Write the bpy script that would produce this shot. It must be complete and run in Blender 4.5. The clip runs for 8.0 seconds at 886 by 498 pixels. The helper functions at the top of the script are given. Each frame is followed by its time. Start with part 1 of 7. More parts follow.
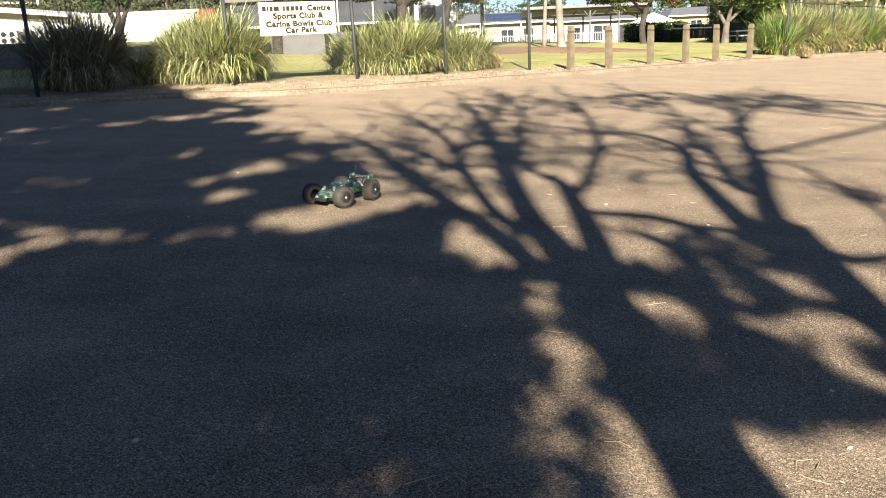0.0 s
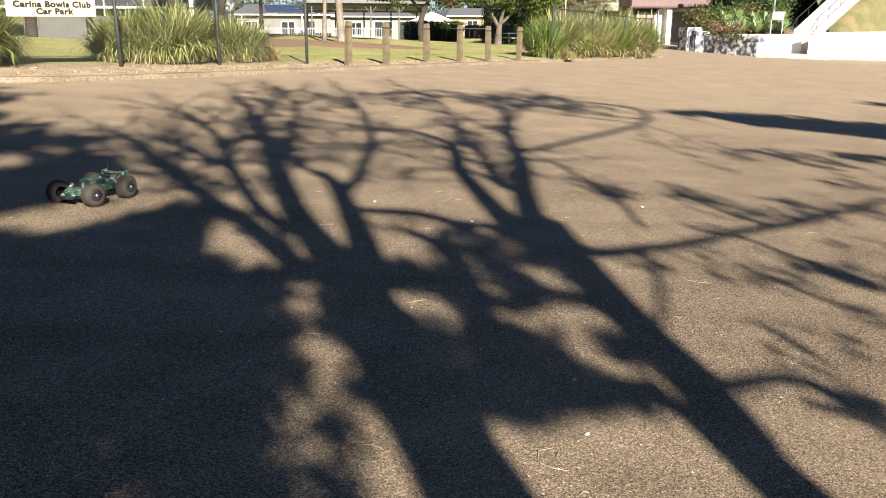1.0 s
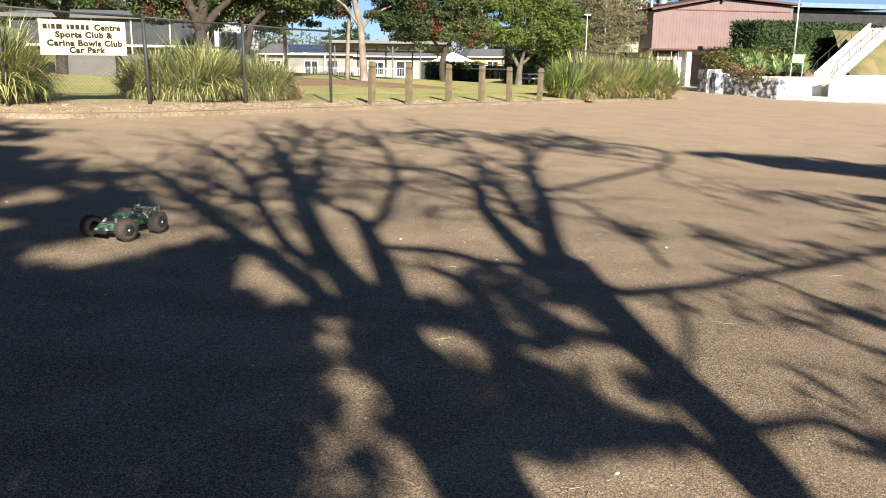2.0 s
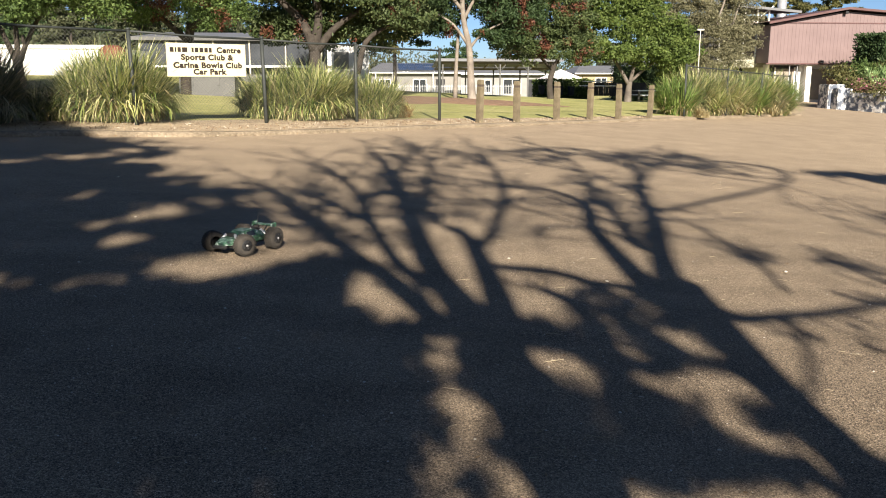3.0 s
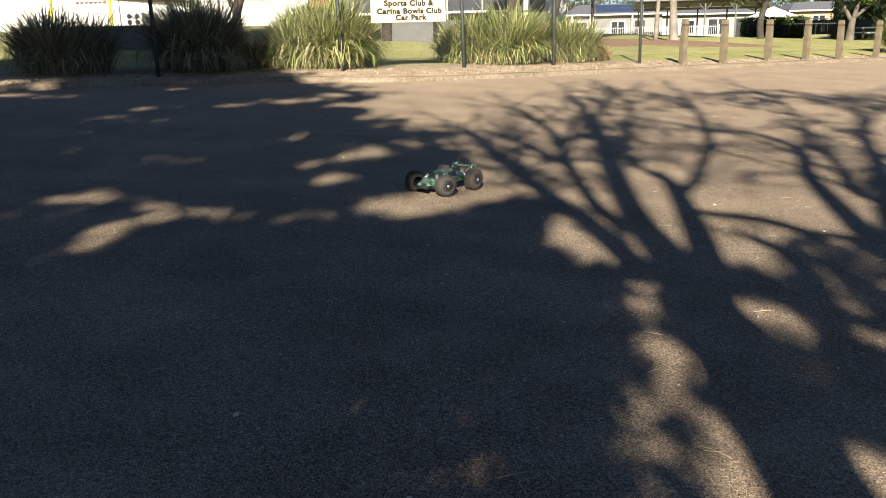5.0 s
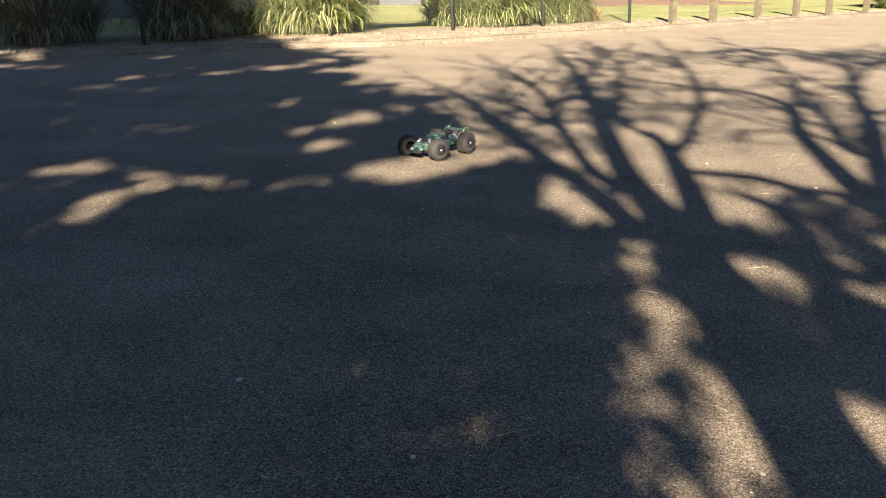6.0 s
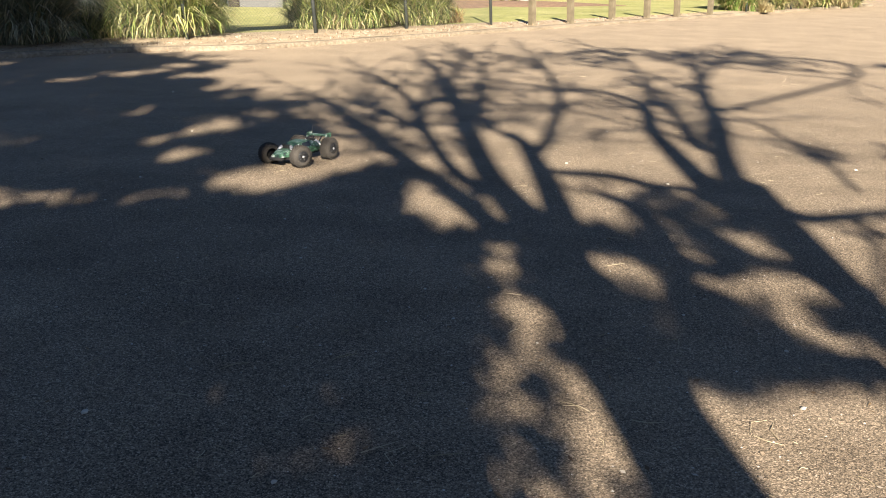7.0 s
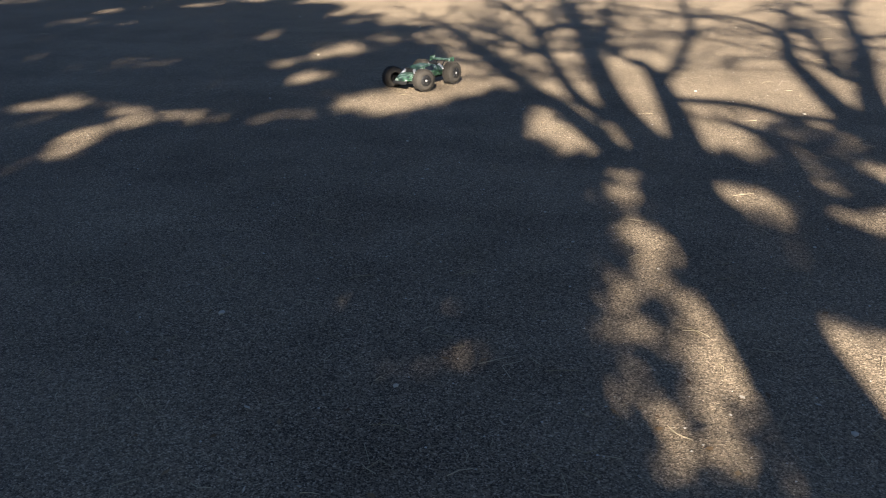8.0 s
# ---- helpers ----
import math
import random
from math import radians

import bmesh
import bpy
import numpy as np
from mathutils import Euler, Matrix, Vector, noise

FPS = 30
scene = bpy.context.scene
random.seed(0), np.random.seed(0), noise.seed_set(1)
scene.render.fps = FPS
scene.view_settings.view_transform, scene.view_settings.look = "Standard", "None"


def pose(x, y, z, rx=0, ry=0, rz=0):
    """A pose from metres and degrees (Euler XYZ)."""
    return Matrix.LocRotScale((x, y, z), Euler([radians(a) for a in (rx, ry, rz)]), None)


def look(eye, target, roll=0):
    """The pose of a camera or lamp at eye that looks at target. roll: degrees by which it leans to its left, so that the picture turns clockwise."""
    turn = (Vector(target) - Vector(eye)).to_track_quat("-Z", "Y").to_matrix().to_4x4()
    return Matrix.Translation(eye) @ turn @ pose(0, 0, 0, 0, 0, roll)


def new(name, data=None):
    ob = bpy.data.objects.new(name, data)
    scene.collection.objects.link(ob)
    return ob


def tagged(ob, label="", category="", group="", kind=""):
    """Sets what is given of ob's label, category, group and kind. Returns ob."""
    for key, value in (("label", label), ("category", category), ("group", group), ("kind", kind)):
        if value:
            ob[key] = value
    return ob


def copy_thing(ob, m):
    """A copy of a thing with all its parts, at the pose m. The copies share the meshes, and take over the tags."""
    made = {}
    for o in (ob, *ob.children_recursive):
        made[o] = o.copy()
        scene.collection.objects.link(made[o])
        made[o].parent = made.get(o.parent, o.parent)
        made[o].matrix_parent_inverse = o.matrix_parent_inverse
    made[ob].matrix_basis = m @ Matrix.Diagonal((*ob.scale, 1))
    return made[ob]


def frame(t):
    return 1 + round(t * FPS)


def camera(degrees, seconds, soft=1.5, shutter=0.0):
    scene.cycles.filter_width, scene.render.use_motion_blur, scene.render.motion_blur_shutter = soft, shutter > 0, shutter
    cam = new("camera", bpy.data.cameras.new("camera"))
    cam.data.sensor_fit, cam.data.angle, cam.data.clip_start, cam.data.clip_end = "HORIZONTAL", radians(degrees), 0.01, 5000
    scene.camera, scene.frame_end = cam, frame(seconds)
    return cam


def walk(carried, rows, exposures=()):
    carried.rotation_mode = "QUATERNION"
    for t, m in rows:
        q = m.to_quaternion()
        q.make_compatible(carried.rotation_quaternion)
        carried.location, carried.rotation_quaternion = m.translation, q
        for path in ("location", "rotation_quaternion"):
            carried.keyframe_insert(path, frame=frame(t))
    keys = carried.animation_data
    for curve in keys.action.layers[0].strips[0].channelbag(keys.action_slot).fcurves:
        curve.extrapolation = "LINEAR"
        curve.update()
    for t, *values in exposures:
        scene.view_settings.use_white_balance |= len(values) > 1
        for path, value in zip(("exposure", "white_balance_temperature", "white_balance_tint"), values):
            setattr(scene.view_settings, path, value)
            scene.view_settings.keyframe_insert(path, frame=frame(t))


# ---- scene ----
cam = camera(54.95, 8.0, soft=1.0)
# seconds, x, y, z, yaw, pitch, roll of the hand-held camera
ROWS = [
    (0.0, -0.004, -0.007, 1.543, 0.0, -14.55, 2.43),
    (0.5, 0.079, 0.021, 1.548, -9.75, -15.24, 0.45),
    (1.0, 0.146, 0.060, 1.546, -14.05, -15.19, -0.25),
    (1.2, 0.146, 0.050, 1.552, -14.71, -14.98, -0.65),
    (2.3, 0.060, 0.015, 1.570, -10.94, -11.91, -0.30),
    (2.5, 0.062, 0.026, 1.594, -9.47, -11.70, 0.04),
    (3.0, 0.041, 0.027, 1.580, -5.69, -11.57, -0.08),
    (3.5, 0.025, 0.031, 1.629, -2.34, -10.29, 0.16),
    (4.0, 0.016, 0.051, 1.615, 1.82, -10.65, 0.40),
    (4.5, -0.019, -0.005, 1.598, 5.56, -12.99, 0.62),
    (4.7, -0.017, 0.016, 1.573, 6.81, -13.79, 0.95),
    (5.8, -0.058, 0.016, 1.527, 7.05, -17.31, 1.70),
    (6.0, -0.045, -0.010, 1.542, 6.17, -17.36, 2.23),
    (6.5, -0.002, 0.036, 1.551, 0.61, -17.17, 2.17),
    (7.0, 0.018, 0.059, 1.555, -2.51, -17.59, 2.02),
    (7.5, -0.016, 0.056, 1.531, 0.32, -18.98, 3.41),
    (8.0, -0.010, 0.013, 1.512, 5.39, -21.75, 2.80),
]
EXPOSURES = [(0.0, 1.87), (0.5, 1.53), (1.0, 1.5), (2.5, 1.4), (3.5, 1.35), (4.5, 1.35), (6.0, 1.95), (7.0, 1.83), (8.0, 1.94)]
walk(cam, [(t, pose(x, y, z, 90 + pitch, roll, yaw)) for t, x, y, z, yaw, pitch, roll in ROWS], EXPOSURES)

# ---- light: low winter sun behind the viewer, clear sky ----
SUN_UP = radians(26.0)
SHADE_WAY = Vector((-0.06, 1.0, 0.0)).normalized()          # the way that shadows fall on the ground
TO_SUN = Vector((-SHADE_WAY.x * math.cos(SUN_UP), -SHADE_WAY.y * math.cos(SUN_UP), math.sin(SUN_UP)))
world = bpy.data.worlds.new("sky")
scene.world = world
world.use_nodes = True
sky = world.node_tree.nodes.new("ShaderNodeTexSky")
sky.sky_type = "NISHITA"
sky.sun_disc = False
sky.sun_elevation = SUN_UP
sky.sun_rotation = math.atan2(TO_SUN.x, TO_SUN.y)
sky.dust_density = 0.3
sky.air_density = 0.55
sky.ozone_density = 4.0
back = world.node_tree.nodes["Background"]
back.inputs["Strength"].default_value = 0.041
world.node_tree.links.new(sky.outputs["Color"], back.inputs["Color"])
sun = new("sun", bpy.data.lights.new("sun", "SUN"))
sun.data.energy = 5.0
sun.data.angle = radians(0.6)
sun.data.color = (1.0, 0.905, 0.78)
sun.matrix_world = look(TO_SUN * 60, (0, 0, 0))


# ---- materials ----
def material(name, colours, rough=0.8, scale=6.0, bump=0.0, bump_scale=None, fine=0.35, island=0.0, metal=0.0, spread=(0.3, 0.7), through_light=0.0, gloss=0.3):
    """Colours laid out by a coarse and a fine noise in metres; island: how far loose pieces differ; bump in metres."""
    m = bpy.data.materials.new(name)
    m.use_nodes = True
    t = m.node_tree
    n, l = t.nodes, t.links
    b = n["Principled BSDF"]
    b.inputs["Roughness"].default_value = rough
    b.inputs["Metallic"].default_value = metal
    b.inputs["Specular IOR Level"].default_value = gloss
    co = n.new("ShaderNodeTexCoord")
    a = n.new("ShaderNodeTexNoise")
    a.inputs["Scale"].default_value = scale
    a.inputs["Detail"].default_value = 4
    l.new(co.outputs["Object"], a.inputs["Vector"])
    c = n.new("ShaderNodeTexNoise")
    c.inputs["Scale"].default_value = scale * 14
    c.inputs["Detail"].default_value = 2
    l.new(co.outputs["Object"], c.inputs["Vector"])
    mix = n.new("ShaderNodeMix")
    mix.inputs["Factor"].default_value = fine
    l.new(a.outputs["Fac"], mix.inputs["A"])
    l.new(c.outputs["Fac"], mix.inputs["B"])
    value = mix.outputs["Result"]
    if island:
        g = n.new("ShaderNodeNewGeometry")
        mi = n.new("ShaderNodeMix")
        mi.inputs["Factor"].default_value = island
        l.new(value, mi.inputs["A"])
        l.new(g.outputs["Random Per Island"], mi.inputs["B"])
        value = mi.outputs["Result"]
    ramp = n.new("ShaderNodeValToRGB")
    e = ramp.color_ramp.elements
    while len(e) < len(colours):
        e.new(0.5)
    for i, col in enumerate(colours):
        e[i].position = spread[0] + (spread[1] - spread[0]) * i / max(1, len(colours) - 1)
        e[i].color = (*col, 1)
    l.new(value, ramp.inputs["Fac"])
    l.new(ramp.outputs["Color"], b.inputs["Base Color"])
    if bump:
        bn = n.new("ShaderNodeBump")
        bn.inputs["Distance"].default_value = bump
        bt = c
        if bump_scale:
            bt = n.new("ShaderNodeTexNoise")
            bt.inputs["Scale"].default_value = bump_scale
            bt.inputs["Detail"].default_value = 3
            l.new(co.outputs["Object"], bt.inputs["Vector"])
        l.new(bt.outputs["Fac"], bn.inputs["Height"])
        l.new(bn.outputs["Normal"], b.inputs["Normal"])
    if through_light:
        tr = n.new("ShaderNodeBsdfTranslucent")
        l.new(ramp.outputs["Color"], tr.inputs["Color"])
        ms = n.new("ShaderNodeMixShader")
        ms.inputs["Fac"].default_value = through_light
        l.new(b.outputs["BSDF"], ms.inputs[1])
        l.new(tr.outputs["BSDF"], ms.inputs[2])
        l.new(ms.outputs["Shader"], n["Material Output"].inputs["Surface"])
    return m


def asphalt_material():
    """Old dusty asphalt: stone chips a centimetre across, tan dust lying in wide patches, wheel-swept streaks."""
    m = bpy.data.materials.new("dusty_asphalt")
    m.use_nodes = True
    t = m.node_tree
    n, l = t.nodes, t.links
    b = n["Principled BSDF"]
    b.inputs["Roughness"].default_value = 0.9
    b.inputs["Specular IOR Level"].default_value = 0.2
    co = n.new("ShaderNodeTexCoord")

    def noise_at(scale, detail=3.0, stretch=None):
        x = n.new("ShaderNodeTexNoise")
        x.inputs["Scale"].default_value = scale
        x.inputs["Detail"].default_value = detail
        if stretch:
            mp = n.new("ShaderNodeMapping")
            mp.inputs["Scale"].default_value = stretch
            mp.inputs["Rotation"].default_value = (0, 0, 0.6)
            l.new(co.outputs["Object"], mp.inputs["Vector"])
            l.new(mp.outputs["Vector"], x.inputs["Vector"])
        else:
            l.new(co.outputs["Object"], x.inputs["Vector"])
        return x.outputs["Fac"]

    def ramp_of(fac, stops):
        r = n.new("ShaderNodeValToRGB")
        e = r.color_ramp.elements
        while len(e) < len(stops):
            e.new(0.5)
        for i, (p, c) in enumerate(stops):
            e[i].position, e[i].color = p, (*c, 1)
        l.new(fac, r.inputs["Fac"])
        return r.outputs["Color"]

    def blend(fac, x, y):
        k = n.new("ShaderNodeMix")
        k.data_type = "RGBA"
        if isinstance(fac, float):
            k.inputs["Factor"].default_value = fac
        else:
            l.new(fac, k.inputs["Factor"])
        l.new(x, k.inputs["A"])
        l.new(y, k.inputs["B"])
        return k.outputs["Result"]

    v = n.new("ShaderNodeTexVoronoi")
    v.inputs["Scale"].default_value = 225
    l.new(co.outputs["Object"], v.inputs["Vector"])
    chip = n.new("ShaderNodeSeparateColor")
    l.new(v.outputs["Color"], chip.inputs["Color"])
    chips = ramp_of(chip.outputs["Red"], [(0.0, (0.016, 0.0145, 0.013)), (0.25, (0.03, 0.0265, 0.022)), (0.36, (0.15, 0.116, 0.081)), (0.82, (0.278, 0.214, 0.147)), (1.0, (0.54, 0.435, 0.32))])
    dust = ramp_of(noise_at(60, 4), [(0.3, (0.305, 0.237, 0.162)), (0.7, (0.505, 0.399, 0.277))])
    wide = ramp_of(noise_at(0.35, 4), [(0.3, (0.0, 0.0, 0.0)), (0.7, (0.42, 0.42, 0.42))])
    streak = ramp_of(noise_at(0.6, 5, (1.0, 2.2, 1.0)), [(0.4, (0.0, 0.0, 0.0)), (0.7, (0.6, 0.6, 0.6))])
    both = blend(0.4, wide, streak)
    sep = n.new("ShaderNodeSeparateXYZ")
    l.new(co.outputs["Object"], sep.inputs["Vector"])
    # The pale colour takes over from the chips along y, 4 to 19 metres.
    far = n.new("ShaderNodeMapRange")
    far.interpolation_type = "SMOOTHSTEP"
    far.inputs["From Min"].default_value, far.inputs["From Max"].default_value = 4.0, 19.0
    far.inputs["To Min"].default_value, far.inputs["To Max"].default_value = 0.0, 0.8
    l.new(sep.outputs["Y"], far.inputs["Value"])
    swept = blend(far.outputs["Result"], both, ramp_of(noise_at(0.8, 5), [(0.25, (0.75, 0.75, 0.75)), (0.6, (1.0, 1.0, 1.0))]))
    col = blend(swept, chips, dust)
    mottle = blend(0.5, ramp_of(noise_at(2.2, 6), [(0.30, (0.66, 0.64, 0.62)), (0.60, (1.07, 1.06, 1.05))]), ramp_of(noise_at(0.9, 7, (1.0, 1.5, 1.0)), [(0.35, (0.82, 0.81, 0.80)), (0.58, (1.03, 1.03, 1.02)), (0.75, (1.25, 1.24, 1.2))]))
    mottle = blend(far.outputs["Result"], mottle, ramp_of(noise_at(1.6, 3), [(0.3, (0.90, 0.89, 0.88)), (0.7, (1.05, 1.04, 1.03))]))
    grain = n.new("ShaderNodeMix")
    grain.data_type, grain.blend_type = "RGBA", "MULTIPLY"
    grain.inputs["Factor"].default_value = 1.0
    l.new(mottle, grain.inputs["A"])
    l.new(ramp_of(noise_at(85, 5), [(0.34, (0.64, 0.635, 0.63)), (0.5, (1.0, 1.0, 1.0)), (0.66, (1.27, 1.26, 1.24))]), grain.inputs["B"])
    mottle = grain.outputs["Result"]
    mul = n.new("ShaderNodeMix")
    mul.data_type, mul.blend_type = "RGBA", "MULTIPLY"
    mul.inputs["Factor"].default_value = 1.0
    l.new(col, mul.inputs["A"])
    l.new(mottle, mul.inputs["B"])
    l.new(mul.outputs["Result"], b.inputs["Base Color"])
    bn = n.new("ShaderNodeBump")
    bn.inputs["Distance"].default_value = 0.003
    l.new(v.outputs["Distance"], bn.inputs["Height"])
    b2 = n.new("ShaderNodeBump")
    b2.inputs["Distance"].default_value = 0.004
    l.new(noise_at(35, 3), b2.inputs["Height"])
    l.new(bn.outputs["Normal"], b2.inputs["Normal"])
    l.new(b2.outputs["Normal"], b.inputs["Normal"])
    return m


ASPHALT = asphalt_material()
GRASS = material("mown_grass", [(0.18, 0.195, 0.06), (0.32, 0.31, 0.11), (0.44, 0.395, 0.18)], 0.95, 0.5, 0.02, 40, 0.45)
BANK_GRASS = material("dry_bank_grass", [(0.085, 0.10, 0.04), (0.15, 0.14, 0.065), (0.25, 0.18, 0.10)], 0.95, 1.1, 0.02, 40, 0.45)
ROSETTE = material("pale_green_rosette_leaves", [(0.10, 0.17, 0.06), (0.20, 0.28, 0.11), (0.34, 0.42, 0.20)], 0.5, 3, 0, None, 0.3, 0.7, 0, (0.1, 0.9), 0.1, 0.4)
DIRT = material("dry_dirt_and_leaf_litter", [(0.17, 0.125, 0.08), (0.36, 0.28, 0.185), (0.55, 0.45, 0.30)], 0.95, 2.5, 0.015, 30, 0.55)
MULCH = material("bark_mulch", [(0.11, 0.07, 0.045), (0.25, 0.155, 0.098), (0.37, 0.25, 0.16)], 0.95, 3, 0.03, 25, 0.55)
CONCRETE = material("old_concrete", [(0.11, 0.088, 0.06), (0.21, 0.168, 0.115), (0.33, 0.268, 0.188)], 0.9, 1.4, 0.012, 26, 0.55)
CONCRETE_PALE = material("pale_concrete", [(0.45, 0.41, 0.33), (0.60, 0.55, 0.46)], 0.9, 2, 0.003, 50, 0.4)
POST_PAINT = material("dark_green_post_paint", [(0.022, 0.026, 0.024), (0.05, 0.055, 0.05)], 0.55, 8, 0, None, 0.5)
WIRE = material("weathered_wire", [(0.05, 0.055, 0.05), (0.11, 0.11, 0.10)], 0.6, 6)
SIGN_PAINT = material("cream_sign_paint", [(0.60, 0.54, 0.34), (0.68, 0.62, 0.42)], 0.6, 3, 0, None, 0.3)
SIGN_RUST = material("stained_cream_paint", [(0.62, 0.52, 0.33), (0.74, 0.66, 0.46)], 0.7, 5)
LETTER = material("black_lettering", [(0.018, 0.014, 0.012), (0.04, 0.03, 0.024)], 0.7, 8)
TIMBER = material("weathered_timber", [(0.075, 0.06, 0.036), (0.145, 0.118, 0.074), (0.215, 0.18, 0.118)], 0.9, 5, 0.006, 40, 0.5)
TIMBER_DARK = material("dark_timber_groove", [(0.06, 0.045, 0.035), (0.11, 0.085, 0.065)], 0.95, 8)
BLADE = material("strappy_grass_blades", [(0.045, 0.08, 0.02), (0.165, 0.215, 0.052), (0.35, 0.375, 0.115), (0.58, 0.55, 0.28)], 0.55, 2.0, 0, None, 0.3, 0.8, 0, (0.15, 0.85), 0.15, 0.4)
BLADE_GREEN = material("green_strappy_grass_blades", [(0.05, 0.10, 0.02), (0.14, 0.22, 0.05), (0.30, 0.38, 0.11)], 0.55, 2.0, 0, None, 0.3, 0.8, 0, (0.15, 0.85), 0.15, 0.4)
# Greyer, duller copy of BLADE, with tree shade partly put into its colour.
BLADE_DARK = material("shade_toned_strappy_blades", [(0.06, 0.08, 0.042), (0.20, 0.21, 0.115), (0.50, 0.45, 0.31)], 0.6, 2.0, 0, None, 0.3, 0.8, 0, (0.05, 0.95), 0.2, 0.3)
BLADE_ORANGE = material("dead_orange_grass_blades", [(0.30, 0.16, 0.06), (0.48, 0.28, 0.12), (0.62, 0.42, 0.22)], 0.7, 2.0, 0, None, 0.3, 0.8, 0, (0.05, 0.95), 0.25, 0.3)
BLADE_DRY = material("dry_grass_blades", [(0.26, 0.22, 0.11), (0.46, 0.38, 0.20), (0.62, 0.53, 0.32)], 0.7, 2.0, 0, None, 0.3, 0.8, 0, (0.05, 0.95), 0.25, 0.3)
LEAF_GREEN = material("mid_green_leaves", [(0.030, 0.052, 0.016), (0.078, 0.122, 0.032), (0.165, 0.215, 0.065)], 0.6, 1.5, 0, None, 0.2, 0.3, 0, (0.2, 0.8), 0.18, 0.25)
LEAF_BRIGHT = material("bright_green_leaves", [(0.03, 0.05, 0.012), (0.085, 0.125, 0.028), (0.175, 0.21, 0.058)], 0.6, 1.5, 0, None, 0.2, 0.3, 0, (0.2, 0.8), 0.2, 0.25)
LEAF_DARK = material("dark_green_leaves", [(0.017, 0.033, 0.014), (0.038, 0.066, 0.024), (0.075, 0.108, 0.04)], 0.6, 1.5, 0, None, 0.2, 0.3, 0, (0.2, 0.8), 0.2, 0.25)
LEAF_OLIVE = material("olive_leaves", [(0.05, 0.055, 0.02), (0.115, 0.115, 0.04), (0.21, 0.19, 0.08)], 0.6, 1.5, 0, None, 0.2, 0.3, 0, (0.2, 0.8), 0.25, 0.25)
LEAF_DEEP = material("deep_green_leaves", [(0.026, 0.043, 0.017), (0.066, 0.092, 0.032), (0.138, 0.158, 0.064)], 0.6, 1.5, 0, None, 0.2, 0.3, 0, (0.2, 0.8), 0.2, 0.25)
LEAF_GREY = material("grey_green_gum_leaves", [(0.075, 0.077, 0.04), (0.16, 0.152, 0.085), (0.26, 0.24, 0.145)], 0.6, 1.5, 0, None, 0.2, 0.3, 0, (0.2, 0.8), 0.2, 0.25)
# Distant haze put into the leaf colour: greyer and lower in contrast.
LEAF_HAZE = material("haze_tinted_leaves", [(0.045, 0.055, 0.03), (0.08, 0.09, 0.048), (0.125, 0.13, 0.072)], 0.7, 0.6, 0, None, 0.2, 0.3, 0, (0.2, 0.8), 0.3, 0.2)
LEAF_RED = material("red_seed_pods_and_leaves", [(0.06, 0.022, 0.015), (0.12, 0.042, 0.026), (0.19, 0.095, 0.048)], 0.6, 0.8, 0, None, 0.3, 0.7, 0, (0.1, 0.9), 0.2, 0.3)
PINK = material("pink_bougainvillea_flowers", [(0.22, 0.07, 0.10), (0.42, 0.20, 0.23)], 0.6, 2, 0, None, 0.3, 0.7, 0, (0.1, 0.9), 0.25)
BARK = material("grey_brown_bark", [(0.024, 0.02, 0.017), (0.047, 0.039, 0.031), (0.085, 0.071, 0.058)], 0.95, 4, 0.02, 14, 0.5)
BARK_MID = material("grey_smooth_bark", [(0.06, 0.05, 0.042), (0.115, 0.098, 0.08), (0.18, 0.155, 0.13)], 0.85, 2.5, 0.008, 10, 0.4)
BARK_PALE = material("pale_smooth_bark", [(0.10, 0.083, 0.068), (0.20, 0.172, 0.14), (0.31, 0.27, 0.225)], 0.85, 2.5, 0.008, 10, 0.4)
WHITE_WALL = material("white_painted_wall", [(0.74, 0.73, 0.68), (0.82, 0.81, 0.77)], 0.8, 1.2)
PALE_WALL = material("pale_rendered_wall", [(0.22, 0.217, 0.205), (0.30, 0.295, 0.28)], 0.85, 1.2)
CREAM_WALL = material("cream_wall", [(0.19, 0.185, 0.17), (0.26, 0.25, 0.23)], 0.85, 1.2)
GREY_WALL = material("grey_wall", [(0.09, 0.09, 0.087), (0.145, 0.143, 0.135)], 0.85, 1.2)
TAN_WALL = material("tan_brick_wall", [(0.27, 0.215, 0.135), (0.36, 0.29, 0.19)], 0.9, 3, 0, None, 0.6)
# Near-black paint that also stands in for the shade of open recesses.
DARK_WALL = material("dark_paint_and_recess_shade", [(0.02, 0.02, 0.022), (0.05, 0.05, 0.052)], 0.9, 2)
ROOF_GREY = material("grey_metal_roof", [(0.11, 0.115, 0.12), (0.18, 0.18, 0.185)], 0.5, 1.5, 0, None, 0.4, 0, 0.0)
ROOF_PALE = material("pale_metal_roof", [(0.55, 0.55, 0.53), (0.70, 0.69, 0.66)], 0.5, 1.0)
SOFFIT = material("brown_soffit", [(0.22, 0.19, 0.15), (0.30, 0.26, 0.21)], 0.8, 2)
SOLAR = material("solar_panel_glass", [(0.02, 0.03, 0.06), (0.04, 0.06, 0.11)], 0.15, 3, 0, None, 0.3, 0, 0, (0.3, 0.7), 0, 0.6)
# Shade under the clubhouse verandah, put into a dark screen colour.
VERANDAH_SHADE = material("painted_verandah_shade", [(0.03, 0.034, 0.04), (0.06, 0.066, 0.075)], 0.95, 1.2)
RED_CLAD = material("dusty_red_cladding", [(0.155, 0.108, 0.104), (0.20, 0.142, 0.137)], 0.6, 1.0, 0, None, 0.3)
RED_DARK = material("dark_red_trim", [(0.085, 0.045, 0.043), (0.13, 0.07, 0.066)], 0.6, 2)
GREEN_TRIM = material("pale_green_board", [(0.30, 0.30, 0.22), (0.38, 0.37, 0.28)], 0.7, 2)
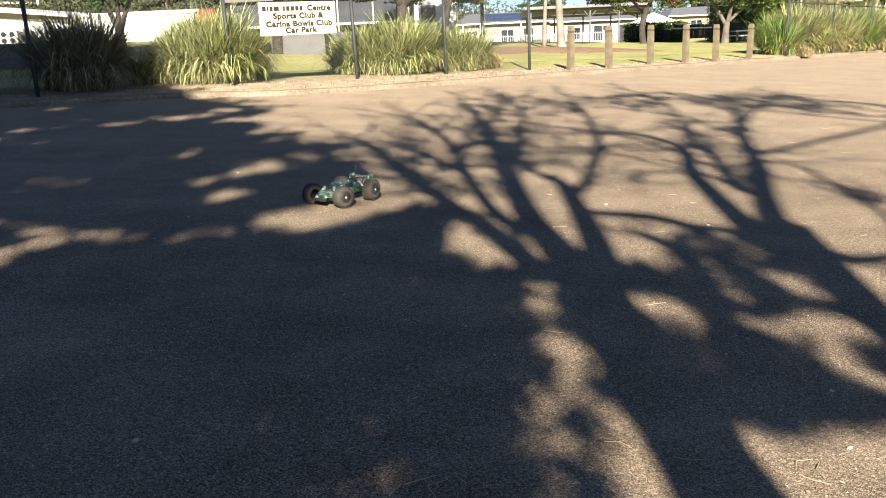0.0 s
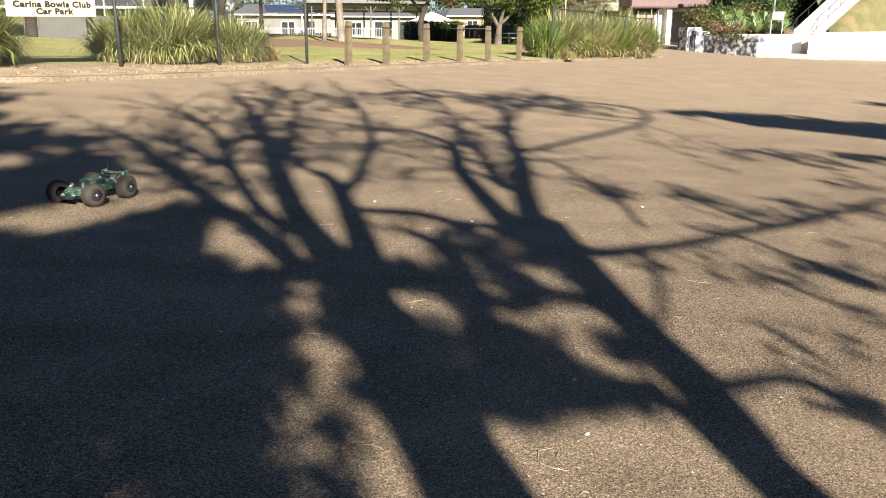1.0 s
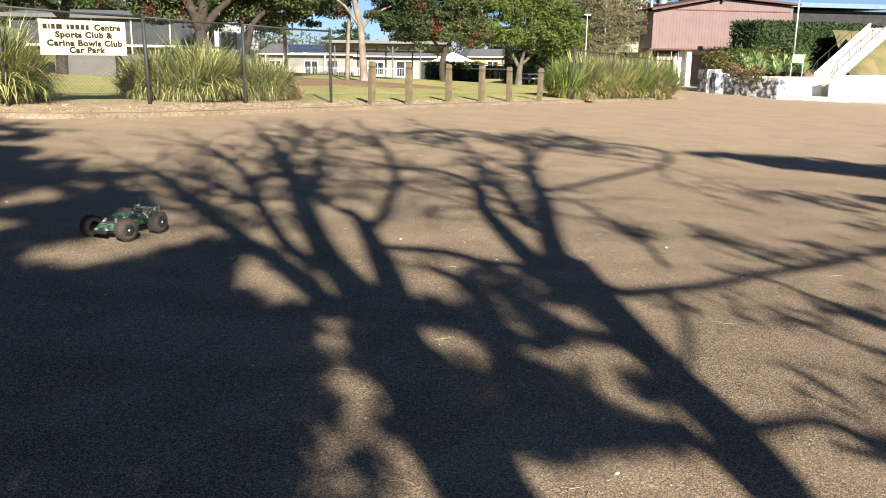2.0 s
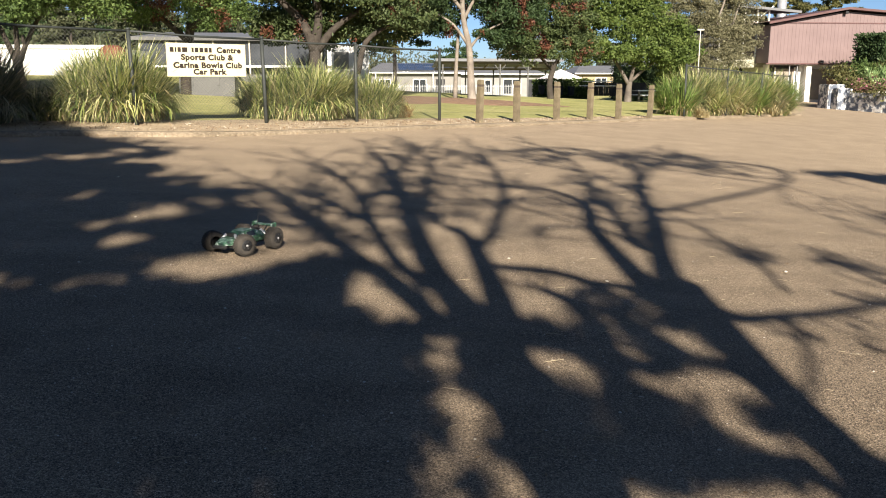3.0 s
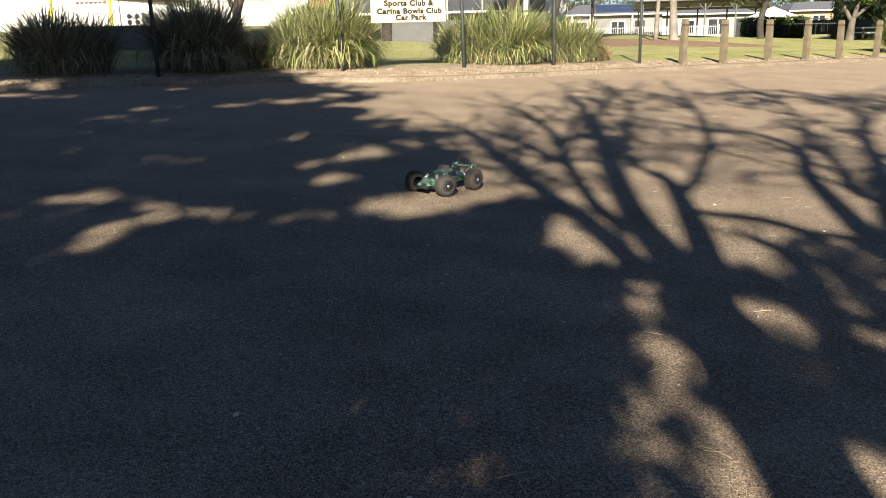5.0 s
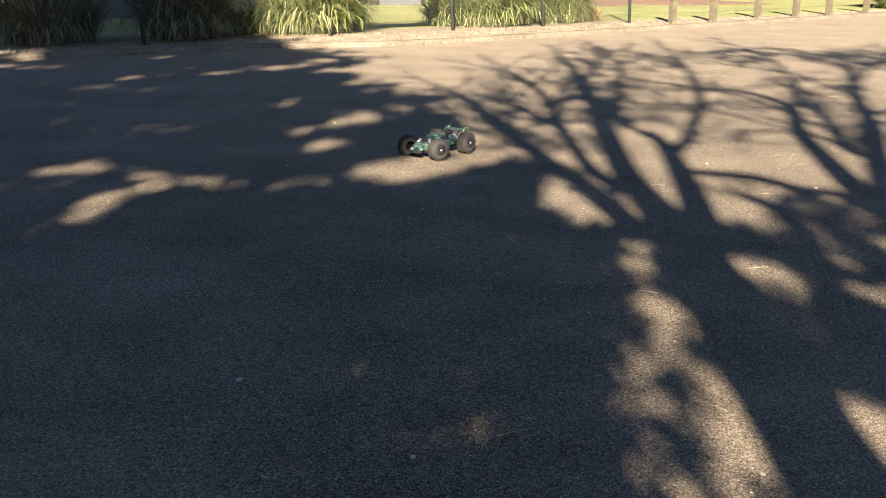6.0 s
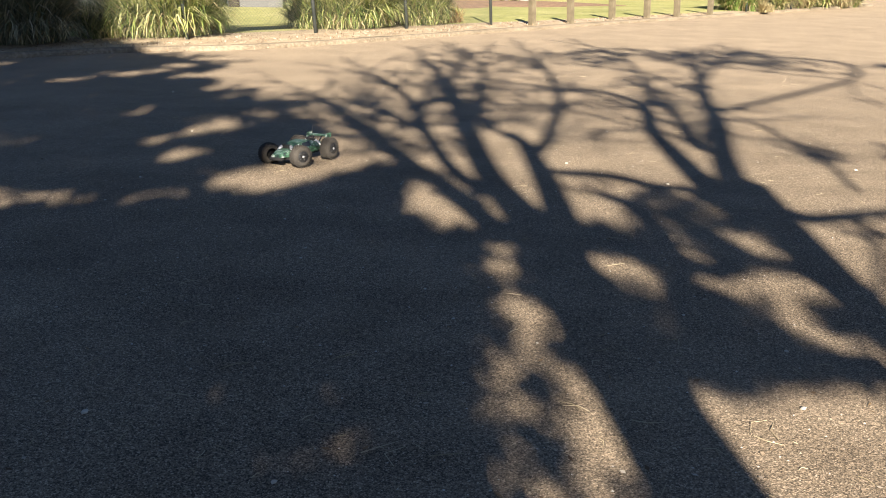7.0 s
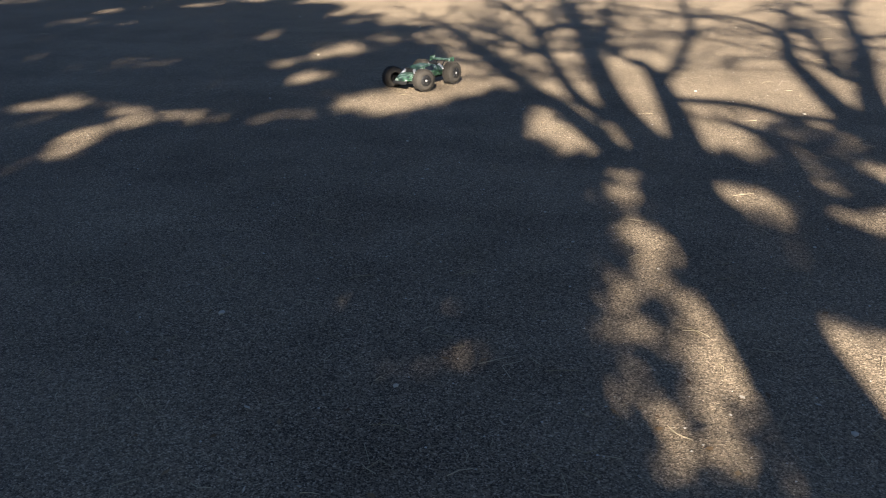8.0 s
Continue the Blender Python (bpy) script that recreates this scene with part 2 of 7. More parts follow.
PEELED = material("white_paint_peeling_off_stone", [(0.10, 0.115, 0.145), (0.16, 0.18, 0.21), (0.66, 0.66, 0.64), (0.78, 0.77, 0.74)], 0.85, 3.2, 0.006, 12, 0.3, 0, 0, (0.47, 0.55))
METAL = material("galvanised_metal", [(0.42, 0.43, 0.44), (0.60, 0.61, 0.62)], 0.4, 5, 0, None, 0.4, 0, 0.6)
YELLOW = material("yellow_paint", [(0.75, 0.62, 0.03), (0.85, 0.74, 0.08)], 0.5, 4)
GLASS_DARK = material("dark_window_glass", [(0.015, 0.018, 0.022), (0.03, 0.035, 0.04)], 0.08, 2, 0, None, 0.3, 0, 0, (0.3, 0.7), 0, 0.6)
CANVAS = material("white_canvas", [(0.78, 0.74, 0.70), (0.86, 0.83, 0.80)], 0.85, 2)
RUBBER = material("dusty_black_rubber", [(0.022, 0.02, 0.018), (0.075, 0.066, 0.055)], 0.85, 14, 0.004, 90, 0.5)
PLASTIC = material("black_plastic", [(0.012, 0.012, 0.013), (0.03, 0.03, 0.03)], 0.45, 10)
SHELL = material("printed_body_shell", [(0.01, 0.012, 0.016), (0.02, 0.035, 0.03), (0.03, 0.13, 0.055), (0.05, 0.06, 0.06), (0.60, 0.63, 0.64)], 0.4, 30, 0, None, 0.45, 0, 0, (0.40, 0.62), 0, 0.6)
GRIT = material("pale_stone_grit", [(0.22, 0.18, 0.13), (0.38, 0.33, 0.26), (0.62, 0.57, 0.50)], 0.9, 3, 0, None, 0.3, 0.9, 0, (0.1, 0.9))
STRAW = material("dry_twigs_and_straw", [(0.30, 0.24, 0.14), (0.50, 0.42, 0.28)], 0.9, 3, 0, None, 0.3, 0.8, 0, (0.1, 0.9))
DRY_LEAF = material("fallen_dry_leaves", [(0.10, 0.06, 0.035), (0.25, 0.17, 0.09), (0.48, 0.42, 0.34)], 0.9, 3, 0, None, 0.3, 0.9, 0, (0.1, 0.9))


# ---- mesh helpers ----
def mesh_of(name, verts, faces, mat, smooth=False):
    me = bpy.data.meshes.new(name)
    me.from_pydata([tuple(v) for v in verts], [], faces)
    me.materials.append(mat)
    if smooth:
        me.polygons.foreach_set("use_smooth", [True] * len(me.polygons))
    me.update()
    return me


def thing(name, at=(0, 0, 0), turn=0.0):
    ob = new(name)
    ob.matrix_world = pose(*at, 0, 0, turn)
    return ob


def part(name, bm, mat, parent, label=""):
    """Links a bmesh or a mesh as one object under a thing; its coordinates are the parent's."""
    if isinstance(bm, bmesh.types.BMesh):
        me = bpy.data.meshes.new(name)
        bm.to_mesh(me)
        bm.free()
        me.materials.append(mat)
    else:
        me = bm
    ob = new(name, me)
    ob.parent = parent
    if label:
        ob["label"] = label
    return ob


def box(x0, x1, y0, y1, z0, z1, bevel=0.0):
    bm = bmesh.new()
    bmesh.ops.create_cube(bm, size=1)
    bmesh.ops.scale(bm, vec=(x1 - x0, y1 - y0, z1 - z0), verts=bm.verts)
    bmesh.ops.translate(bm, vec=((x0 + x1) / 2, (y0 + y1) / 2, (z0 + z1) / 2), verts=bm.verts)
    if bevel:
        bmesh.ops.bevel(bm, geom=bm.edges[:], offset=bevel, segments=2, affect="EDGES")
    return bm


def tube_geometry(points, sides=8, cap=True):
    """Verts and faces of a tapering tube along (x, y, z, radius) points."""
    verts, faces = [], []
    pts = [Vector(p[:3]) for p in points]
    side = None
    for i, p in enumerate(pts):
        d = (pts[min(i + 1, len(pts) - 1)] - pts[max(i - 1, 0)]).normalized()
        if side is None:
            side = d.orthogonal().normalized()
        side = (side - d * side.dot(d)).normalized()
        up = d.cross(side)
        for k in range(sides):
            a = 2 * math.pi * k / sides
            verts.append(p + (side * math.cos(a) + up * math.sin(a)) * points[i][3])
    for i in range(len(pts) - 1):
        for k in range(sides):
            j = (k + 1) % sides
            faces.append((i * sides + k, i * sides + j, (i + 1) * sides + j, (i + 1) * sides + k))
    if cap:
        faces.append(tuple(range(sides - 1, -1, -1)))
        faces.append(tuple((len(pts) - 1) * sides + k for k in range(sides)))
    return verts, faces


def tube(name, points, mat, sides=8):
    return mesh_of(name, *tube_geometry(points, sides), mat, True)


def smooth_path(points, steps=3):
    """A Catmull-Rom line through (x, y, z, radius) points."""
    p = [np.array(q, float) for q in points]
    p = [2 * p[0] - p[1]] + p + [2 * p[-1] - p[-2]]
    out = []
    for i in range(1, len(p) - 2):
        for k in range(steps):
            t = k / steps
            out.append(0.5 * (2 * p[i] + (p[i + 1] - p[i - 1]) * t + (2 * p[i - 1] - 5 * p[i] + 4 * p[i + 1] - p[i + 2]) * t * t + (3 * p[i] - p[i - 1] - 3 * p[i + 1] + p[i + 2]) * t ** 3))
    out.append(p[-2])
    return [tuple(q[:3]) + (max(0.006, q[3]),) for q in out]


def leaf_mesh(name, centres, length, width, mat, rng, droop=0.3):
    """One mesh of loose pointed leaves, one at each centre, each its own island."""
    c = np.asarray(centres)
    n = len(c)
    d = rng.normal(size=(n, 3))
    d[:, 2] -= droop
    d /= np.linalg.norm(d, axis=1)[:, None]
    s = np.cross(d, rng.normal(size=(n, 3)))
    s /= np.linalg.norm(s, axis=1)[:, None] + 1e-9
    ln = length * rng.uniform(0.6, 1.3, (n, 1))
    wd = width * rng.uniform(0.6, 1.3, (n, 1))
    v = np.empty((n, 4, 3))
    v[:, 0] = c - d * ln / 2
    v[:, 1] = c + s * wd / 2 - d * ln * 0.05
    v[:, 2] = c + d * ln / 2
    v[:, 3] = c - s * wd / 2 - d * ln * 0.05
    me = bpy.data.meshes.new(name)
    me.vertices.add(4 * n)
    me.vertices.foreach_set("co", v.reshape(-1))
    me.loops.add(4 * n)
    me.loops.foreach_set("vertex_index", np.arange(4 * n))
    me.polygons.add(n)
    me.polygons.foreach_set("loop_start", np.arange(0, 4 * n, 4))
    me.update(calc_edges=True)
    me.materials.append(mat)
    return me


# ---- the lie of the land ----
KERB = [(-30.0, -12.0), (-12.0, 8.6), (-8.0, 13.3), (-5.2, 15.5), (-2.74, 16.45), (-0.07, 18.75), (3.08, 21.75), (9.8, 28.0), (17.65, 35.3), (20.5, 38.0)]
KX, KY = np.array([k[0] for k in KERB]), np.array([k[1] for k in KERB])


def slope(x, y):
    """Height of the car park's even fall."""
    return -0.0459 * x + 0.01836 * y


def ease(a, b, x):
    t = np.clip((x - a) / (b - a), 0, 1)
    return t * t * (3 - 2 * t)


def land(x, y):
    """Height of the ground beyond the car park."""
    x, y = np.asarray(x, float), np.asarray(y, float)
    xc, yc = np.clip(x, -14, 44), np.clip(y, -30, 60)
    h = slope(xc, yc)
    kerb = np.interp(x, KX, KY)
    beyond = (y - kerb) * 0.72
    off = np.where((x > 20.5) | (y < -12), -1.0, beyond)
    h = h + np.where(off > 0.5, 0.09, -0.4)
    h = h - (0.30 * ease(27, 42, y) + 0.35 * ease(52, 80, y)) * (1 - ease(18, 24, x)) * ease(-12, -4, x)
    h = h - 1.35 * ease(50, 80, y) * (1 - ease(18, 24, x)) * ease(-12, -4, x)
    h = h + 5.6 * ease(88, 132, y) * ease(-10, -30, x)
    h = h + 1.5 * ease(120, 400, y)
    return h


def land_z(x, y):
    """Ground height under a thing; verge and lawn edge lie level with the lawn."""
    z = float(land(x, y))
    return z + 0.5 if z < slope(x, y) - 0.3 and x < 20.5 else z


# ---- ground, car park, kerb, verge ----
def build_ground():
    xs = np.unique(np.concatenate([np.linspace(-400, -40, 19), np.linspace(-40, 60, 101), np.linspace(60, 460, 21)]))
    ys = np.unique(np.concatenate([np.linspace(-200, -20, 10), np.linspace(-20, 110, 131), np.linspace(110, 900, 30)]))
    gx, gy = np.meshgrid(xs, ys)
    gz = land(gx, gy) + 0.03 * np.sin(gx * 0.9) * np.sin(gy * 0.7)* ease(24, 34, gy)
    v = np.stack([gx, gy, gz], -1).reshape(-1, 3)
    w = len(xs)
    f = [(j * w + i, j * w + i + 1, (j + 1) * w + i + 1, (j + 1) * w + i) for j in range(len(ys) - 1) for i in range(w - 1)]
    tagged(new("ground", mesh_of("ground", v, f, GRASS, True)), "sunlit mown lawn rolling away beyond the car park", "grass", kind="structure")


def build_car_park():
    """The asphalt: an even, slightly tilted sheet that ends at the kerb."""
    v, f = [], []
    edge = [(x, y) for x, y in KERB] + [(24, 52), (32, 66), (60, 70)]
    near = [(x, -14.0 if x > -28 else -13.0) for x, y in edge]
    rows = 26
    for (ex, ey), (nx, ny) in zip(edge, near):
        for j in range(rows):
            t = j / (rows - 1)
            x, y = nx + (ex - nx) * t, ny + (ey - ny) * t
            v.append((x, y, slope(x, y)))
    for i in range(len(edge) - 1):
        for j in range(rows - 1):
            a = i * rows + j
            f.append((a, a + rows, a + rows + 1, a + 1))
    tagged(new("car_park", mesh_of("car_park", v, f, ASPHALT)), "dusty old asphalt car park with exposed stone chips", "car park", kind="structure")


def build_kerb():
    """Low concrete kerb, worn and half buried, and the dirt verge behind it."""
    rng = random.Random(4)
    line = smooth_path([(x, y, 0, 1) for x, y in KERB[1:]], 8)
    root = tagged(new("kerb"), "low worn concrete kerb along the edge of the car park", "kerb", kind="structure")
    for i in range(len(line) - 1):
        (x0, y0, _, _), (x1, y1, _, _) = line[i], line[i + 1]
        d = Vector((x1 - x0, y1 - y0, 0))
        nrm = Vector((-d.y, d.x, 0)).normalized()
        d.normalize()
        a, b = Vector((x0, y0, 0)) + d * 0.0015, Vector((x1, y1, 0)) - d * 0.0015
        prof = [(-0.02, -0.04), (-0.01, 0.05), (0.03, 0.085), (0.14, 0.095), (0.16, 0.08), (0.16, -0.04)]
        lift = rng.uniform(-0.003, 0.003)
        v = []
        for p in (a, b):
            for o, z in prof:
                q = p + nrm * o
                v.append((q.x, q.y, slope(p.x, p.y) + z + (lift if z > 0 else 0)))
        k = len(prof)
        f = [(j, (j + 1) % k, k + (j + 1) % k, k + j) for j in range(k)] + [tuple(range(k - 1, -1, -1)), tuple(range(k, 2 * k))]
        part("kerb_stone", mesh_of("kerb_stone", v, f, CONCRETE), CONCRETE, root)
    # verge, and the lawn's edge behind it
    for name, mat, lo, hi, label, cat, add in (("verge", DIRT, 0.0, 1.0, "dry dirt verge with leaf litter behind the kerb", "verge", 0.0), ("lawn_edge", GRASS, 0.97, 3.0, "sparse mown grass along the verge", "grass", -0.006)):
        v, f = [], []
        m = 9
        for i, (x, y, _, _) in enumerate(line):
            width = 2.3 - 1.75 * float(ease(-4, 9, x))
            a, b = (0.15, 0.15 + width) if lo == 0 else (0.12 + width, 0.12 + width + 2.6)
            for j in range(m):
                t = j / (m - 1)
                o = a + (b - a) * t
                px, py = x - 0.66 * o, y + 0.75 * o
                z = slope(px, py) + 0.08 + 0.035 * min(1.0, o) + 0.012 * noise.noise((px * 1.7, py * 1.7, 0)) + add
                v.append((px, py, z - (0.2 if lo and j == m - 1 else 0)))
        for i in range(len(line) - 1):
            for j in range(m - 1):
                k = i * m + j
                f.append((k, k + m, k + m + 1, k + 1))
        tagged(new(name, mesh_of(name, v, f, mat, True)), label, cat, kind="structure")


def patch(name, cx, cy, rx, ry, mat, label, category, turn=0.0, lift=0.03):
    """A low uneven bed that follows the ground."""
    v, f = [], []
    rings, n = 7, 36
    ct, st = math.cos(radians(turn)), math.sin(radians(turn))
    v.append((cx, cy, land_z(cx, cy) + lift + 0.1))
    for r in range(1, rings + 1):
        for k in range(n):
            a = 2 * math.pi * k / n
            w = r / rings * (1 + 0.18 * noise.noise((math.cos(a) * 1.5, math.sin(a) * 1.5, cx)))
            px, py = rx * w * math.cos(a), ry * w * math.sin(a)
            x, y = cx + px * ct - py * st, cy + px * st + py * ct
            v.append((x, y, land_z(x, y) + (lift + 0.1 * (1 - r / rings) if r < rings else -0.02)))
    for k in range(n):
        f.append((0, 1 + k, 1 + (k + 1) % n))
    for r in range(rings - 1):
        for k in range(n):
            a, b = 1 + r * n + k, 1 + r * n + (k + 1) % n
            f.append((a, a + n, b + n, b))
    return tagged(new(name, mesh_of(name, v, f, mat, True)), label, category, kind="structure")


# ---- chain-link fence ----
def chain_link(x0, x1, z0, z1, pitch=0.075, r=0.002):
    """Diagonal wires of a bay, in the bay's own x-z plane, each a thin three-sided rod."""
    verts, faces = [], []
    h = z1 - z0
    n = int((x1 - x0 + h) / pitch) + 1
    for lean in (1, -1):
        for i in range(n):
            s = x0 - h + i * pitch if lean > 0 else x0 + i * pitch
            ax, az, bx, bz = s, z0, s + lean * h, z1
            if lean > 0:
                if ax < x0:
                    az, ax = az + (x0 - ax), x0
                if bx > x1:
                    bz, bx = bz - (bx - x1), x1
            else:
                if ax > x1:
                    az, ax = az + (ax - x1), x1
                if bx < x0:
                    bz, bx = bz - (x0 - bx), x0
            if bz - az < 0.03:
                continue
            off = 0.003 * lean
            k = len(verts)
            for px, pz in ((ax, az), (bx, bz)):
                verts += [(px - r, off - r, pz), (px + r, off - r, pz), (px, off + r, pz)]
            faces += [(k, k + 1, k + 4, k + 3), (k + 1, k + 2, k + 5, k + 4), (k + 2, k, k + 3, k + 5)]
    return verts, faces


def build_fence(points, height, label, rail=True, end_rail=True):
    root = tagged(new("chain_link_fence"), label, "fence")
    tops = []
    for x, y, lean in points:
        z = land_z(x, y)
        post = part("fence_post", tube("fence_post", [(x, y, z - 0.2, 0.038), (x + lean * 0.5, y, z + height * 0.5, 0.038), (x + lean, y, z + height, 0.038)], POST_PAINT, 10), POST_PAINT, root)
        part("post_cap", tube("post_cap", [(x + lean, y, z + height, 0.044), (x + lean, y, z + height + 0.03, 0.042), (x + lean, y, z + height + 0.05, 0.012)], POST_PAINT, 10), POST_PAINT, post)
        tops.append((x + lean, y, z + height - 0.02, z))
    for a, b in zip(tops, tops[1:]):
        if rail:
            mid = tuple((a[k] + b[k]) / 2 - (0.02 if k == 2 else 0) for k in range(3))
            part("top_rail", tube("top_rail", [(*a[:3], 0.022), (*mid, 0.022), (*b[:3], 0.022)], POST_PAINT, 8), POST_PAINT, root)
        d = Vector((b[0] - a[0], b[1] - a[1], 0))
        ln = d.length
        v, f = chain_link(0, ln, 0.06, height - 0.04)
        way = d.normalized()
        out = []
        for x, y, z in v:
            t = x / ln
            out.append((a[0] + way.x * x - way.y * y, a[1] + way.y * x + way.x * y, a[3] + (b[3] - a[3]) * t + z))
        part("wire_mesh", mesh_of("wire_mesh", out, f, WIRE), WIRE, root)
    return root


# ---- sign ----
def lettering(text, size, bold=0.0075):
    cu = bpy.data.curves.new("lettering", "FONT")
    cu.body, cu.size, cu.extrude, cu.bevel_depth, cu.bevel_resolution = text, size, 0.0005, bold, 0
    cu.align_x, cu.align_y = "CENTER", "CENTER"
    cu.space_character = 1.1
    ob = bpy.data.objects.new("lettering", cu)
    scene.collection.objects.link(ob)
    dg = bpy.context.evaluated_depsgraph_get()
    me = bpy.data.meshes.new_from_object(ob.evaluated_get(dg))
    bpy.data.objects.remove(ob)
    me.materials.clear()
    me.materials.append(LETTER)
    return me


def letters_of(me):
    """Splits a line of lettering into one mesh for each letter."""
    bm = bmesh.new()
    bm.from_mesh(me)
    left, pieces = set(bm.faces), []
    while left:
        todo, island = [left.pop()], []
        while todo:
            f = todo.pop()
            island.append(f)
            for e in f.edges:
                for g in e.link_faces:
                    if g in left:
                        left.remove(g)
                        todo.append(g)
        xs = [v.co.x for f in island for v in f.verts]
        pieces.append([min(xs), max(xs), island])
    pieces.sort(key=lambda p: p[0])
    groups = []
    for lo, hi, island in pieces:
        if groups and lo < groups[-1][1] - 0.012:
            groups[-1][1] = max(hi, groups[-1][1])
            groups[-1][2] += island
        else:
            groups.append([lo, hi, list(island)])
    out = []
    for lo, hi, island in groups:
        verts, faces, at = [], [], {}
        for f in island:
            for v in f.verts:
                if v not in at:
                    at[v] = len(verts)
                    verts.append(v.co[:])
            faces.append([at[v] for v in f.verts])
        out.append(mesh_of("letter", verts, faces, LETTER))
    bm.free()
    return out


def build_sign():
    """Cream board on the fence; x along the board, z up."""
    a, b = Vector((-3.655, 17.425, 0)), Vector((-2.285, 18.505, 0))
    d = b - a
    root = thing("sign", (a.x, a.y, 1.535), math.degrees(math.atan2(d.y, d.x)))
    tagged(root, "cream sign board with black lettering wired to the chain-link fence", "sign")
    w, h = d.length, 0.645
    board = part("board", box(0, w, -0.075, -0.063, 0, h, 0.003), SIGN_PAINT, root)
    part("stain", box(w * 0.28, w * 0.99, -0.0765, -0.0755, 0.012, 0.055), SIGN_RUST, root, "faint brown dust stain along the lower edge")
    for x in (0.06, w / 2, w - 0.06):
        for z in (0.05, h - 0.05):
            part("bolt", tube("bolt", [(x, -0.084, z, 0.007), (x, -0.05, z, 0.007)], METAL, 6), METAL, root)
    turn = Matrix.Rotation(radians(90), 4, "X")
    for text, x, z, wide in (("Centre", 1.355, 0.517, 0.55), ("Sports Club &", 0.87, 0.372, 1.16), ("Carina Bowls Club", 0.888, 0.217, 1.52), ("Car Park", 0.907, 0.089, 0.74)):
        me = lettering(text, 0.148)
        xs = [v.co.x for v in me.vertices]
        place = Matrix.Translation((x, -0.0805, z)) @ turn @ Matrix.Diagonal((wide / (max(xs) - min(xs)), 1, 1, 1))
        for letter in letters_of(me):
            part("letter", letter, LETTER, board).matrix_local = place
    for at, widths in ((0.075, (0.08, 0.03, 0.07, 0.11)), (0.535, (0.045, 0.075, 0.08, 0.075, 0.06))):
        for wd in widths:
            part("name_bar", box(at, at + wd, -0.079, -0.0755, 0.472, 0.562, 0.001), LETTER, root, "short black bar of a covered name")
            at += wd + 0.026


# ---- bollards ----
def build_bollards():
    first = thing("bollard")
    tagged(first, "squared weathered timber bollard with a dark routed groove", "bollard", "bollards beside the lawn")
    h = 1.09
    part("shaft", box(-0.076, 0.076, -0.076, 0.076, -0.15, h - 0.17, 0.012), TIMBER, first)
    part("groove", box(-0.065, 0.065, -0.065, 0.065, h - 0.175, h - 0.125), TIMBER_DARK, first, "dark groove round the top")
    bm = box(-0.076, 0.076, -0.076, 0.076, h - 0.13, h, 0.011)
    for v in bm.verts:
        if v.co.z > h - 0.03:
            v.co.x *= 0.86
            v.co.y *= 0.86
    part("cap", bm, TIMBER, first)
    spots = [(3.22, 22.32), (4.36, 23.15), (5.88, 24.93), (7.15, 25.9), (8.34, 26.85), (9.86, 28.25)]
    rng = random.Random(2)
    for i, (x, y) in enumerate(spots):
        m = pose(x, y, land_z(x, y), rng.uniform(-1, 1), rng.uniform(-1.2, 1.2), 42 + rng.uniform(-5, 5))
        if i == 0:
            first.matrix_world = m
        else:
            copy_thing(first, m)


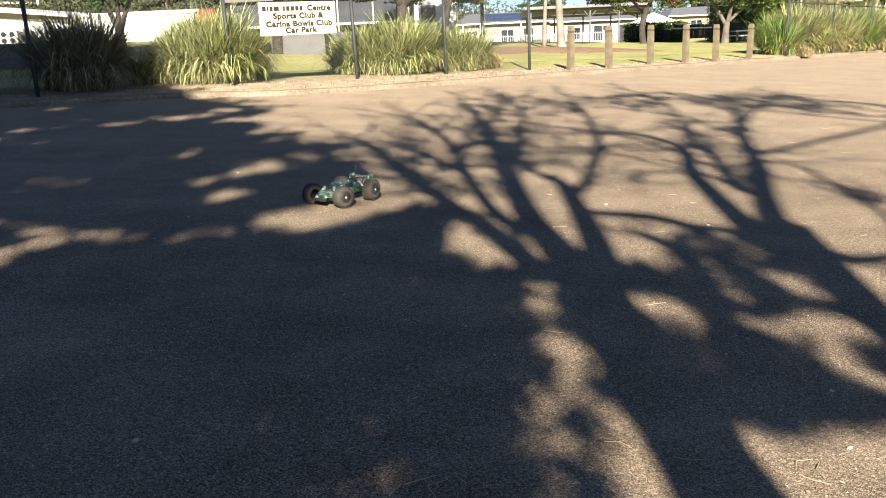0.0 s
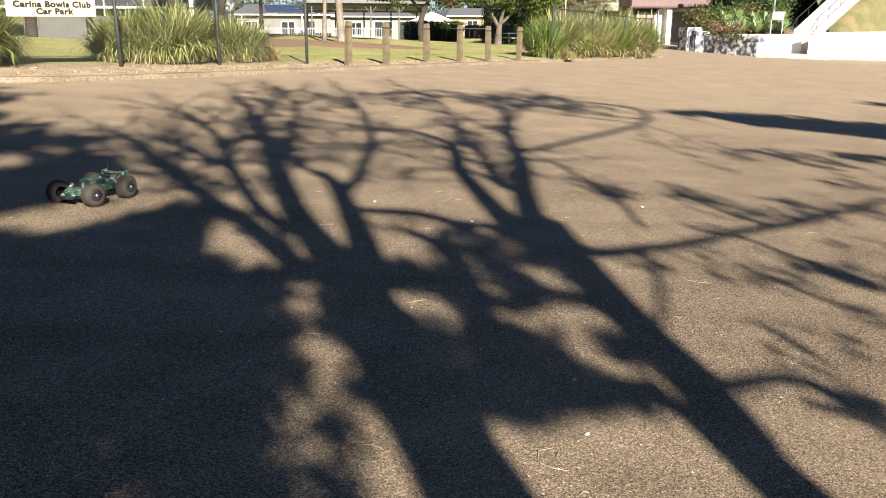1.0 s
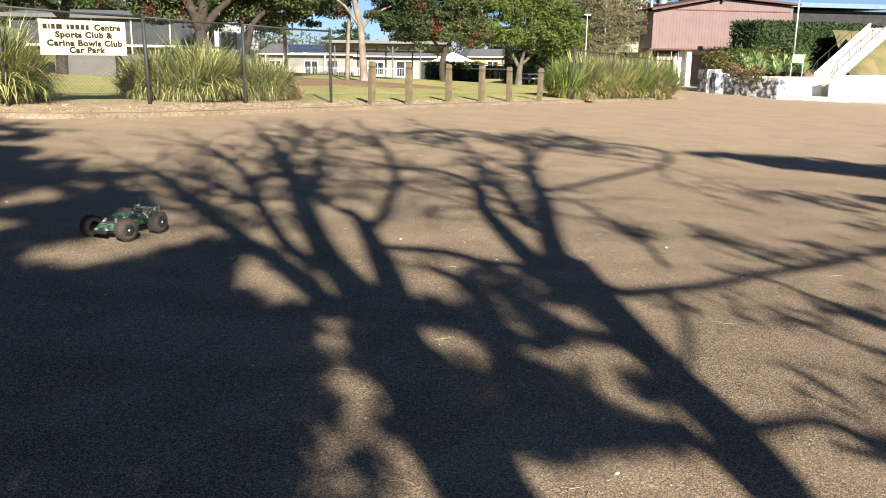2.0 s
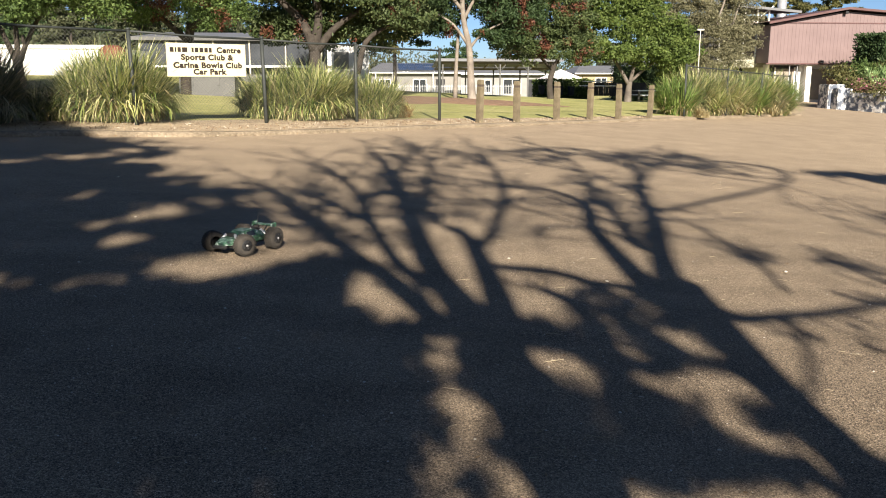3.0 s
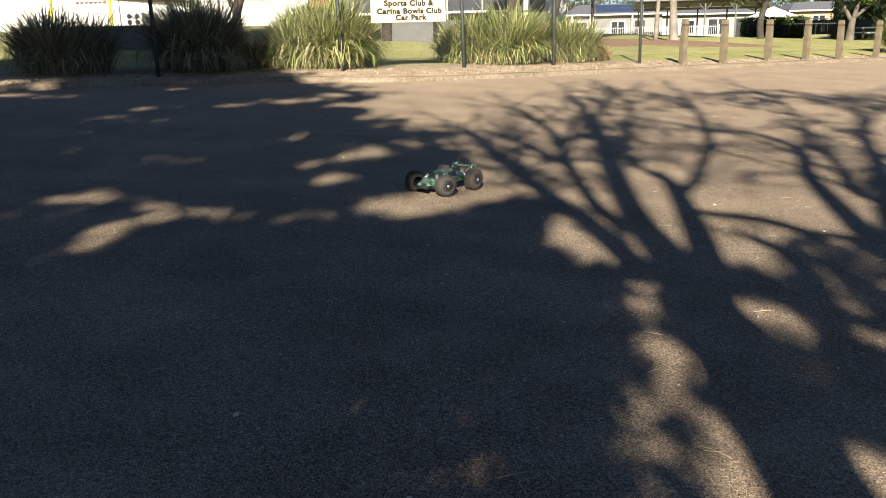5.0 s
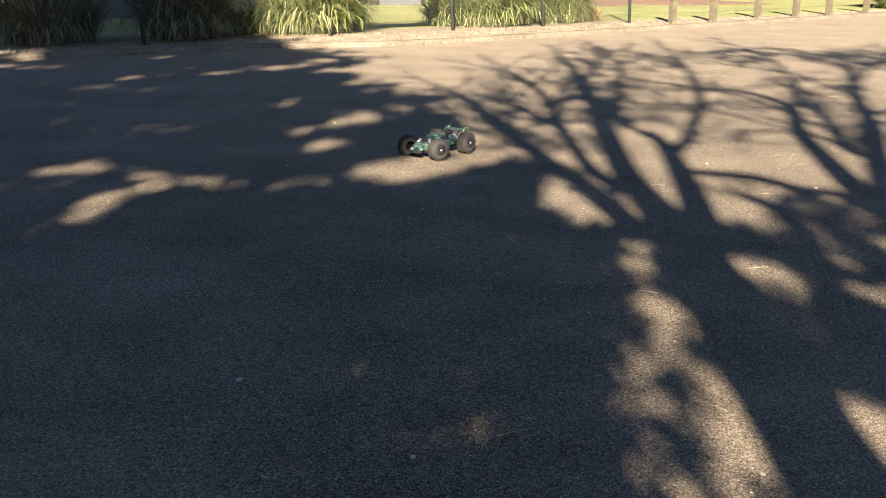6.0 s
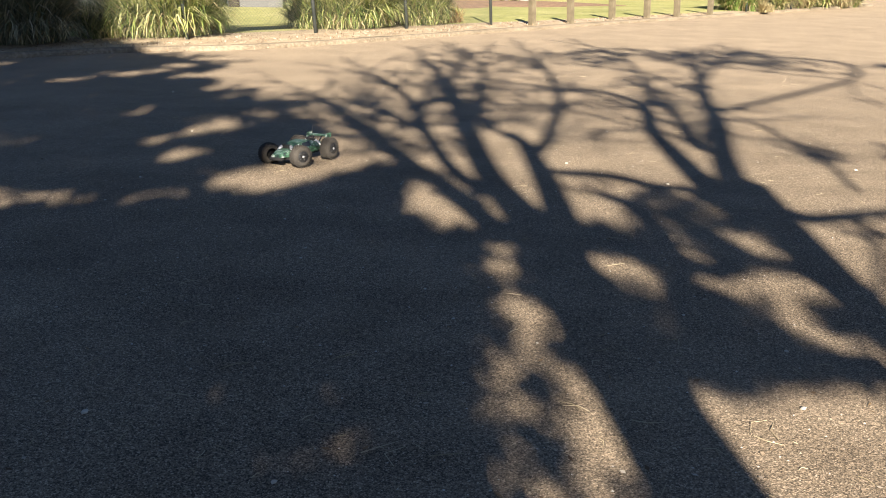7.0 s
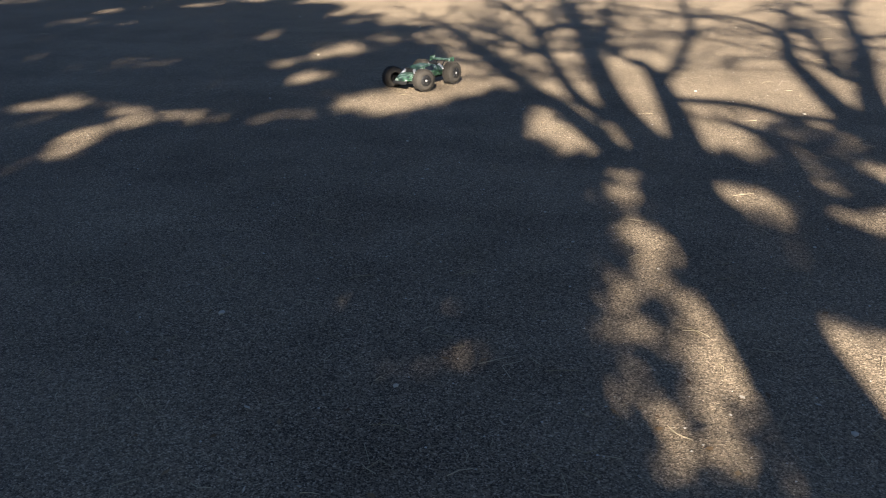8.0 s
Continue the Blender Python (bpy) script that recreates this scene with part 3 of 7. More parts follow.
# ---- strappy grass clumps ----
def grass_clump(x, y, rx, ry, height, count, mat, label, seed, dry=0.12, turn=40.0, arch=1.0, broad=1.0):
    """Arching blades from a tufted base; the outer ones fall over."""
    rng = np.random.default_rng(seed)
    root = thing("grass_clump", (x, y, land_z(x, y) - 0.01), turn)
    tagged(root, label, "ornamental grass", "strappy grass clumps along the fence")
    tufts = max(6, int(rx * ry * 60))
    tr, ta = np.sqrt(rng.uniform(0, 1, tufts)), rng.uniform(0, 2 * np.pi, tufts)
    tx, ty = rx * 0.95 * tr * np.cos(ta), ry * 0.95 * tr * np.sin(ta)
    tall = rng.uniform(0.66, 1.08, tufts) * (1.06 - 0.22 * tr ** 2)
    lean = np.stack([np.cos(ta), np.sin(ta)], 1) * (0.14 * tr)[:, None] + rng.normal(0, 0.13, (tufts, 2))
    for name, mt, n in (("leaf_mass", mat, int(count * 1.9)), ("dry_leaf_mass", BLADE_DRY, int(count * dry * 2.2))):
        k = rng.integers(0, tufts, n)
        r = tr[k]
        bx, by = tx[k] + rng.normal(0, 0.06, n), ty[k] + rng.normal(0, 0.06, n)
        bz = np.zeros(n)
        ln = 1.12 * height * tall[k] * rng.uniform(0.6, 1.0, n)
        a = rng.uniform(0, 2 * np.pi, n)
        out = np.stack([np.cos(a), np.sin(a)], 1)
        first = rng.uniform(0.02, 0.4, n) + 0.12 * arch * r ** 2
        curl = np.where(rng.uniform(size=n) < 0.3, rng.uniform(1.6, 2.9, n), rng.uniform(0.25, 1.5, n)) * arch
        if name == "dry_leaf_mass":
            curl += 0.3
            ln *= rng.uniform(0.6, 1.0, n)
        side = np.stack([-out[:, 1], out[:, 0]], 1)
        wd = broad * rng.uniform(0.006, 0.0125, n)
        rows = []
        run, rise = np.zeros(n), np.zeros(n)
        steps = ((0, 1.0), (0.25, 1.1), (0.5, 1.0), (0.75, 0.8), (1.0, 0.08))
        for j, (t, wk) in enumerate(steps):
            if j:
                dt = t - steps[j - 1][0]
                ang = first + curl * (t - dt / 2) ** 1.3
                run, rise = run + ln * dt * np.sin(ang), rise + ln * dt * np.cos(ang)
            px, py = bx + out[:, 0] * run + lean[k, 0] * np.maximum(rise, 0) * 0.8, by + out[:, 1] * run + lean[k, 1] * np.maximum(rise, 0) * 0.8
            pz = np.maximum(bz + rise, 0.02)
            for sgn in (-1, 1):
                rows.append(np.stack([px + sgn * side[:, 0] * wd * wk, py + sgn * side[:, 1] * wd * wk, pz], 1))
        v = np.stack(rows, 1).reshape(-1, 3)
        f = []
        for i in range(n):
            o = i * 10
            for k in range(4):
                f.append((o + 2 * k, o + 2 * k + 1, o + 2 * k + 3, o + 2 * k + 2))
        part(name, mesh_of(name, v, f, mt, True), mt, root)
    return root


# ---- trees ----
def tree(name, x, y, label, category, trunk, limbs, puffs, leaf_mat, bark, leaf=(0.16, 0.07), per=900, seed=0, second=None, second_share=0.0, z=None):
    """trunk and limbs: (x, y, z, radius) lines from the foot; puffs: (x, y, z, rx, ry, rz) leafy masses, filled unevenly with leaf sprays."""
    rng = np.random.default_rng(seed)
    root = thing(name, (x, y, land_z(x, y) if z is None else z))
    tagged(root, label, category)
    part("trunk", tube("trunk", smooth_path(trunk, 4), bark, 12), bark, root)
    for lb in limbs:
        part("limb", tube("limb", smooth_path(lb, 3), bark, 8), bark, root)
    cents = []
    for px, py, pz, rx, ry, rz in puffs:
        n = int(per * 4.2 * (rx * max(ry, 0.7 * rx) * 0.35 + rx * rz * 0.35))
        per_spray = 96
        sprays = max(8, int(1.15 * n) // per_spray)
        u = rng.normal(size=(sprays, 3))
        u /= np.linalg.norm(u, axis=1)[:, None]
        deep = np.where(rng.uniform(size=(sprays, 1)) < 0.66, rng.uniform(0.80, 1.06, (sprays, 1)), rng.uniform(0.1, 0.75, (sprays, 1)))
        bulge = np.array([1 + 0.38 * noise.noise((a * 2.1 + px, b * 2.1 + pz, c * 2.1 + seed)) for a, b, c in u])
        q = u * deep * bulge[:, None] * (rx, ry, rz) + (px, py, pz)
        size = (0.20 + 0.05 * rx) * rng.uniform(0.7, 1.4, (sprays, 1))
        leaves = np.repeat(q, per_spray, axis=0) + np.clip(rng.normal(0, 1, (sprays * per_spray, 3)), -1.35, 1.35) * np.repeat(size, per_spray, axis=0) * (1, 1, 0.48)
        cents.append(leaves)
    c = np.concatenate(cents)
    if second is not None:
        key = np.array([noise.noise((a * 0.9, b * 0.9, d * 0.9 + 7)) for a, b, d in c])
        cut = np.quantile(key + rng.normal(0, 0.06, len(c)), 1 - second_share)
        pick = key > cut
        part("pod_mass", leaf_mesh("pod_mass", c[pick], leaf[0], leaf[1], second, rng), second, root, "rusty red seed pods among the leaves")
        c = c[~pick]
    part("crown", leaf_mesh("crown", c, leaf[0] * 1.12, leaf[1] * 1.2, leaf_mat, rng), leaf_mat, root)
    return root


def on_sun_line(gx, gy, y):
    """The place at depth y whose shadow falls at (gx, gy) on the car park."""
    k = (gy - y) / -TO_SUN.y
    return Vector((gx, gy, slope(gx, gy))) + TO_SUN * k


def inside(poly, x, y):
    hit = False
    for (x0, y0), (x1, y1) in zip(poly, poly[1:] + poly[:1]):
        if (y0 > y) != (y1 > y) and x < x0 + (x1 - x0) * (y - y0) / (y1 - y0):
            hit = not hit
    return hit


def crown_over(outline, gaps, depth, spread, sprays, rng, rough=0.1, back=(0.0, 0.0)):
    """Leaf centres of a crown with the given outline as the sun sees it; gaps are oval openings (x, y, rx, ry, how clear)."""
    xs, ys = [p[0] for p in outline], [p[1] for p in outline]
    out = []
    while len(out) < sprays:
        x, y = rng.uniform(min(xs), max(xs)), rng.uniform(min(ys), max(ys))
        wob = noise.noise((x * 2.3, y * 1.4, 5.0)) * rough + noise.noise((x * 6.5, y * 3.2, 8.0)) * 1.3 * rough
        if not inside(outline, x + wob, y + wob * 1.5):
            continue
        ragged = 1 + 0.9 * noise.noise((x * 8, y * 4.5, 1.0))
        if any(((x - gx) / (rx + back[0])) ** 2 + ((y - gy) / (ry + back[1])) ** 2 < ragged and rng.uniform() < clear for gx, gy, rx, ry, clear in gaps):
            continue
        out.append(on_sun_line(x, y, depth + rng.uniform(-spread, spread)))
    return np.array(out)


def shade_tree(name, foot, label, trunk, limbs, crowns, leaf_mat, leaf, seed, twigs=True, loose=0.075):
    """A tree behind the viewer. crowns: arrays of spray centres in world metres."""
    rng = np.random.default_rng(seed)
    root = thing(name)
    tagged(root, label, "tree")
    x, y = foot
    z = slope(x, y)
    part("trunk", tube("trunk", smooth_path([(x, y, z - 0.1, trunk[0][3] * 1.5), (x, y, z + 0.35, trunk[0][3] * 1.12)] + trunk, 3), BARK, 14), BARK, root)
    tips = []
    for lb in limbs:
        part("limb", tube("limb", smooth_path(lb, 3), BARK, 9), BARK, root)
        if twigs and lb[-1][2] > 6.4:
            end = Vector(lb[-1][:3])
            way = (end - Vector(lb[-2][:3])).normalized()
            for k in range(20):
                at = Vector(lb[-1 - k % min(5, len(lb) - 1)][:3])
                d = (way + Vector(rng.normal(0, 0.6, 3))).normalized()
                ln = rng.uniform(0.6, 1.9)
                mid = at + d * ln * 0.5 + Vector(rng.normal(0, 0.09, 3))
                tips.append([(*at, 0.022), (*mid, 0.016), (*(at + d * ln), 0.007)])
                for _ in range(2):
                    e = (d + Vector(rng.normal(0, 0.7, 3))).normalized() * ln * 0.5
                    tips.append([(*mid, 0.017), (*(mid + e * 0.5), 0.012), (*(mid + e), 0.006)])
    if tips:
        verts, faces = [], []
        for tp in tips:
            v, f = tube_geometry(tp, 5)
            faces += [tuple(i + len(verts) for i in q) for q in f]
            verts += v
        part("twig_mass", mesh_of("twig_mass", verts, faces, BARK, True), BARK, root)
    if crowns:
        c = np.concatenate(crowns)
        per = 13
        leaves = np.repeat(c, per, axis=0) + rng.normal(0, loose, (len(c) * per, 3))
        part("crown", leaf_mesh("crown", leaves, leaf[0], leaf[1], leaf_mat, rng), leaf_mat, root)
    return root


def ovals(list_of, depth, spread, rng, per_area=34):
    """Sprays for loose oval leaf masses (x, y, rx, ry, thickness) as the sun sees them."""
    out = []
    for gx, gy, rx, ry, thick in list_of:
        for _ in range(max(2, int(rx * ry * 3.14 * per_area * thick))):
            a, r = rng.uniform(0, 6.283), math.sqrt(rng.uniform(0, 1))
            out.append(on_sun_line(gx + rx * r * math.cos(a), gy + ry * r * math.sin(a), depth + rng.uniform(-spread, spread)))
    return np.array(out)


# ---- buildings ----
def window_in(root, x0, x1, z0, z1, y, frame_mat, glass=GLASS_DARK):
    w = part("window", box(x0, x1, y - 0.06, y - 0.015, z0, z1), glass, root)
    t = 0.06
    for a, b, c, d in ((x0 - t, x1 + t, z1, z1 + t), (x0 - t, x1 + t, z0 - t, z0), (x0 - t, x0, z0, z1), (x1, x1 + t, z0, z1), ((x0 + x1) / 2 - t / 2, (x0 + x1) / 2 + t / 2, z0, z1)):
        part("window_frame", box(a, b, y - 0.09, y - 0.02, c, d), frame_mat, w)
    return w


def gable_roof(x0, x1, y0, y1, ze, zr, over=0.5, thick=0.12, hip=0.0):
    """A roof with its ridge along x; hip: how far the ridge ends are drawn in."""
    bm = bmesh.new()
    ym = (y0 + y1) / 2
    lows, highs = [], []
    for dz in (0.0, -thick):
        a = [bm.verts.new(p) for p in ((x0 - over, y0 - over, ze + dz), (x1 + over, y0 - over, ze + dz), (x1 + over, y1 + over, ze + dz), (x0 - over, y1 + over, ze + dz), (x0 - over + hip, ym, zr + dz), (x1 + over - hip, ym, zr + dz))]
        (highs if dz == 0 else lows).extend(a)
    for s in (highs, lows):
        bm.faces.new((s[0], s[1], s[5], s[4]))
        bm.faces.new((s[2], s[3], s[4], s[5]))
        bm.faces.new((s[3], s[0], s[4]))
        bm.faces.new((s[1], s[2], s[5]))
    for i in range(4):
        j = (i + 1) % 4
        bm.faces.new((highs[i], highs[j], lows[j], lows[i]))
    bmesh.ops.recalc_face_normals(bm, faces=bm.faces)
    return bm


def house(name, x0, x1, y, depth, z0, ze, zr, wall, roof, label, windows=(), doors=(), hip=2.0, frame_mat=WHITE_WALL, category="house"):
    root = thing(name, ((x0 + x1) / 2, y, z0))
    tagged(root, label, category)
    h, hw = ze - z0, (x1 - x0) / 2
    part("wall", box(-hw, hw, 0, depth, -1.0, h), wall, root)
    part("roof", gable_roof(-hw, hw, 0, depth, h + 0.05, zr - z0, hip=hip), roof, root)
    part("gutter", box(-hw - 0.55, hw + 0.55, -0.62, -0.5, h - 0.06, h + 0.06), frame_mat, root)
    for a, b, c, d in windows:
        window_in(root, a, b, c, d, 0, frame_mat)
    for a, b, c, d in doors:
        part("door", box(a, b, -0.05, 0.02, c, d), DARK_WALL, root)
    return root


def build_far_houses():
    h1 = house("house", 1.5, 10.3, 85, 9, -1.2, 1.75, 2.75, CREAM_WALL, ROOF_GREY, "low cream house with a grey metal roof and solar panels", [(-3.6, -2.6, 1.0, 2.3), (-0.3, 0.9, 0.9, 2.3)], [(1.9, 2.8, 0.1, 2.35)], 1.6)
    panels = part("solar_array", box(-1.6, 3.9, -0.2, -0.14, 3.05, 3.06), SOLAR, h1, "dark blue solar panels on the roof slope")
    for i in range(7):
        for j in range(2):
            x = -1.7 + i * 0.86
            y0, y1 = 0.3 + j * 1.65, 0.3 + j * 1.65 + 1.55
            zf = lambda yy: 3.0 + (yy + 0.5) * (1.0 / 5.0) + 0.09
            bm = bmesh.new()
            vs = [bm.verts.new(p) for p in ((x, y0, zf(y0)), (x + 0.82, y0, zf(y0)), (x + 0.82, y1, zf(y1)), (x, y1, zf(y1)), (x, y0, zf(y0) - 0.05), (x + 0.82, y0, zf(y0) - 0.05), (x + 0.82, y1, zf(y1) - 0.05), (x, y1, zf(y1) - 0.05))]
            for q in ((0, 1, 2, 3), (0, 4, 5, 1), (1, 5, 6, 2), (2, 6, 7, 3), (3, 7, 4, 0)):
                bm.faces.new([vs[k] for k in q])
            part("solar_panel", bm, SOLAR, panels)
    for x in (-4.0, -2.3, 1.6):
        part("verandah_post", box(x - 0.06, x + 0.06, -0.5, -0.38, 0, 2.9), WHITE_WALL, h1)
    house("house", 10.9, 19.5, 90, 8, -1.2, 1.62, 2.5, PALE_WALL, ROOF_GREY, "pale rendered house with a grey metal roof beyond the lawn", [(-2.4, -1.2, 1.0, 2.2), (0.2, 2.0, 0.8, 2.3)], [(2.8, 3.6, 0.1, 2.3)], 1.6)
    house("house", 25.2, 34.5, 97, 8, -1.0, 1.72, 2.65, TAN_WALL, ROOF_GREY, "tan brick house with a blue-grey roof", [(-2.6, -1.4, 1.2, 2.2), (1.0, 2.4, 1.2, 2.2)], (), 1.6)
    house("house", -4.0, 0.5, 100, 8, -0.5, 2.6, 4.4, WHITE_WALL, ROOF_PALE, "far white house with a pale roof", [(-1.2, -0.2, 0.9, 2.2)], (), 1.2)
    house("house", 36.0, 45.0, 110, 8, -0.4, 2.2, 3.6, WHITE_WALL, ROOF_GREY, "far white house half hidden by trees", [(-1.2, 0.6, 0.9, 2.0)], (), 1.6)
    # open-sided shelter
    root = thing("picnic_shelter", (12.6, 78, -1.2))
    tagged(root, "open-sided shelter with a tilted grey metal roof on thin posts", "shelter")
    zf, zb = 4.02, 3.42
    edge = [(-5.6, -2.4, zf), (5.6, -2.4, zf), (5.6, 2.4, zb), (-5.6, 2.4, zb)]
    part("roof", mesh_of("roof", [(x, y, z + d) for d in (0, 0.10) for x, y, z in edge], [(3, 2, 1, 0), (4, 5, 6, 7), (0, 1, 5, 4), (1, 2, 6, 5), (2, 3, 7, 6), (3, 0, 4, 7)], ROOF_GREY), ROOF_GREY, root)
    part("fascia", box(-5.65, 5.65, -2.47, -2.41, zf - 0.10, zf + 0.14), ROOF_GREY, root)
    for y, z in ((-1.9, zf - 0.22), (1.9, zb - 0.16)):
        part("beam", box(-5.4, 5.4, y - 0.07, y + 0.07, z - 0.08, z + 0.12), SOFFIT, root)
    for i in range(8):
        x = -5.2 + i * 10.4 / 7
        part("rafter", mesh_of("rafter", [(x + a, y, z - b) for a in (-0.04, 0.04) for y, z in ((-2.3, zf), (2.3, zb + 0.01)) for b in (0.005, 0.13)], [(0, 2, 3, 1), (4, 5, 7, 6), (0, 1, 5, 4), (2, 6, 7, 3), (1, 3, 7, 5), (0, 4, 6, 2)], SOFFIT), SOFFIT, root)
    for x in (-5.0, -2.5, 0.1, 2.6, 5.0):
        for y, z in ((-1.9, zf - 0.3), (1.9, zb - 0.24)):
            part("post", box(x - 0.06, x + 0.06, y - 0.06, y + 0.06, -0.4, z), GREY_WALL, root)
    for x in (0.1, 2.6):
        for d in (-1, 1):
            part("brace", tube("brace", [(x + d * 0.06, -1.9, 3.1, 0.035), (x + d * 0.55, -1.9, zf - 0.3, 0.035)], GREY_WALL, 6), GREY_WALL, root)
    # steel picket fence in front of the houses
    root = thing("picket_fence", (7.6, 76, land_z(7.6, 76)))
    tagged(root, "pale steel picket fence between the lawn and the houses", "fence")
    bar = mesh_of("picket", [(x, y, z) for z in (0.08, 1.28) for x, y in ((-0.01, -0.01), (0.01, -0.01), (0.01, 0.01), (-0.01, 0.01))], [(0, 1, 5, 4), (1, 2, 6, 5), (2, 3, 7, 6), (3, 0, 4, 7), (4, 5, 6, 7)], METAL)
    for i in range(84):
        part("picket", bar, METAL, root).location = (-6.3 + i * 0.15, 0, 0)
    for z in (0.16, 1.14):
        part("rail", box(-6.4, 6.3, 0.016, 0.05, z, z + 0.03), METAL, root)
    for i in range(6):
        x = -6.4 + i * 2.54
        part("post", box(x - 0.035, x + 0.035, 0.051, 0.12, -0.2, 1.32), METAL, root)
    # white peaked canopy
    root = thing("canopy", (16.7, 70, land_z(16.7, 70)))
    tagged(root, "white canvas peaked canopy on four poles", "canopy")
    zt = 2.05 - land_z(16.2, 70)
    bm = bmesh.new()
    apex = bm.verts.new((0, 0, zt))
    ring = [bm.verts.new((sx * 1.95, sy * 1.95, zt - 0.95)) for sx, sy in ((-1, -1), (1, -1), (1, 1), (-1, 1))]
    low = [bm.verts.new((v.co.x, v.co.y, v.co.z - 0.16)) for v in ring]
    for i in range(4):
        bm.faces.new((ring[i], ring[(i + 1) % 4], apex))
        bm.faces.new((ring[i], low[i], low[(i + 1) % 4], ring[(i + 1) % 4]))
    part("canvas", bm, CANVAS, root)
    for sx, sy in ((-1, -1), (1, -1), (1, 1), (-1, 1)):
        part("pole", tube("pole", [(sx * 1.87, sy * 1.87, -0.1, 0.04), (sx * 1.87, sy * 1.87, zt - 1.0, 0.04)], METAL, 6), METAL, root)
    # dark screen fence and picnic tables on the far side of the lawn
    root = thing("screen_fence", (18.0, 57, land_z(18.0, 57)))
    tagged(root, "low dark screen fence at the far edge of the lawn", "fence")
    for i in range(13):
        part("panel", box(-2.1 + i * 0.34, -2.1 + i * 0.34 + 0.325, -0.02, 0.02, -0.1, 0.76 + 0.012 * (i % 3)), DARK_WALL, root)
    for x, y in ((15.9, 56.2), (19.0, 55.2)):
        picnic_table(x, y)
    for x, y in ((13.5, 62.4), (14.2, 62.6), (14.9, 62.5), (15.7, 62.4)):
        bin_at(x, y)


def picnic_table(x, y):
    root = thing("picnic_table", (x, y, land_z(x, y)), 12)
    tagged(root, "pale picnic table with fixed benches on the lawn", "table", "picnic tables")
    part("tabletop", box(-0.9, 0.9, -0.38, 0.38, 0.70, 0.76, 0.01), METAL, root)
    for s in (-1, 1):
        part("bench", box(-0.9, 0.9, s * 0.75 - 0.14, s * 0.75 + 0.14, 0.42, 0.47, 0.01), METAL, root)
        part("leg", box(s * 0.6 - 0.05, s * 0.6 + 0.05, -0.7, 0.7, 0.36, 0.42), GREY_WALL, root)
        part("pedestal", box(s * 0.6 - 0.05, s * 0.6 + 0.05, -0.06, 0.06, -0.05, 0.70), GREY_WALL, root)


def bin_at(x, y):
    root = thing("wheelie_bin", (x, y, land_z(x, y)), 8)
    root.scale = (0.68, 0.68, 0.68)
    tagged(root, "dark wheeled rubbish bin with its lid shut", "bin", "bins by the canopy")
    bm = box(-0.28, 0.28, -0.3, 0.3, 0.05, 0.95, 0.02)
    for v in bm.verts:
        if v.co.z < 0.4:
            v.co.x *= 0.8
            v.co.y *= 0.8
    part("body", bm, DARK_WALL, root)
    part("lid", box(-0.3, 0.3, -0.33, 0.31, 0.952, 1.02, 0.015), PLASTIC, root)
    for s in (-1, 1):
        part("wheel", tube("wheel", [(s * 0.24, 0.26, 0.1, 0.1), (s * 0.30, 0.26, 0.1, 0.1)], PLASTIC, 10), PLASTIC, root)


def build_clubhouse():
    """The low club building beyond the grasses, with a deep verandah."""
    x0, x1, y = -14.5, -2.2, 60
    z0 = land_z(-7, y) - 0.85
    root = thing("clubhouse", (-8.3, y, z0))
    tagged(root, "long grey clubhouse with a deep shaded verandah and pale roof edge", "building")
    hw = 6.1
    part("wall", box(-hw, hw, 2.4, 9.0, -1, 3.2), GREY_WALL, root)
    part("floor_slab", box(-hw, hw, 0, 2.4, -1, 0.9), GREY_WALL, root)
    part("roof", gable_roof(-hw, hw, 0.2, 9.0, 3.35, 3.85, hip=1.5), ROOF_GREY, root)
    part("fascia", box(-hw - 0.5, hw + 0.5, -0.36, -0.29, 3.12, 3.34), GREY_WALL, root)
    part("handrail", box(-hw, hw, -0.06, 0.02, 1.36, 1.50), WHITE_WALL, root, "white verandah rail")
    for i in range(6):
        x = -hw + 0.1 + i * (2 * hw - 0.2) / 5
        part("post", box(x - 0.045, x + 0.045, -0.05, 0.04, 0.9, 3.15), CONCRETE_PALE, root)
    # Dark screens between the posts carry the verandah's shade in their colour.
    for i in range(5):
        x = -hw + 0.1 + i * (2 * hw - 0.2) / 5
        part("shade_screen", box(x + 0.07, x + (2 * hw - 0.2) / 5 - 0.07, 0.06, 0.085, 1.52, 3.05), VERANDAH_SHADE, root, "dark blue-grey screen between the posts, coloured for verandah shade")
    for x in (-4.2, -1.4, 1.8):
        window_in(root, x, x + 1.3, 1.5, 2.6, 2.4, WHITE_WALL)
    part("door", box(4.0, 4.9, 2.34, 2.42, 0.9, 2.9), DARK_WALL, root)
    shed = thing("site_cabin", (-0.35, 59, land_z(-0.35, 59)))
    tagged(shed, "pale boxy site cabin with a flat roof", "shed")
    part("body", box(-1.25, 1.25, 0, 2.4, -0.4, 2.35, 0.02), ROOF_PALE, shed)
    part("roof", box(-1.32, 1.32, -0.08, 2.48, 2.35, 2.45, 0.02), WHITE_WALL, shed)
    part("window", box(-1.1, -0.1, -0.03, 0.02, 0.9, 2.0), GREY_WALL, shed)
    # store room glimpsed below the sign
    st = thing("equipment_store", (-5.2, 31, land_z(-5.2, 31)))
    tagged(st, "small grey store with a white-framed door", "shed")
    part("wall", box(-0.9, 1.0, 0, 1.6, -0.1, 0.95), GREY_WALL, st)
    part("lid", box(-0.95, 1.05, -0.05, 1.65, 0.95, 1.0), ROOF_GREY, st)
    for x in (-0.45, 0.45):
        part("door_frame", box(x - 0.035, x + 0.035, -0.03, 0.01, 0.35, 0.93), GREY_WALL, st)


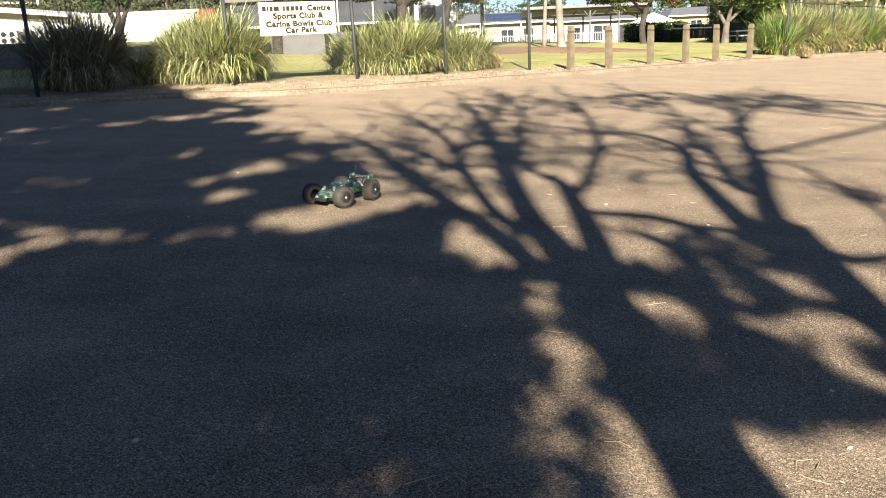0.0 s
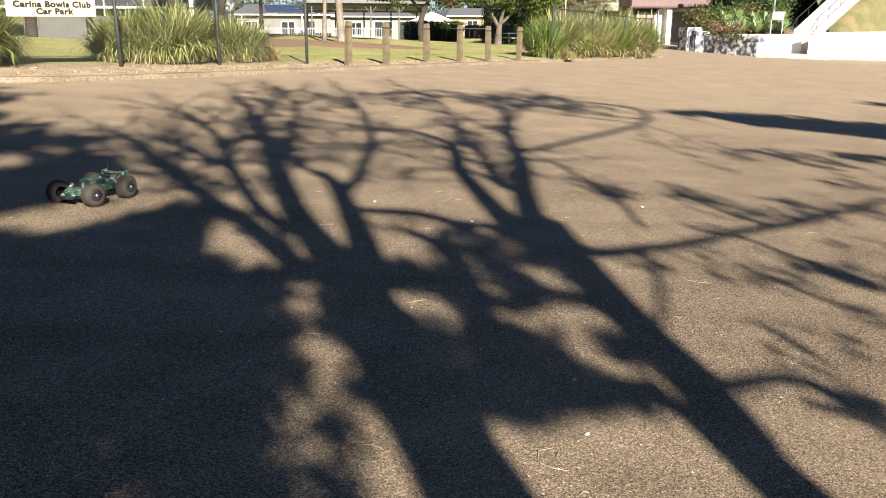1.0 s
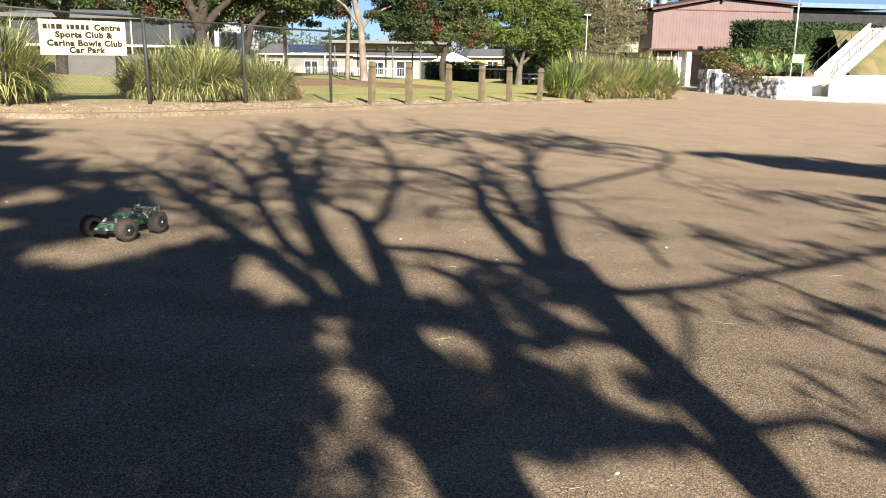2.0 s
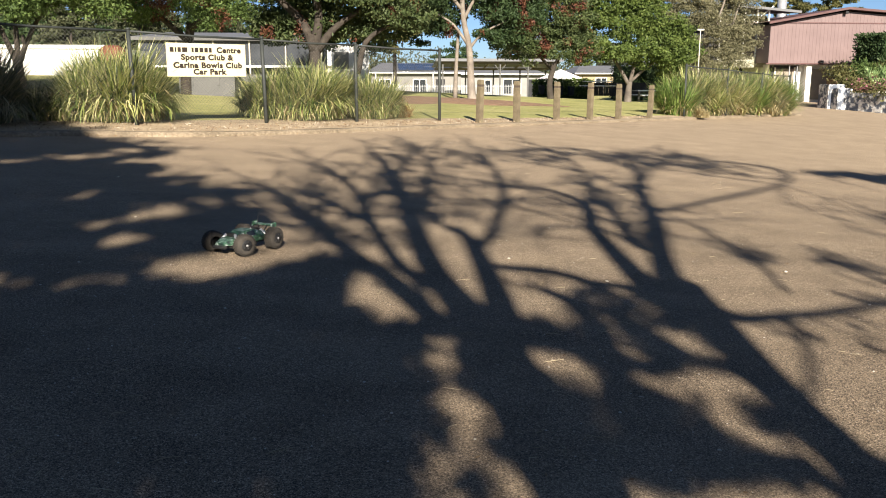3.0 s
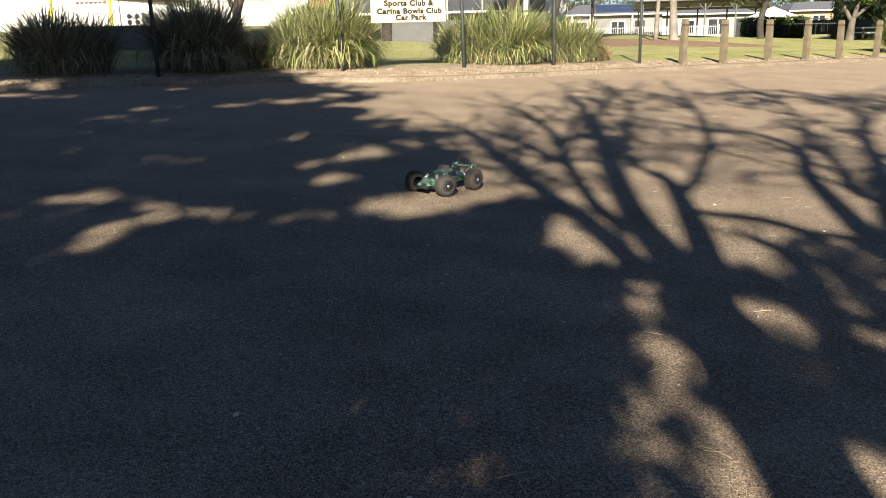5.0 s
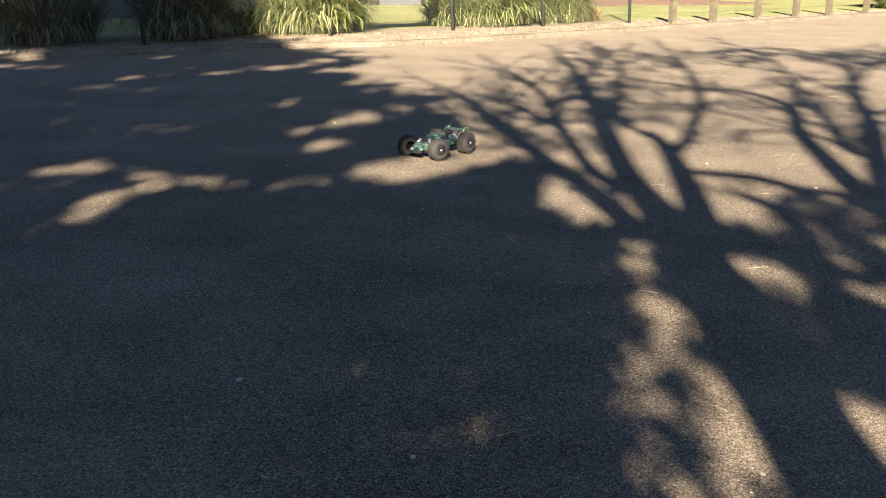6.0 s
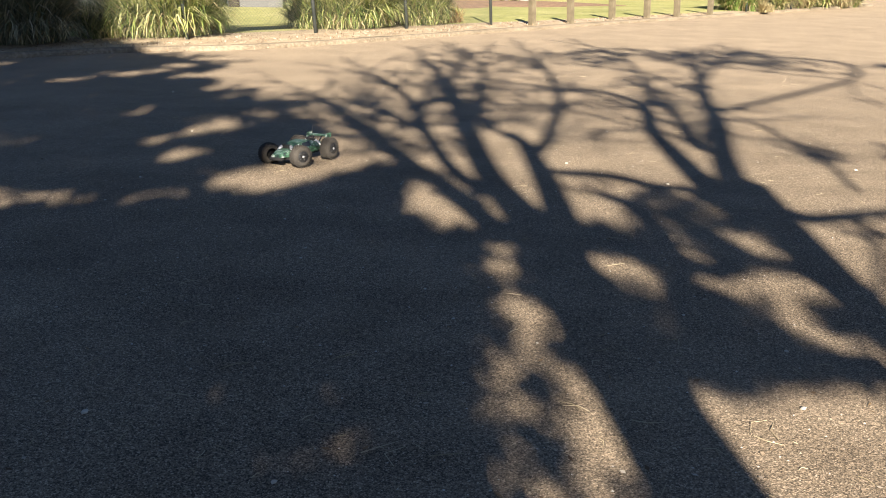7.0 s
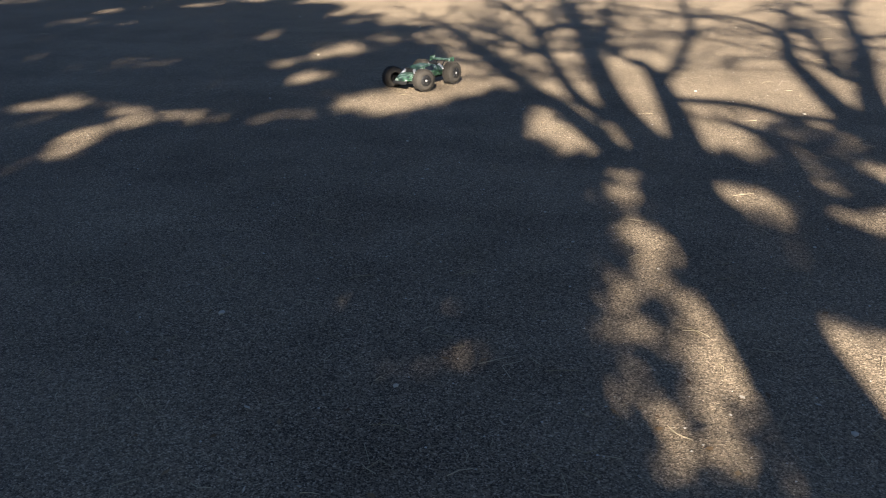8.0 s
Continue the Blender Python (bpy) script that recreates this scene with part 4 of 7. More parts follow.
def build_white_hall():
    """The long white building to the left, with a low skillion roof."""
    y = 42.0
    z0 = 0.9
    root = thing("white_hall", (-22, y, z0))
    tagged(root, "long white rendered hall with a low roof and brown soffit", "building")
    roof_z = lambda x: 2.5 - 0.108 * x
    def wedge(y0, y1, x0, x1, low, high):
        bm = bmesh.new()
        q = [bm.verts.new((x, yy, f(x))) for yy in (y0, y1) for x, f in ((x0, low), (x1, low), (x1, high), (x0, high))]
        for k in ((0, 1, 2, 3), (7, 6, 5, 4), (0, 4, 5, 1), (1, 5, 6, 2), (2, 6, 7, 3), (3, 7, 4, 0)):
            bm.faces.new([q[j] for j in k])
        return bm
    part("wall", wedge(0, 10, -14, 4.2, lambda x: -1.5, lambda x: roof_z(x) - 0.14), WHITE_WALL, root)
    part("end_wall", box(4.2, 10.2, 0.6, 10, -1.5, 1.95), WHITE_WALL, root)
    part("roof", wedge(-0.7, 10.5, -14.5, 4.6, lambda x: roof_z(x) - 0.13, roof_z), ROOF_PALE, root)
    part("soffit", wedge(-0.04, -0.005, -14, 4.2, lambda x: 2.0 - 0.05 * x, lambda x: roof_z(x) - 0.15), SOFFIT, root)
    part("parapet", box(3.6, 10.3, 0.5, 0.6, 1.85, 2.02), ROOF_PALE, root)
    for k in range(7):
        part("name_bar", box(-1.75 + k * 0.24, -1.58 + k * 0.24, -0.07, -0.055, 1.88, 1.98), RED_DARK, root, "small dark bar of unreadable lettering")
    for x, zt in ((0.44, 2.2), (3.16, 1.95)):
        pl = thing("yellow_post", (-22 + x, 36, land_z(-22 + x, 36)))
        tagged(pl, "bright yellow painted steel post", "post", "yellow posts by the hall")
        h = z0 + zt - land_z(-22 + x, 36)
        part("shaft", tube("shaft", [(0, 0, -0.2, 0.07), (0, 0, h, 0.07)], YELLOW, 10), YELLOW, pl)
        part("cap", tube("cap", [(0, 0, h, 0.075), (0, 0, h + 0.05, 0.05)], YELLOW, 10), YELLOW, pl)
    ac = thing("air_conditioner", (-20.52, 41.9, land_z(-20.52, 41.9)))
    tagged(ac, "white outdoor air-conditioning unit with four round fan grilles", "air conditioner")
    zt = 2.28 - land_z(-20.52, 41.9)
    part("stand", box(-0.46, 1.15, -0.5, -0.05, -0.1, zt - 0.62), GREY_WALL, ac)
    part("casing", box(-0.44, 0.44, -0.5, -0.1, zt - 0.62, zt, 0.02), ROOF_PALE, ac)
    part("side_unit", box(0.52, 1.1, -0.46, -0.1, zt - 0.62, zt - 0.05, 0.03), GREY_WALL, ac)
    part("side_grille", box(0.6, 1.02, -0.48, -0.455, zt - 0.5, zt - 0.2, 0.01), DARK_WALL, ac)
    for x in (-0.2, 0.2):
        for z in (zt - 0.46, zt - 0.17):
            part("fan_grille", tube("fan_grille", [(x, -0.53, z, 0.12), (x, -0.49, z, 0.13)], DARK_WALL, 16), DARK_WALL, ac)
    for x, y, z, r in ((-19.45, 38.0, 3.18, 0.03), (-13.55, 34.0, 2.78, 0.055), (-13.2, 34.0, 2.62, 0.055)):
        po = thing("garden_post", (x, y, land_z(x, y)))
        tagged(po, "slim dark timber post before the white hall", "post", "slim posts before the hall")
        h = z - land_z(x, y)
        part("shaft", tube("shaft", [(0, 0, -0.2, r), (0, 0, h * 0.5, r * 0.97), (0, 0, h, r * 0.9)], TIMBER_DARK, 8), TIMBER_DARK, po)
    # low grey block wall behind the grasses
    wl = thing("block_wall", (-10.8, 22, land_z(-10.8, 22)), 32)
    tagged(wl, "low grey block wall behind the grass clumps", "wall")
    hgt = 1.62 - land_z(-10.8, 22)
    part("block_face", box(-3.0, 2.2, -0.1, 0.1, -0.3, hgt - 0.06), GREY_WALL, wl)
    part("coping", box(-3.05, 2.25, -0.14, 0.14, hgt - 0.06, hgt, 0.01), CONCRETE, wl)
    rt = thing("red_tank", (-6.45, 24.2, land_z(-6.45, 24.2)))
    tagged(rt, "rounded rusty red tank behind the grasses", "tank")
    zt = 2.33 - land_z(-6.45, 24.2)
    part("body", tube("body", [(0, 0, -0.1, 0.36), (0, 0, zt - 0.3, 0.38), (0, 0, zt - 0.1, 0.33), (0, 0, zt, 0.18)], material("rust_red_paint", [(0.13, 0.035, 0.024), (0.19, 0.06, 0.04)], 0.8, 3), 16), RED_DARK, rt)


def build_pavilion():
    """Pale pavilion, low roofs and lamp poles on the rise beyond the white hall."""
    x, y = -60.2, 111.0
    zb = land_z(x, y)
    root = thing("pavilion", (x, y, zb), 52)
    tagged(root, "far white pavilion with dark square windows and flat roof", "building")
    h = 7.3 - zb
    part("wall", box(0, 11.5, 0, 5, -1.5, h - 0.3), WHITE_WALL, root)
    roof = part("roof", box(-0.5, 12.0, -0.8, 5.4, h - 0.3, h - 0.12, 0.02), ROOF_PALE, root)
    part("fascia", box(-0.52, 12.02, -0.86, -0.8, h - 0.36, h - 0.1), WHITE_WALL, roof)
    for a, w in ((0.7, 1.2), (2.5, 1.3), (4.7, 0.5), (5.9, 0.5), (7.3, 1.5), (9.4, 0.5), (10.4, 0.7)):
        pane = part("window", box(a, a + w, -0.03, 0.02, h - 1.0, h - 0.45), GLASS_DARK, root)
        part("sill", box(a - 0.05, a + w + 0.05, -0.09, -0.03, h - 1.08, h - 1.0), WHITE_WALL, pane)
    for k in range(4):
        part("verandah_post", box(0.2 + k * 3.6, 0.3 + k * 3.6, -0.75, -0.65, 0, h - 0.3), WHITE_WALL, root)
    house("house", -69.5, -62.6, 116, 7, land_z(-66, 116), 6.9, 7.9, WHITE_WALL, ROOF_PALE, "far white house with a long pale roof", [(-2.0, -1.0, 1.2, 2.2)], (), 1.4)
    house("house", -67.0, -64.6, 119, 5, land_z(-66, 119), 7.5, 8.5, WHITE_WALL, RED_DARK, "small far house with a red roof", (), (), 0.5)
    for x, top, r, arm, paint in ((-61.9, 9.9, 0.05, 0, METAL), (-59.3, 8.35, 0.05, 0.5, METAL), (-50.1, 7.35, 0.14, 0, WHITE_WALL)):
        lp = thing("lamp_pole", (x, 110, land_z(x, 110)))
        tagged(lp, "thin pale pole on the rise beyond the hall", "pole", "poles beyond the hall")
        h = top - land_z(x, 110)
        part("shaft", tube("shaft", [(0, 0, -0.3, r * 1.2), (0, 0, h * 0.6, r), (0, 0, h, r * 0.85)], paint, 8), paint, lp)
        if arm:
            part("crossarm", box(-arm, arm, -0.05, 0.05, h - 0.2, h - 0.08, 0.01), paint, lp)


def build_red_hall():
    """Two-storey club building with dusty red vertical cladding above and doors below."""
    y, x0, x1 = 62.0, 30.45, 42.4
    z0 = slope(34, 60)
    root = thing("red_clad_hall", (x0, y, 0))
    tagged(root, "two-storey hall with dusty red ribbed cladding and low gable", "building")
    w = x1 - x0
    zl, zr, zt = 5.30, 5.88, 6.32
    bm = bmesh.new()
    face = [(0, 2.46), (w, 2.46), (w, zr - 0.1), (5.7, zt - 0.12), (0, zl - 0.1)]
    fr = [bm.verts.new((x, 0, z)) for x, z in face]
    bk = [bm.verts.new((x, 12, z)) for x, z in face]
    bm.faces.new(fr)
    bm.faces.new(bk[::-1])
    for i in range(5):
        bm.faces.new((fr[i], bk[i], bk[(i + 1) % 5], fr[(i + 1) % 5]))
    part("upper_wall", bm, RED_CLAD, root)
    n = 44
    for i in range(n):
        x = 0.06 + i * (w - 0.12) / (n - 1)
        top = zl + (zt - zl) * x / 5.7 if x < 5.7 else zt + (zr - zt) * (x - 5.7) / (w - 5.7)
        part("cladding_rib", box(x - 0.03, x + 0.03, -0.014, -0.001, 2.48, top - 0.14), RED_CLAD, root)
    part("gable_board", box(0.6, w - 0.3, -0.05, -0.036, 5.32, 5.40), RED_DARK, root)
    bm = bmesh.new()
    line = [(-0.35, zl - 0.06), (5.7, zt), (w + 0.35, zr - 0.02)]
    a = [bm.verts.new((x, yy, z + dz)) for yy in (-0.5, 12.4) for x, z in line for dz in (0, 0.16)]
    for yy in (0, 6):
        for i in (0, 2):
            bm.faces.new((a[yy + i], a[yy + i + 2], a[yy + i + 3], a[yy + i + 1]))
    for i in (0, 2):
        bm.faces.new((a[i], a[i + 6], a[i + 8], a[i + 2]))
        bm.faces.new((a[i + 1], a[i + 3], a[i + 9], a[i + 7]))
    part("roof", bm, RED_DARK, root)
    part("base_beam", box(-0.2, w, -0.12, 0.0, 2.36, 2.46), RED_DARK, root)
    part("lower_wall", box(0.6, w, 1.0, 12, -1.2, 2.36), WHITE_WALL, root)
    # Dark sheet on the wall, painted for the shade of the open undercroft.
    part("undercroft_shade", box(0.62, 2.9, 0.985, 0.999, -0.6, 2.3), DARK_WALL, root)
    part("column", box(3.15, 3.55, 0.2, 0.6, -1.0, 2.36, 0.02), WHITE_WALL, root)
    for xa in (3.9, 1.1):
        door = part("door", box(xa, xa + 1.45, 0.94, 0.99, -0.25, 2.05), SOFFIT, root)
        part("door_frame", box(xa - 0.1, xa, 0.9, 0.99, -0.25, 2.15), WHITE_WALL, door)
        part("door_frame", box(xa + 1.45, xa + 1.55, 0.9, 0.99, -0.25, 2.15), WHITE_WALL, door)
        part("handle", box(xa + 1.25, xa + 1.32, 0.9, 0.95, 0.8, 0.95), METAL, door)
    for xx in (0.3, 0.9):
        part("downpipe", tube("downpipe", [(xx + 1.5, 0.2, -0.8, 0.04), (xx + 1.5, 0.2, 2.36, 0.04)], METAL, 6), METAL, root)
    for xx in (4.0, 5.6):
        part("floodlight", box(xx - 0.12, xx + 0.12, -0.4, -0.1, 2.46 if xx < 5 else 6.0, 2.66 if xx < 5 else 6.2, 0.02), PLASTIC, root)
    # verandah wing
    wing = thing("verandah_wing", (27.2, 64.5, 0))
    tagged(wing, "balcony wing with deep shaded verandah and sloping roof", "building")
    # Near-black back wall: the verandah's depth of shade is in its colour.
    part("back_wall", box(-0.4, 5.6, 3.0, 9, -1.0, 6.2), DARK_WALL, wing)
    part("floor", box(-0.4, 4.2, -0.4, 3.0, 2.2, 2.4), GREEN_TRIM, wing)
    part("parapet", box(0.2, 4.2, -0.46, -0.36, 2.15, 2.95), GREEN_TRIM, wing)
    part("lower_wall", box(-2.0, 1.6, 0.2, 3.0, -1.0, 2.2), RED_CLAD, wing)
    bm = bmesh.new()
    pts = [(-0.6, -0.9, 6.95), (6.4, -0.9, 6.35), (6.4, 9.2, 6.9), (-0.6, 9.2, 7.5)]
    up = [bm.verts.new(p) for p in pts]
    dn = [bm.verts.new((p[0], p[1], p[2] - 0.18)) for p in pts]
    bm.faces.new(up)
    bm.faces.new(dn[::-1])
    for i in range(4):
        bm.faces.new((up[i], dn[i], dn[(i + 1) % 4], up[(i + 1) % 4]))
    part("roof", bm, ROOF_GREY, wing)
    part("fascia", box(0.0, 4.4, -0.5, -0.4, 5.3, 5.5), SOFFIT, wing)
    for x in (0.3, 2.2, 3.2, 4.1):
        part("post", box(x - 0.05, x + 0.05, -0.42, -0.32, 2.4, 6.6), WHITE_WALL, wing)
    for i in range(5):
        part("rail", box(-0.4, 2.2, -0.42, -0.38, 2.98 + i * 0.14, 3.01 + i * 0.14), WHITE_WALL, wing)
    part("strut", tube("strut", [(2.9, -0.4, 5.5, 0.05), (4.4, -0.4, 6.7, 0.05)], WHITE_WALL, 6), WHITE_WALL, wing)
    flue = thing("flue", (35.2, 70, 5.4))
    tagged(flue, "galvanised metal flue above the hall roof", "chimney")
    part("pipe", tube("pipe", [(0, 0, -5.0, 0.36), (0, 0, 3.0, 0.36)], METAL, 14), METAL, flue)
    part("cowl", tube("cowl", [(0, 0, 3.0, 0.46), (0, 0, 3.5, 0.46)], METAL, 14), METAL, flue)
    # dark gabled building further right
    dk = thing("dark_roofed_building", (52, 72, 0))
    tagged(dk, "dark building with a blue-edged skillion roof", "building")
    part("wall", box(-4.5, 8, 0, 8, -0.5, 6.2), DARK_WALL, dk)
    part("roof", box(-5.2, 8.6, -0.9, 8.6, 6.55, 6.75), ROOF_GREY, dk)
    part("fascia", box(-5.2, 8.6, -1.0, -0.9, 6.4, 6.8), material("blue_fascia", [(0.12, 0.19, 0.27), (0.18, 0.26, 0.34)], 0.5, 2), dk)


def build_terraces():
    """Planter, white walls, stair and grassed bank right of the hall."""
    g = slope
    # peeling stone planter wall: runs away from the viewer, then turns
    root = thing("planter", (28.6, 44.6, g(28.6, 44.6)))
    tagged(root, "raised planter with white paint peeling off its stone wall", "planter")
    zt = 0.62 - g(28.6, 44.6)
    rng = random.Random(8)
    rows, cols = 4, 11
    p0, p1 = Vector((-0.3, 5.2, 0)), Vector((1.12, -0.4, 0))
    ang = math.atan2((p1 - p0).y, (p1 - p0).x)
    ln = (p1 - p0).length
    wall = part("wall", box(0, ln, 0.06, 0.4, -0.4, zt - 0.03), PEELED, root)
    wall.matrix_local = Matrix.Translation(p0) @ Matrix.Rotation(ang, 4, "Z")
    for r in range(rows):
        for c in range(cols):
            x0 = c * ln / cols + (0.3 if r % 2 else 0) * ln / cols
            x1 = min(x0 + ln / cols - 0.012, ln)
            if x1 - x0 < 0.1:
                continue
            o = rng.uniform(0, 0.02)
            part("stone", box(x0, x1, o, 0.2, -0.1 + r * (zt + 0.07) / rows, -0.1 + (r + 1) * (zt + 0.07) / rows - 0.012, 0.008), PEELED, wall)
    part("front_wall", box(1.16, 1.62, -0.4, -0.05, -0.5, zt, 0.02), PEELED, root)
    part("return_wall", box(1.38, 1.62, -0.045, 3.4, -0.5, zt, 0.02), WHITE_WALL, root)
    part("back_wall", box(1.62, 6.6, 3.15, 3.4, -0.6, zt + 0.02, 0.02), WHITE_WALL, root)
    part("landing", box(1.63, 6.4, 0.2, 3.14, -0.6, -0.02), CONCRETE_PALE, root)
    part("pier", box(-0.62, 0.40, 4.4, 5.6, -0.4, zt + 0.42, 0.05), PEELED, root)
    part("pier", box(-0.42, 0.5, 3.7, 4.39, -0.4, zt + 0.2, 0.05), PEELED, root)
    part("soil", mesh_of("soil", [(x, y, z) for z in (-0.4, zt - 0.12) for x, y in ((1.36, 0.02), (1.36, 4.3), (0.36, 4.3))], [(3, 4, 5), (0, 2, 1), (0, 1, 4, 3), (1, 2, 5, 4), (2, 0, 3, 5)], DIRT), DIRT, root)
    bm = bmesh.new()
    q = [bm.verts.new(p) for p in ((0.7, 3.41, zt - 0.15), (6.6, 3.41, zt - 0.15), (8.2, 8.0, zt + 0.85), (1.2, 8.0, zt + 0.85), (1.2, 8.0, -0.5), (8.2, 8.0, -0.5), (6.6, 3.41, -0.5), (0.7, 3.41, -0.5))]
    for k in ((0, 1, 2, 3), (3, 2, 5, 4), (1, 6, 5, 2), (0, 3, 4, 7), (0, 7, 6, 1)):
        bm.faces.new([q[j] for j in k])
    part("planted_slope", bm, MULCH, root)
    # white retaining wall
    a, b = Vector((34.7, 46.0, 0)), Vector((56, 54.2, 0))
    d = b - a
    rw = thing("retaining_wall", (a.x, a.y, 0), math.degrees(math.atan2(d.y, d.x)))
    tagged(rw, "bright white painted retaining wall with a flat coping", "wall")
    part("wall", box(0, d.length, 0, 0.3, -1.9, 0.70), WHITE_WALL, rw)
    part("coping", box(-0.05, d.length, -0.05, 0.36, 0.70, 0.78, 0.015), WHITE_WALL, rw)
    # stair
    st = thing("stair", (36.1, 49.6, 0.72), 21.8)
    tagged(st, "white concrete stair with thin dark handrails climbing the bank", "stair")
    for i in range(20):
        part("step", box(i * 0.28, (i + 1) * 0.28 + 0.02, -1.3, 0, -0.6 + i * 0.14, (i + 1) * 0.155, 0.008), WHITE_WALL, st)
    for y in (-1.42, 0.0):
        part("string", mesh_of("string", [(p[0], y + k, p[1]) for k in (0, 0.12) for p in ((-0.15, -0.9), (0.35, -0.9), (5.7, 2.5), (5.7, 3.45), (-0.15, 0.16))], [(0, 1, 2, 3, 4), (9, 8, 7, 6, 5), (0, 5, 6, 1), (1, 6, 7, 2), (2, 7, 8, 3), (3, 8, 9, 4), (4, 9, 5, 0)], WHITE_WALL), WHITE_WALL, st)
        rail = part("handrail", tube("handrail", [(-0.9, y + 0.06, -0.2, 0.022), (-0.1, y + 0.06, 0.86, 0.022), (5.7, y + 0.06, 4.1, 0.022)], POST_PAINT, 6), POST_PAINT, st, "thin dark metal handrail")
        for i in range(5):
            a = 0.0 + 1.2 * i
            part("baluster", tube("baluster", [(a, y + 0.06, 0.1 + 0.56 * a, 0.016), (a, y + 0.06, 0.90 + 0.56 * a, 0.016)], POST_PAINT, 6), POST_PAINT, rail)
    part("abutment", box(-0.9, 0.0, -1.9, 0.12, -1.6, -0.02, 0.015), WHITE_WALL, st)
    part("landing", box(-3.8, -0.91, -2.2, 0.12, -1.8, -1.32), CONCRETE_PALE, st)
    # bank
    v, f = [], []
    n, m = 44, 16
    for i in range(n):
        for j in range(m):
            s, t = (i / (n - 1)) ** 1.5, j / (m - 1)
            x = 36.9 + 27 * s + 4.6 * t
            y = 47.22 + 27 * s * 0.385 + 9 * t
            z = 0.70 + 3.6 * float(ease(0, 1, t * 0.9)) + 0.15 * noise.noise((x * 0.4, y * 0.4, 0))
            along, side = 0.928 * (x - 36.1) + 0.371 * (y - 49.6), 0.371 * (x - 36.1) - 0.928 * (y - 49.6)
            flight = 0.45 + 0.554 * min(max(along, 0.0), 5.6)
            if side < 0:
                z = min(z, flight + 0.25)
            elif side < 1.45:
                z = flight - 0.2
            elif t > 0.02:
                z = max(z, flight + (z - flight) * min(1.0, (side - 1.45) / 3.0))
            v.append((x, y, z))
    for i in range(n - 1):
        for j in range(m - 1):
            k = i * m + j
            f.append((k, k + m, k + m + 1, k + 1))
    tagged(new("bank", mesh_of("bank", v, f, BANK_GRASS, True)), "sunlit grass bank above the white wall", "grass", kind="structure")
    # clipped hedge
    hedge("hedge", 41.5, 58.5, 6.6, 1.3, 1.5, 4.35, 11000, LEAF_DARK, "tall clipped dark green hedge", 14)
    hedge("hedge", 15.4, 64, 2.0, 0.6, land_z(15.4, 64), 1.2, 2400, LEAF_BRIGHT, "low clipped yellow-green hedge by the canopy", 0)
    hedge("hedge", 24.5, 70, 3.2, 1.0, land_z(24.5, 70), 2.4, 2600, LEAF_DARK, "dark hedge behind the lawn trees", 0)
    # planting on the planter
    rosettes = [(30.4, 48.4), (31.3, 48.6), (32.3, 48.5), (33.3, 48.7), (34.2, 48.6), (30.9, 49.7), (31.9, 49.9), (32.9, 49.8), (33.9, 50.0), (34.9, 49.9), (31.5, 51.2), (32.6, 51.3), (33.7, 51.2), (34.8, 51.4), (36.0, 51.3)]
    rosettes += [(x + 0.45, y + 0.55) for x, y in rosettes[:13]]
    for i, (x, y) in enumerate(rosettes):
        agave(x, y - 0.2, 0.66 + 0.215 * (y - 48.0), 0.92 + 0.14 * (i % 3), i)
    flowers("bougainvillea", [(29.25, 45.6), (29.3, 46.6), (29.3, 47.6), (29.4, 48.4)], 0.52, 1.1, 5)
    for x, y, w, hgt, mt in ((30.2, 51.8, 1.0, 0.9, LEAF_OLIVE), (32.2, 52.6, 1.3, 1.0, LEAF_GREEN), (34.3, 52.8, 1.3, 1.0, LEAF_OLIVE), (36.6, 52.6, 1.1, 1.2, LEAF_GREEN), (29.4, 49.6, 0.6, 0.6, LEAF_OLIVE), (38.2, 55.0, 1.6, 1.6, LEAF_DARK)):
        rb = np.random.default_rng(int(x * 7))
        zb = 0.6 + 0.2 * max(0.0, y - 48.0)
        sh = thing("shrub", (x, y, zb))
        tagged(sh, "loose leafy shrub on the planted slope", "shrub", "shrubs on the planted slope")
        part("leaf_mass", leaf_mesh("leaf_mass", rb.normal(0, 0.42, (900, 3)) * (w, 0.8, hgt * 0.6) + (0, 0, hgt * 0.45), 0.2, 0.08, mt, rb), mt, sh)
        part("stem", tube("stem", [(0, 0, -0.4, 0.05), (0.05, 0, hgt * 0.6, 0.02)], BARK, 6), BARK, sh)
    bd = thing("notice_board", (33.5, 48.0, 0.75))
    tagged(bd, "blank pale notice board among the plants", "sign")
    part("panel", box(-0.42, 0.42, -0.03, 0.03, 0.75, 1.25, 0.01), GREEN_TRIM, bd)
    for s in (-0.4, 0.4):
        part("leg", box(s - 0.03, s + 0.03, 0.031, 0.07, -0.8, 1.2), METAL, bd)
    pl = thing("flagpole", (35.9, 52, 0.8))
    tagged(pl, "tall slim white flagpole", "pole")
    part("mast", tube("mast", [(0, 0, -1.0, 0.07), (0.03, 0, 3.2, 0.06), (0.06, 0, 6.4, 0.045)], METAL, 8), METAL, pl)
    part("finial", tube("finial", [(0.06, 0, 6.4, 0.07), (0.06, 0, 6.5, 0.07)], METAL, 8), METAL, pl)
    lp = thing("light_pole", (19.45, 48, land_z(19.45, 48)))
    tagged(lp, "thin pale light pole with a small double lamp head", "street lamp")
    h = 4.05 - land_z(19.45, 48)
    part("pole", tube("pole", [(0, 0, -0.2, 0.034), (0, 0, h, 0.025)], CONCRETE_PALE, 8), CONCRETE_PALE, lp)
    part("lamp_head", box(-0.2, 0.2, -0.08, 0.08, h, h + 0.07, 0.02), WHITE_WALL, lp)


